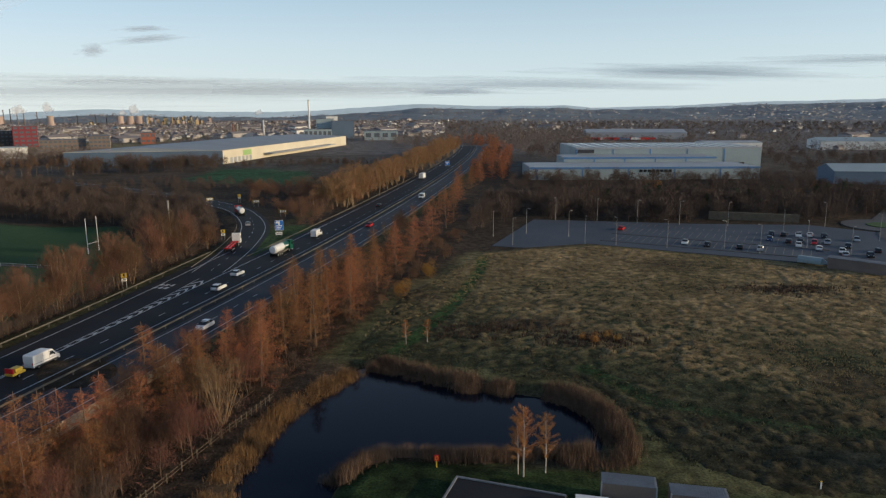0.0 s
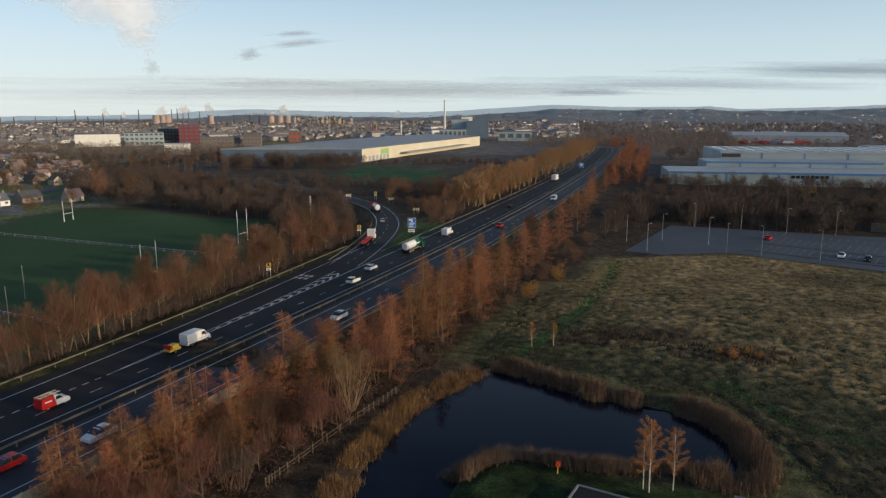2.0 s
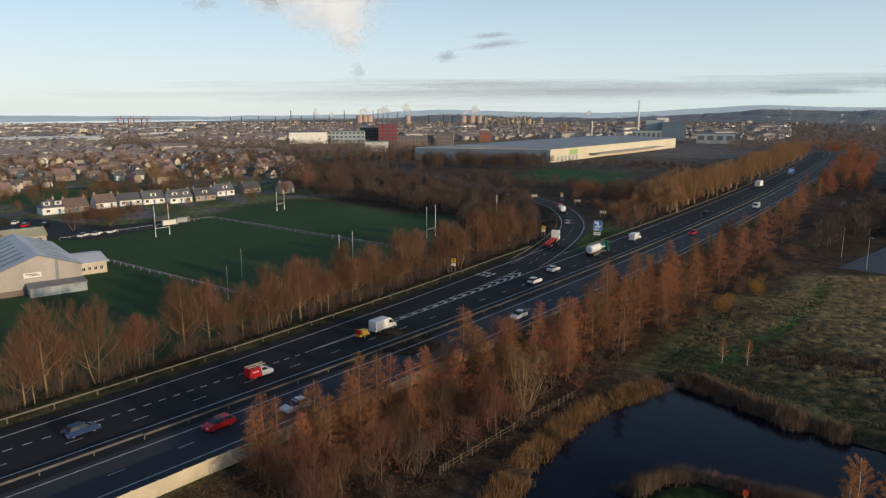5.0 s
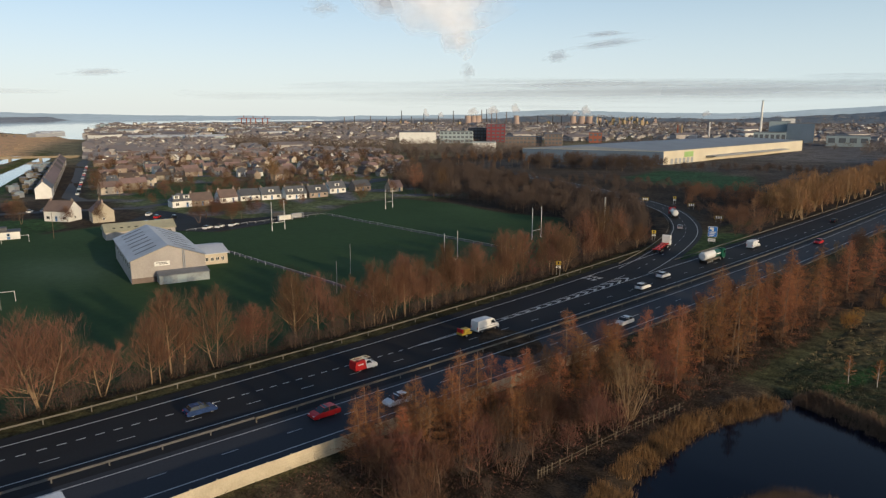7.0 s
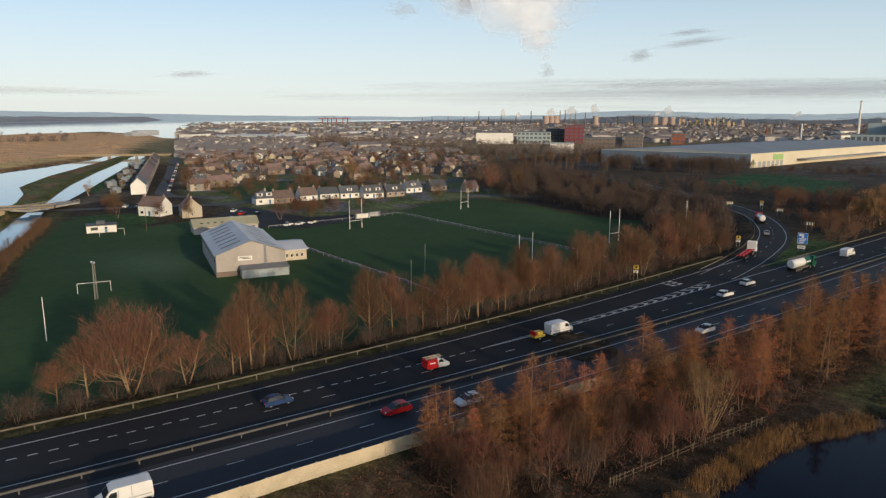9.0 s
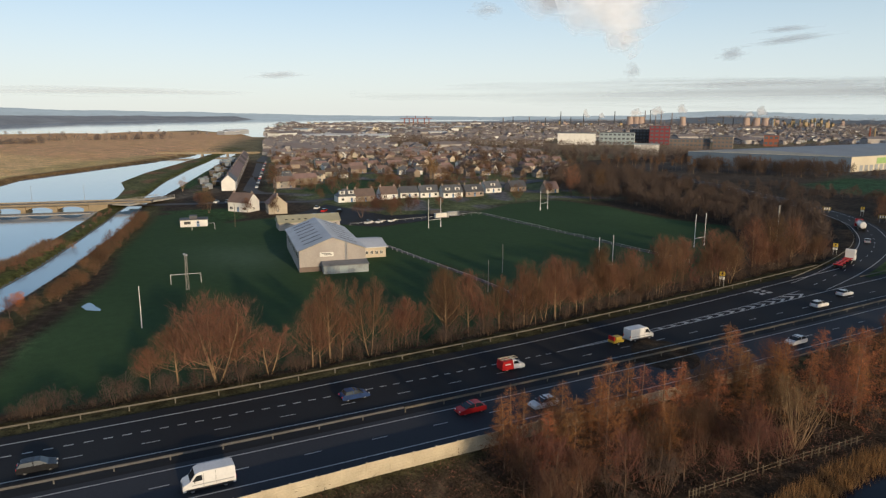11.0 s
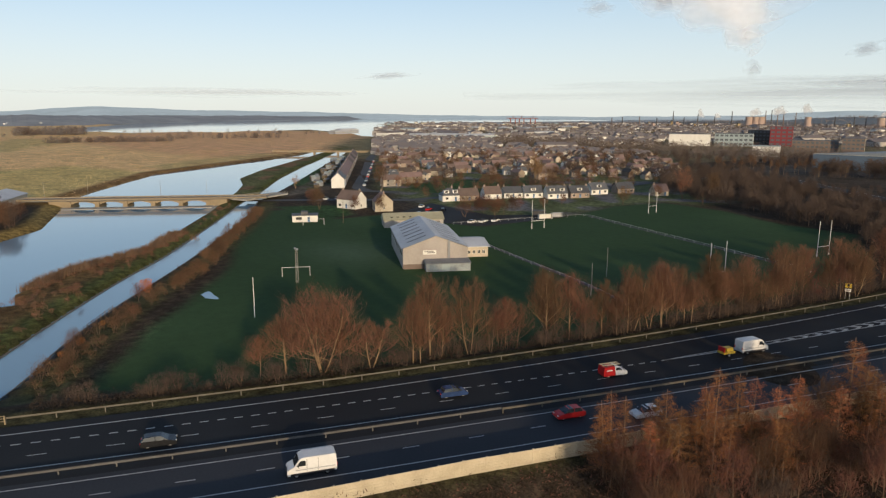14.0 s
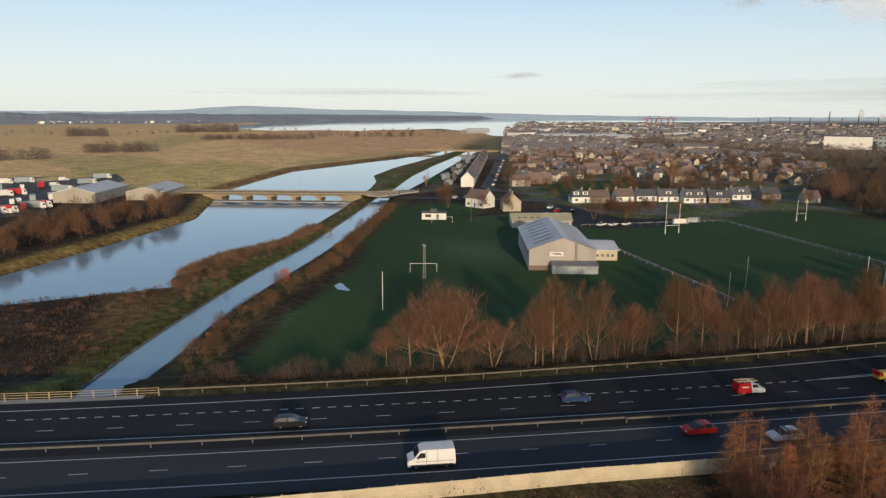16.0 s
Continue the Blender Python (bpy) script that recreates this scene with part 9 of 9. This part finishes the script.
def refinery():
    r = random.Random(31)
    def stack(az, d, top, rad, m, label, grp="refinery stacks"):
        x, y = bearing(az, d)
        t = thing("chimney_stack", label, "chimney", at(x, y, -2), grp)
        part("shaft", MB().tube((0, 0, -1), (0, 0, top + 2), rad, rad * 0.7, 10), M[m], t)
        part("rim", MB().tube((0, 0, top + 1.2), (0, 0, top + 2.2), rad * 0.85, rad * 0.85, 10), M["dark_metal"], t)
    stack(10.75, 1246, 57.5, 2.0, "white_paint", "very tall slim white chimney", "factory chimneys")
    stack(14.3, 1239, 24.5, 1.3, "white_paint", "slim pale chimney with steam", "factory chimneys")
    stack(16.6, 1239, 19.5, 1.4, "brick_red", "slim red brick factory chimney", "factory chimneys")
    stack(16.3, 1239, 19.5, 1.4, "sheet_gold", "slim sunlit cream factory chimney", "factory chimneys")
    for az, el in ((38.4, 0.0), (36.6, -0.22), (34.2, 0.0), (40.9, -0.42), (39.6, -0.5), (37.6, -0.45), (35.4, -0.4), (31.9, 0.05), (31.5, 0.1), (31.1, 0.08), (30.7, 0.06), (42.2, -0.45), (43.0, -0.5), (27.4, -0.35), (26.2, -0.4), (29.9, -0.1), (25.5, -0.45)):
        d = 2250
        stack(az, d, 42 + d * math.tan(radians(el)), 1.7, "dark_metal" if r.random() < 0.5 else "brick_brown", "tall dark refinery stack on the skyline")
    def cooling(az, d, top, rad):
        x, y = bearing(az, d)
        t = thing("cooling_tower", "squat sunlit brick-coloured cooling tower", "cooling tower", at(x, y, -2), "cooling towers")
        mb = MB()
        h = top + 2
        n = 8
        for i in range(n):
            f = lambda u: rad * (1 - 0.55 * u + 0.35 * u * u)
            mb.tube((0, 0, h * i / n), (0, 0, h * (i + 1) / n), f(i / n), f((i + 1) / n), 18, False)
        part("shell", mb, M["cooling"], t)
        part("rim", MB().tube((0, 0, h - 1), (0, 0, h), rad * 0.83, rad * 0.83, 18, False), M["concrete"], t)
    for az in (33.0, 32.55, 32.2):
        cooling(az, 2250, 27, 13)
    cooling(29.1, 2100, 28, 10)
    for az in (24.6, 23.9, 23.3):
        cooling(az, 2230, 25, 12)
    # process towers and vessels
    for i in range(80):
        az = r.choice((r.uniform(18.3, 22.8), r.uniform(18.3, 22.8), r.uniform(23, 44)))
        d = r.uniform(2100, 2350)
        x, y = bearing(az, d)
        h = r.uniform(6, 26) if az < 23 else r.uniform(5, 18)
        w = r.uniform(3, 10)
        t = thing("process_tower", "sunlit refinery tower with pipework", "refinery tower", at(x, y, -2, r.uniform(0, 90)), "process towers")
        if r.random() < 0.5:
            part("vessel", MB().tube((0, 0, -0.5), (0, 0, h), w * 0.35, w * 0.35, 8), M["sheet_gold" if r.random() < 0.6 else "sheet_grey"], t)
            part("platform", MB().tube((0, 0, h * 0.7), (0, 0, h * 0.7 + 0.6), w * 0.5, w * 0.5, 8), M["dark_metal"], t)
        else:
            part("frame", MB().box(-w / 2, w / 2, -w / 2, w / 2, -0.5, h * 0.8), M["cooling" if r.random() < 0.5 else "sheet_gold"], t)
            part("top_deck", MB().box(-w / 3, w / 3, -w / 3, w / 3, h * 0.8, h), M["dark_metal"], t)
    # docks: sheds, tanks, cranes
    for i in range(44):
        az, d = r.uniform(46, 66), r.uniform(1250, 2300)
        x, y = bearing(az, d)
        if inside(FIRTH, x, y):
            continue
        w, h = r.uniform(16, 46), r.uniform(3.5, 7)
        shed_box("dock_shed", "pale metal shed at the docks", "shed", x, y, r.uniform(0, 180), w, r.uniform(12, 24), h, h + 1.8, r.choice(("white_paint", "sheet_pale", "sheet_cream", "sheet_grey")), r.choice(("sheet_pale", "sheet_grey", "white_paint")), (), "x", "dock sheds")
    for az in (49.2, 50.1, 50.8):
        x, y = bearing(az, 2300)
        t = thing("dock_crane", "red dock crane on the skyline", "crane", at(x, y, -2, 30), "dock cranes")
        for a in (-8, 8):
            part("leg", MB().box(a - 0.5, a + 0.5, -3, 3, -1, 20), M["brick_red"], t)
        part("boom", MB().box(-22, 18, -0.8, 0.8, 20, 21.8), M["brick_red"], t)
        part("mast", MB().box(-0.8, 0.8, -0.8, 0.8, 21.8, 29), M["brick_red"], t)
    # pylons
    for az, el in ((-5.4, -0.5), (-7.8, -0.82), (-9.6, -1.05), (-16.1, -0.83), (-20.1, -0.92), (-27, -0.62)):
        d = 1700
        x, y = bearing(az, d)
        h = 44 + d * math.tan(radians(el))
        t = thing("pylon", "grey lattice electricity pylon in the distance", "pylon", at(x, y, -2), "pylons")
        for a, b in ((-1, -1), (1, -1), (1, 1), (-1, 1)):
            part("leg", MB().tube((a * 4, b * 4, -1), (a * 0.5, b * 0.5, h), 0.35, 0.25, 4), M["lamp_grey"], t)
        for u in (0.62, 0.76, 0.9):
            part("arm", MB().box(-8 * (1.2 - u), 8 * (1.2 - u), -0.3, 0.3, h * u, h * u + 0.6), M["lamp_grey"], t)


refinery()


# ---- clouds and steam ----
def cloud_mat(name, colour, density, scale, soft, seed, detail=9, rough=0.55, fall=0.62):
    m = bpy.data.materials.new(name)
    m.use_nodes = True
    n, link = m.node_tree.nodes, m.node_tree.links.new
    n.clear()
    out, mix, tr, df, tl, add = (n.new("ShaderNode" + k) for k in ("OutputMaterial", "MixShader", "BsdfTransparent", "BsdfDiffuse", "BsdfTranslucent", "MixShader"))
    df.inputs[0].default_value = tl.inputs[0].default_value = (*colour, 1)
    tc, ns, ln, rng_, mp = n.new("ShaderNodeTexCoord"), n.new("ShaderNodeTexNoise"), n.new("ShaderNodeVectorMath"), n.new("ShaderNodeMapRange"), n.new("ShaderNodeMapping")
    link(tc.outputs["Object"], mp.inputs[0])
    mp.inputs["Location"].default_value = (seed, seed * 2, 0)
    link(mp.outputs[0], ns.inputs["Vector"])
    ns.inputs["Scale"].default_value = scale
    ns.inputs["Detail"].default_value = detail
    ns.inputs["Roughness"].default_value = rough
    ln.operation = "LENGTH"
    link(tc.outputs["Object"], ln.inputs[0])
    sub = n.new("ShaderNodeMath")
    sub.operation = "MULTIPLY_ADD"
    link(ln.outputs["Value"], sub.inputs[0])
    sub.inputs[1].default_value = -fall
    link(ns.outputs[0], sub.inputs[2])
    link(sub.outputs[0], rng_.inputs[0])
    rng_.inputs[1].default_value, rng_.inputs[2].default_value = 0.0, soft
    rng_.inputs[4].default_value = density
    link(rng_.outputs[0], mix.inputs[0])
    add.inputs[0].default_value = 0.4
    link(df.outputs[0], add.inputs[1])
    link(tl.outputs[0], add.inputs[2])
    link(tr.outputs[0], mix.inputs[1])
    link(add.outputs[0], mix.inputs[2])
    link(mix.outputs[0], out.inputs[0])
    return m


def cloud(name, label, az, el, d, w, h, m, tilt=0.0, shape=None):
    """A thin sheet of vapour far away, w and h in degrees."""
    x, y = bearing(az, d * math.cos(radians(el)))
    z = 42 + d * math.sin(radians(el))
    pts = shape or [(math.cos(k * 0.2618), math.sin(k * 0.2618)) for k in range(24)]
    mb = MB()
    mb.add([(px, py, 0) for px, py in pts], [tuple(range(len(pts)))])
    ob = solid(name, mb, m, label, "cloud", kind="structure")
    sx, sy = d * math.tan(radians(w / 2)), d * math.tan(radians(h / 2))
    q = (Vector((x, y, z)) - Vector((0, 0, 42))).to_track_quat("-Z", "Y").to_matrix().to_4x4()
    ob.matrix_world = Matrix.Translation((x, y, z)) @ q @ pose(0, 0, 0, 0, 0, tilt) @ Matrix.Diagonal((sx, sy, 1, 1))
    ob.visible_shadow = False
    return ob


C_BIG = cloud_mat("cloud_big", (0.90, 0.93, 0.99), 0.95, 1.1, 0.5, 3.0, 3.2, 0.42, 0.48)
C_GREY = cloud_mat("cloud_grey", (0.48, 0.52, 0.60), 0.62, 1.6, 0.5, 1.0)
C_VEIL = cloud_mat("cloud_veil", (0.56, 0.60, 0.66), 0.66, 1.4, 0.6, 5.0)
C_STEAM = cloud_mat("steam", (0.85, 0.85, 0.86), 0.8, 1.6, 0.3, 2.0)
cloud("cumulus_cloud", "rose-lit tapering cumulus cloud", 35.4, 9.6, 4300, 14.5, 7.4, C_BIG)
cloud("cumulus_cloud", "rose-lit belly of a cumulus cloud", 34.7, 7.7, 4280, 8.5, 5.4, C_BIG)
# grey lobe paints the shade on the cumulus's side away from the sun
cloud("cumulus_cloud", "grey edge of a cumulus cloud", 39.3, 8.2, 4310, 4.4, 2.4, C_GREY)
cloud("cumulus_cloud", "rose-lit tapering tail of a cloud", 33.7, 6.1, 4290, 3.4, 4.6, C_BIG)
cloud("cloud_wisp", "small rose cloud wisp", 44.4, 7.8, 4300, 3.4, 1.6, C_VEIL)
cloud("cloud_wisp", "small grey cloud wisp", 33.0, 3.1, 4300, 1.6, 1.8, C_VEIL)
for az, el, w, h, m, tl in ((22.0, 5.1, 9, 0.8, C_GREY, 6), (25.9, 4.2, 3.2, 1.3, C_GREY, 8), (22.3, 5.8, 6, 0.6, C_GREY, 3), (60.7, 2.75, 6.5, 0.7, C_GREY, 3), (-20, 2.6, 34, 1.6, C_GREY, -2), (-30, 3.2, 22, 1.0, C_VEIL, -1), (12, 1.6, 46, 2.0, C_VEIL, 0), (24, 2.1, 20, 0.9, C_VEIL, 0), (-1, 1.3, 14, 0.8, C_GREY, 0), (74, 1.4, 30, 0.9, C_VEIL, 0), (24, 1.5, 64, 2.8, C_VEIL, 0), (-6, 1.9, 40, 1.6, C_VEIL, -1)):
    cloud("cloud_streak", "thin grey streak of cloud low in the sky", az, el, 4400, w, h, m, tl)
for az, el, d, w, h in ((31.0, 0.0, 2180, 1.3, 0.9), (32.6, -0.1, 2180, 1.2, 0.8), (29.2, 0.15, 2080, 0.9, 1.0), (36.4, -0.2, 2200, 0.5, 1.0), (35.2, -0.35, 2200, 0.6, 0.6), (23.6, 0.0, 2180, 1.0, 1.0), (14.6, -0.25, 1230, 0.9, 0.5), (24.4, -0.2, 2180, 0.8, 0.5)):
    cloud("steam_plume", "white steam drifting from a stack", az, el, d, w, h, C_STEAM, 20)
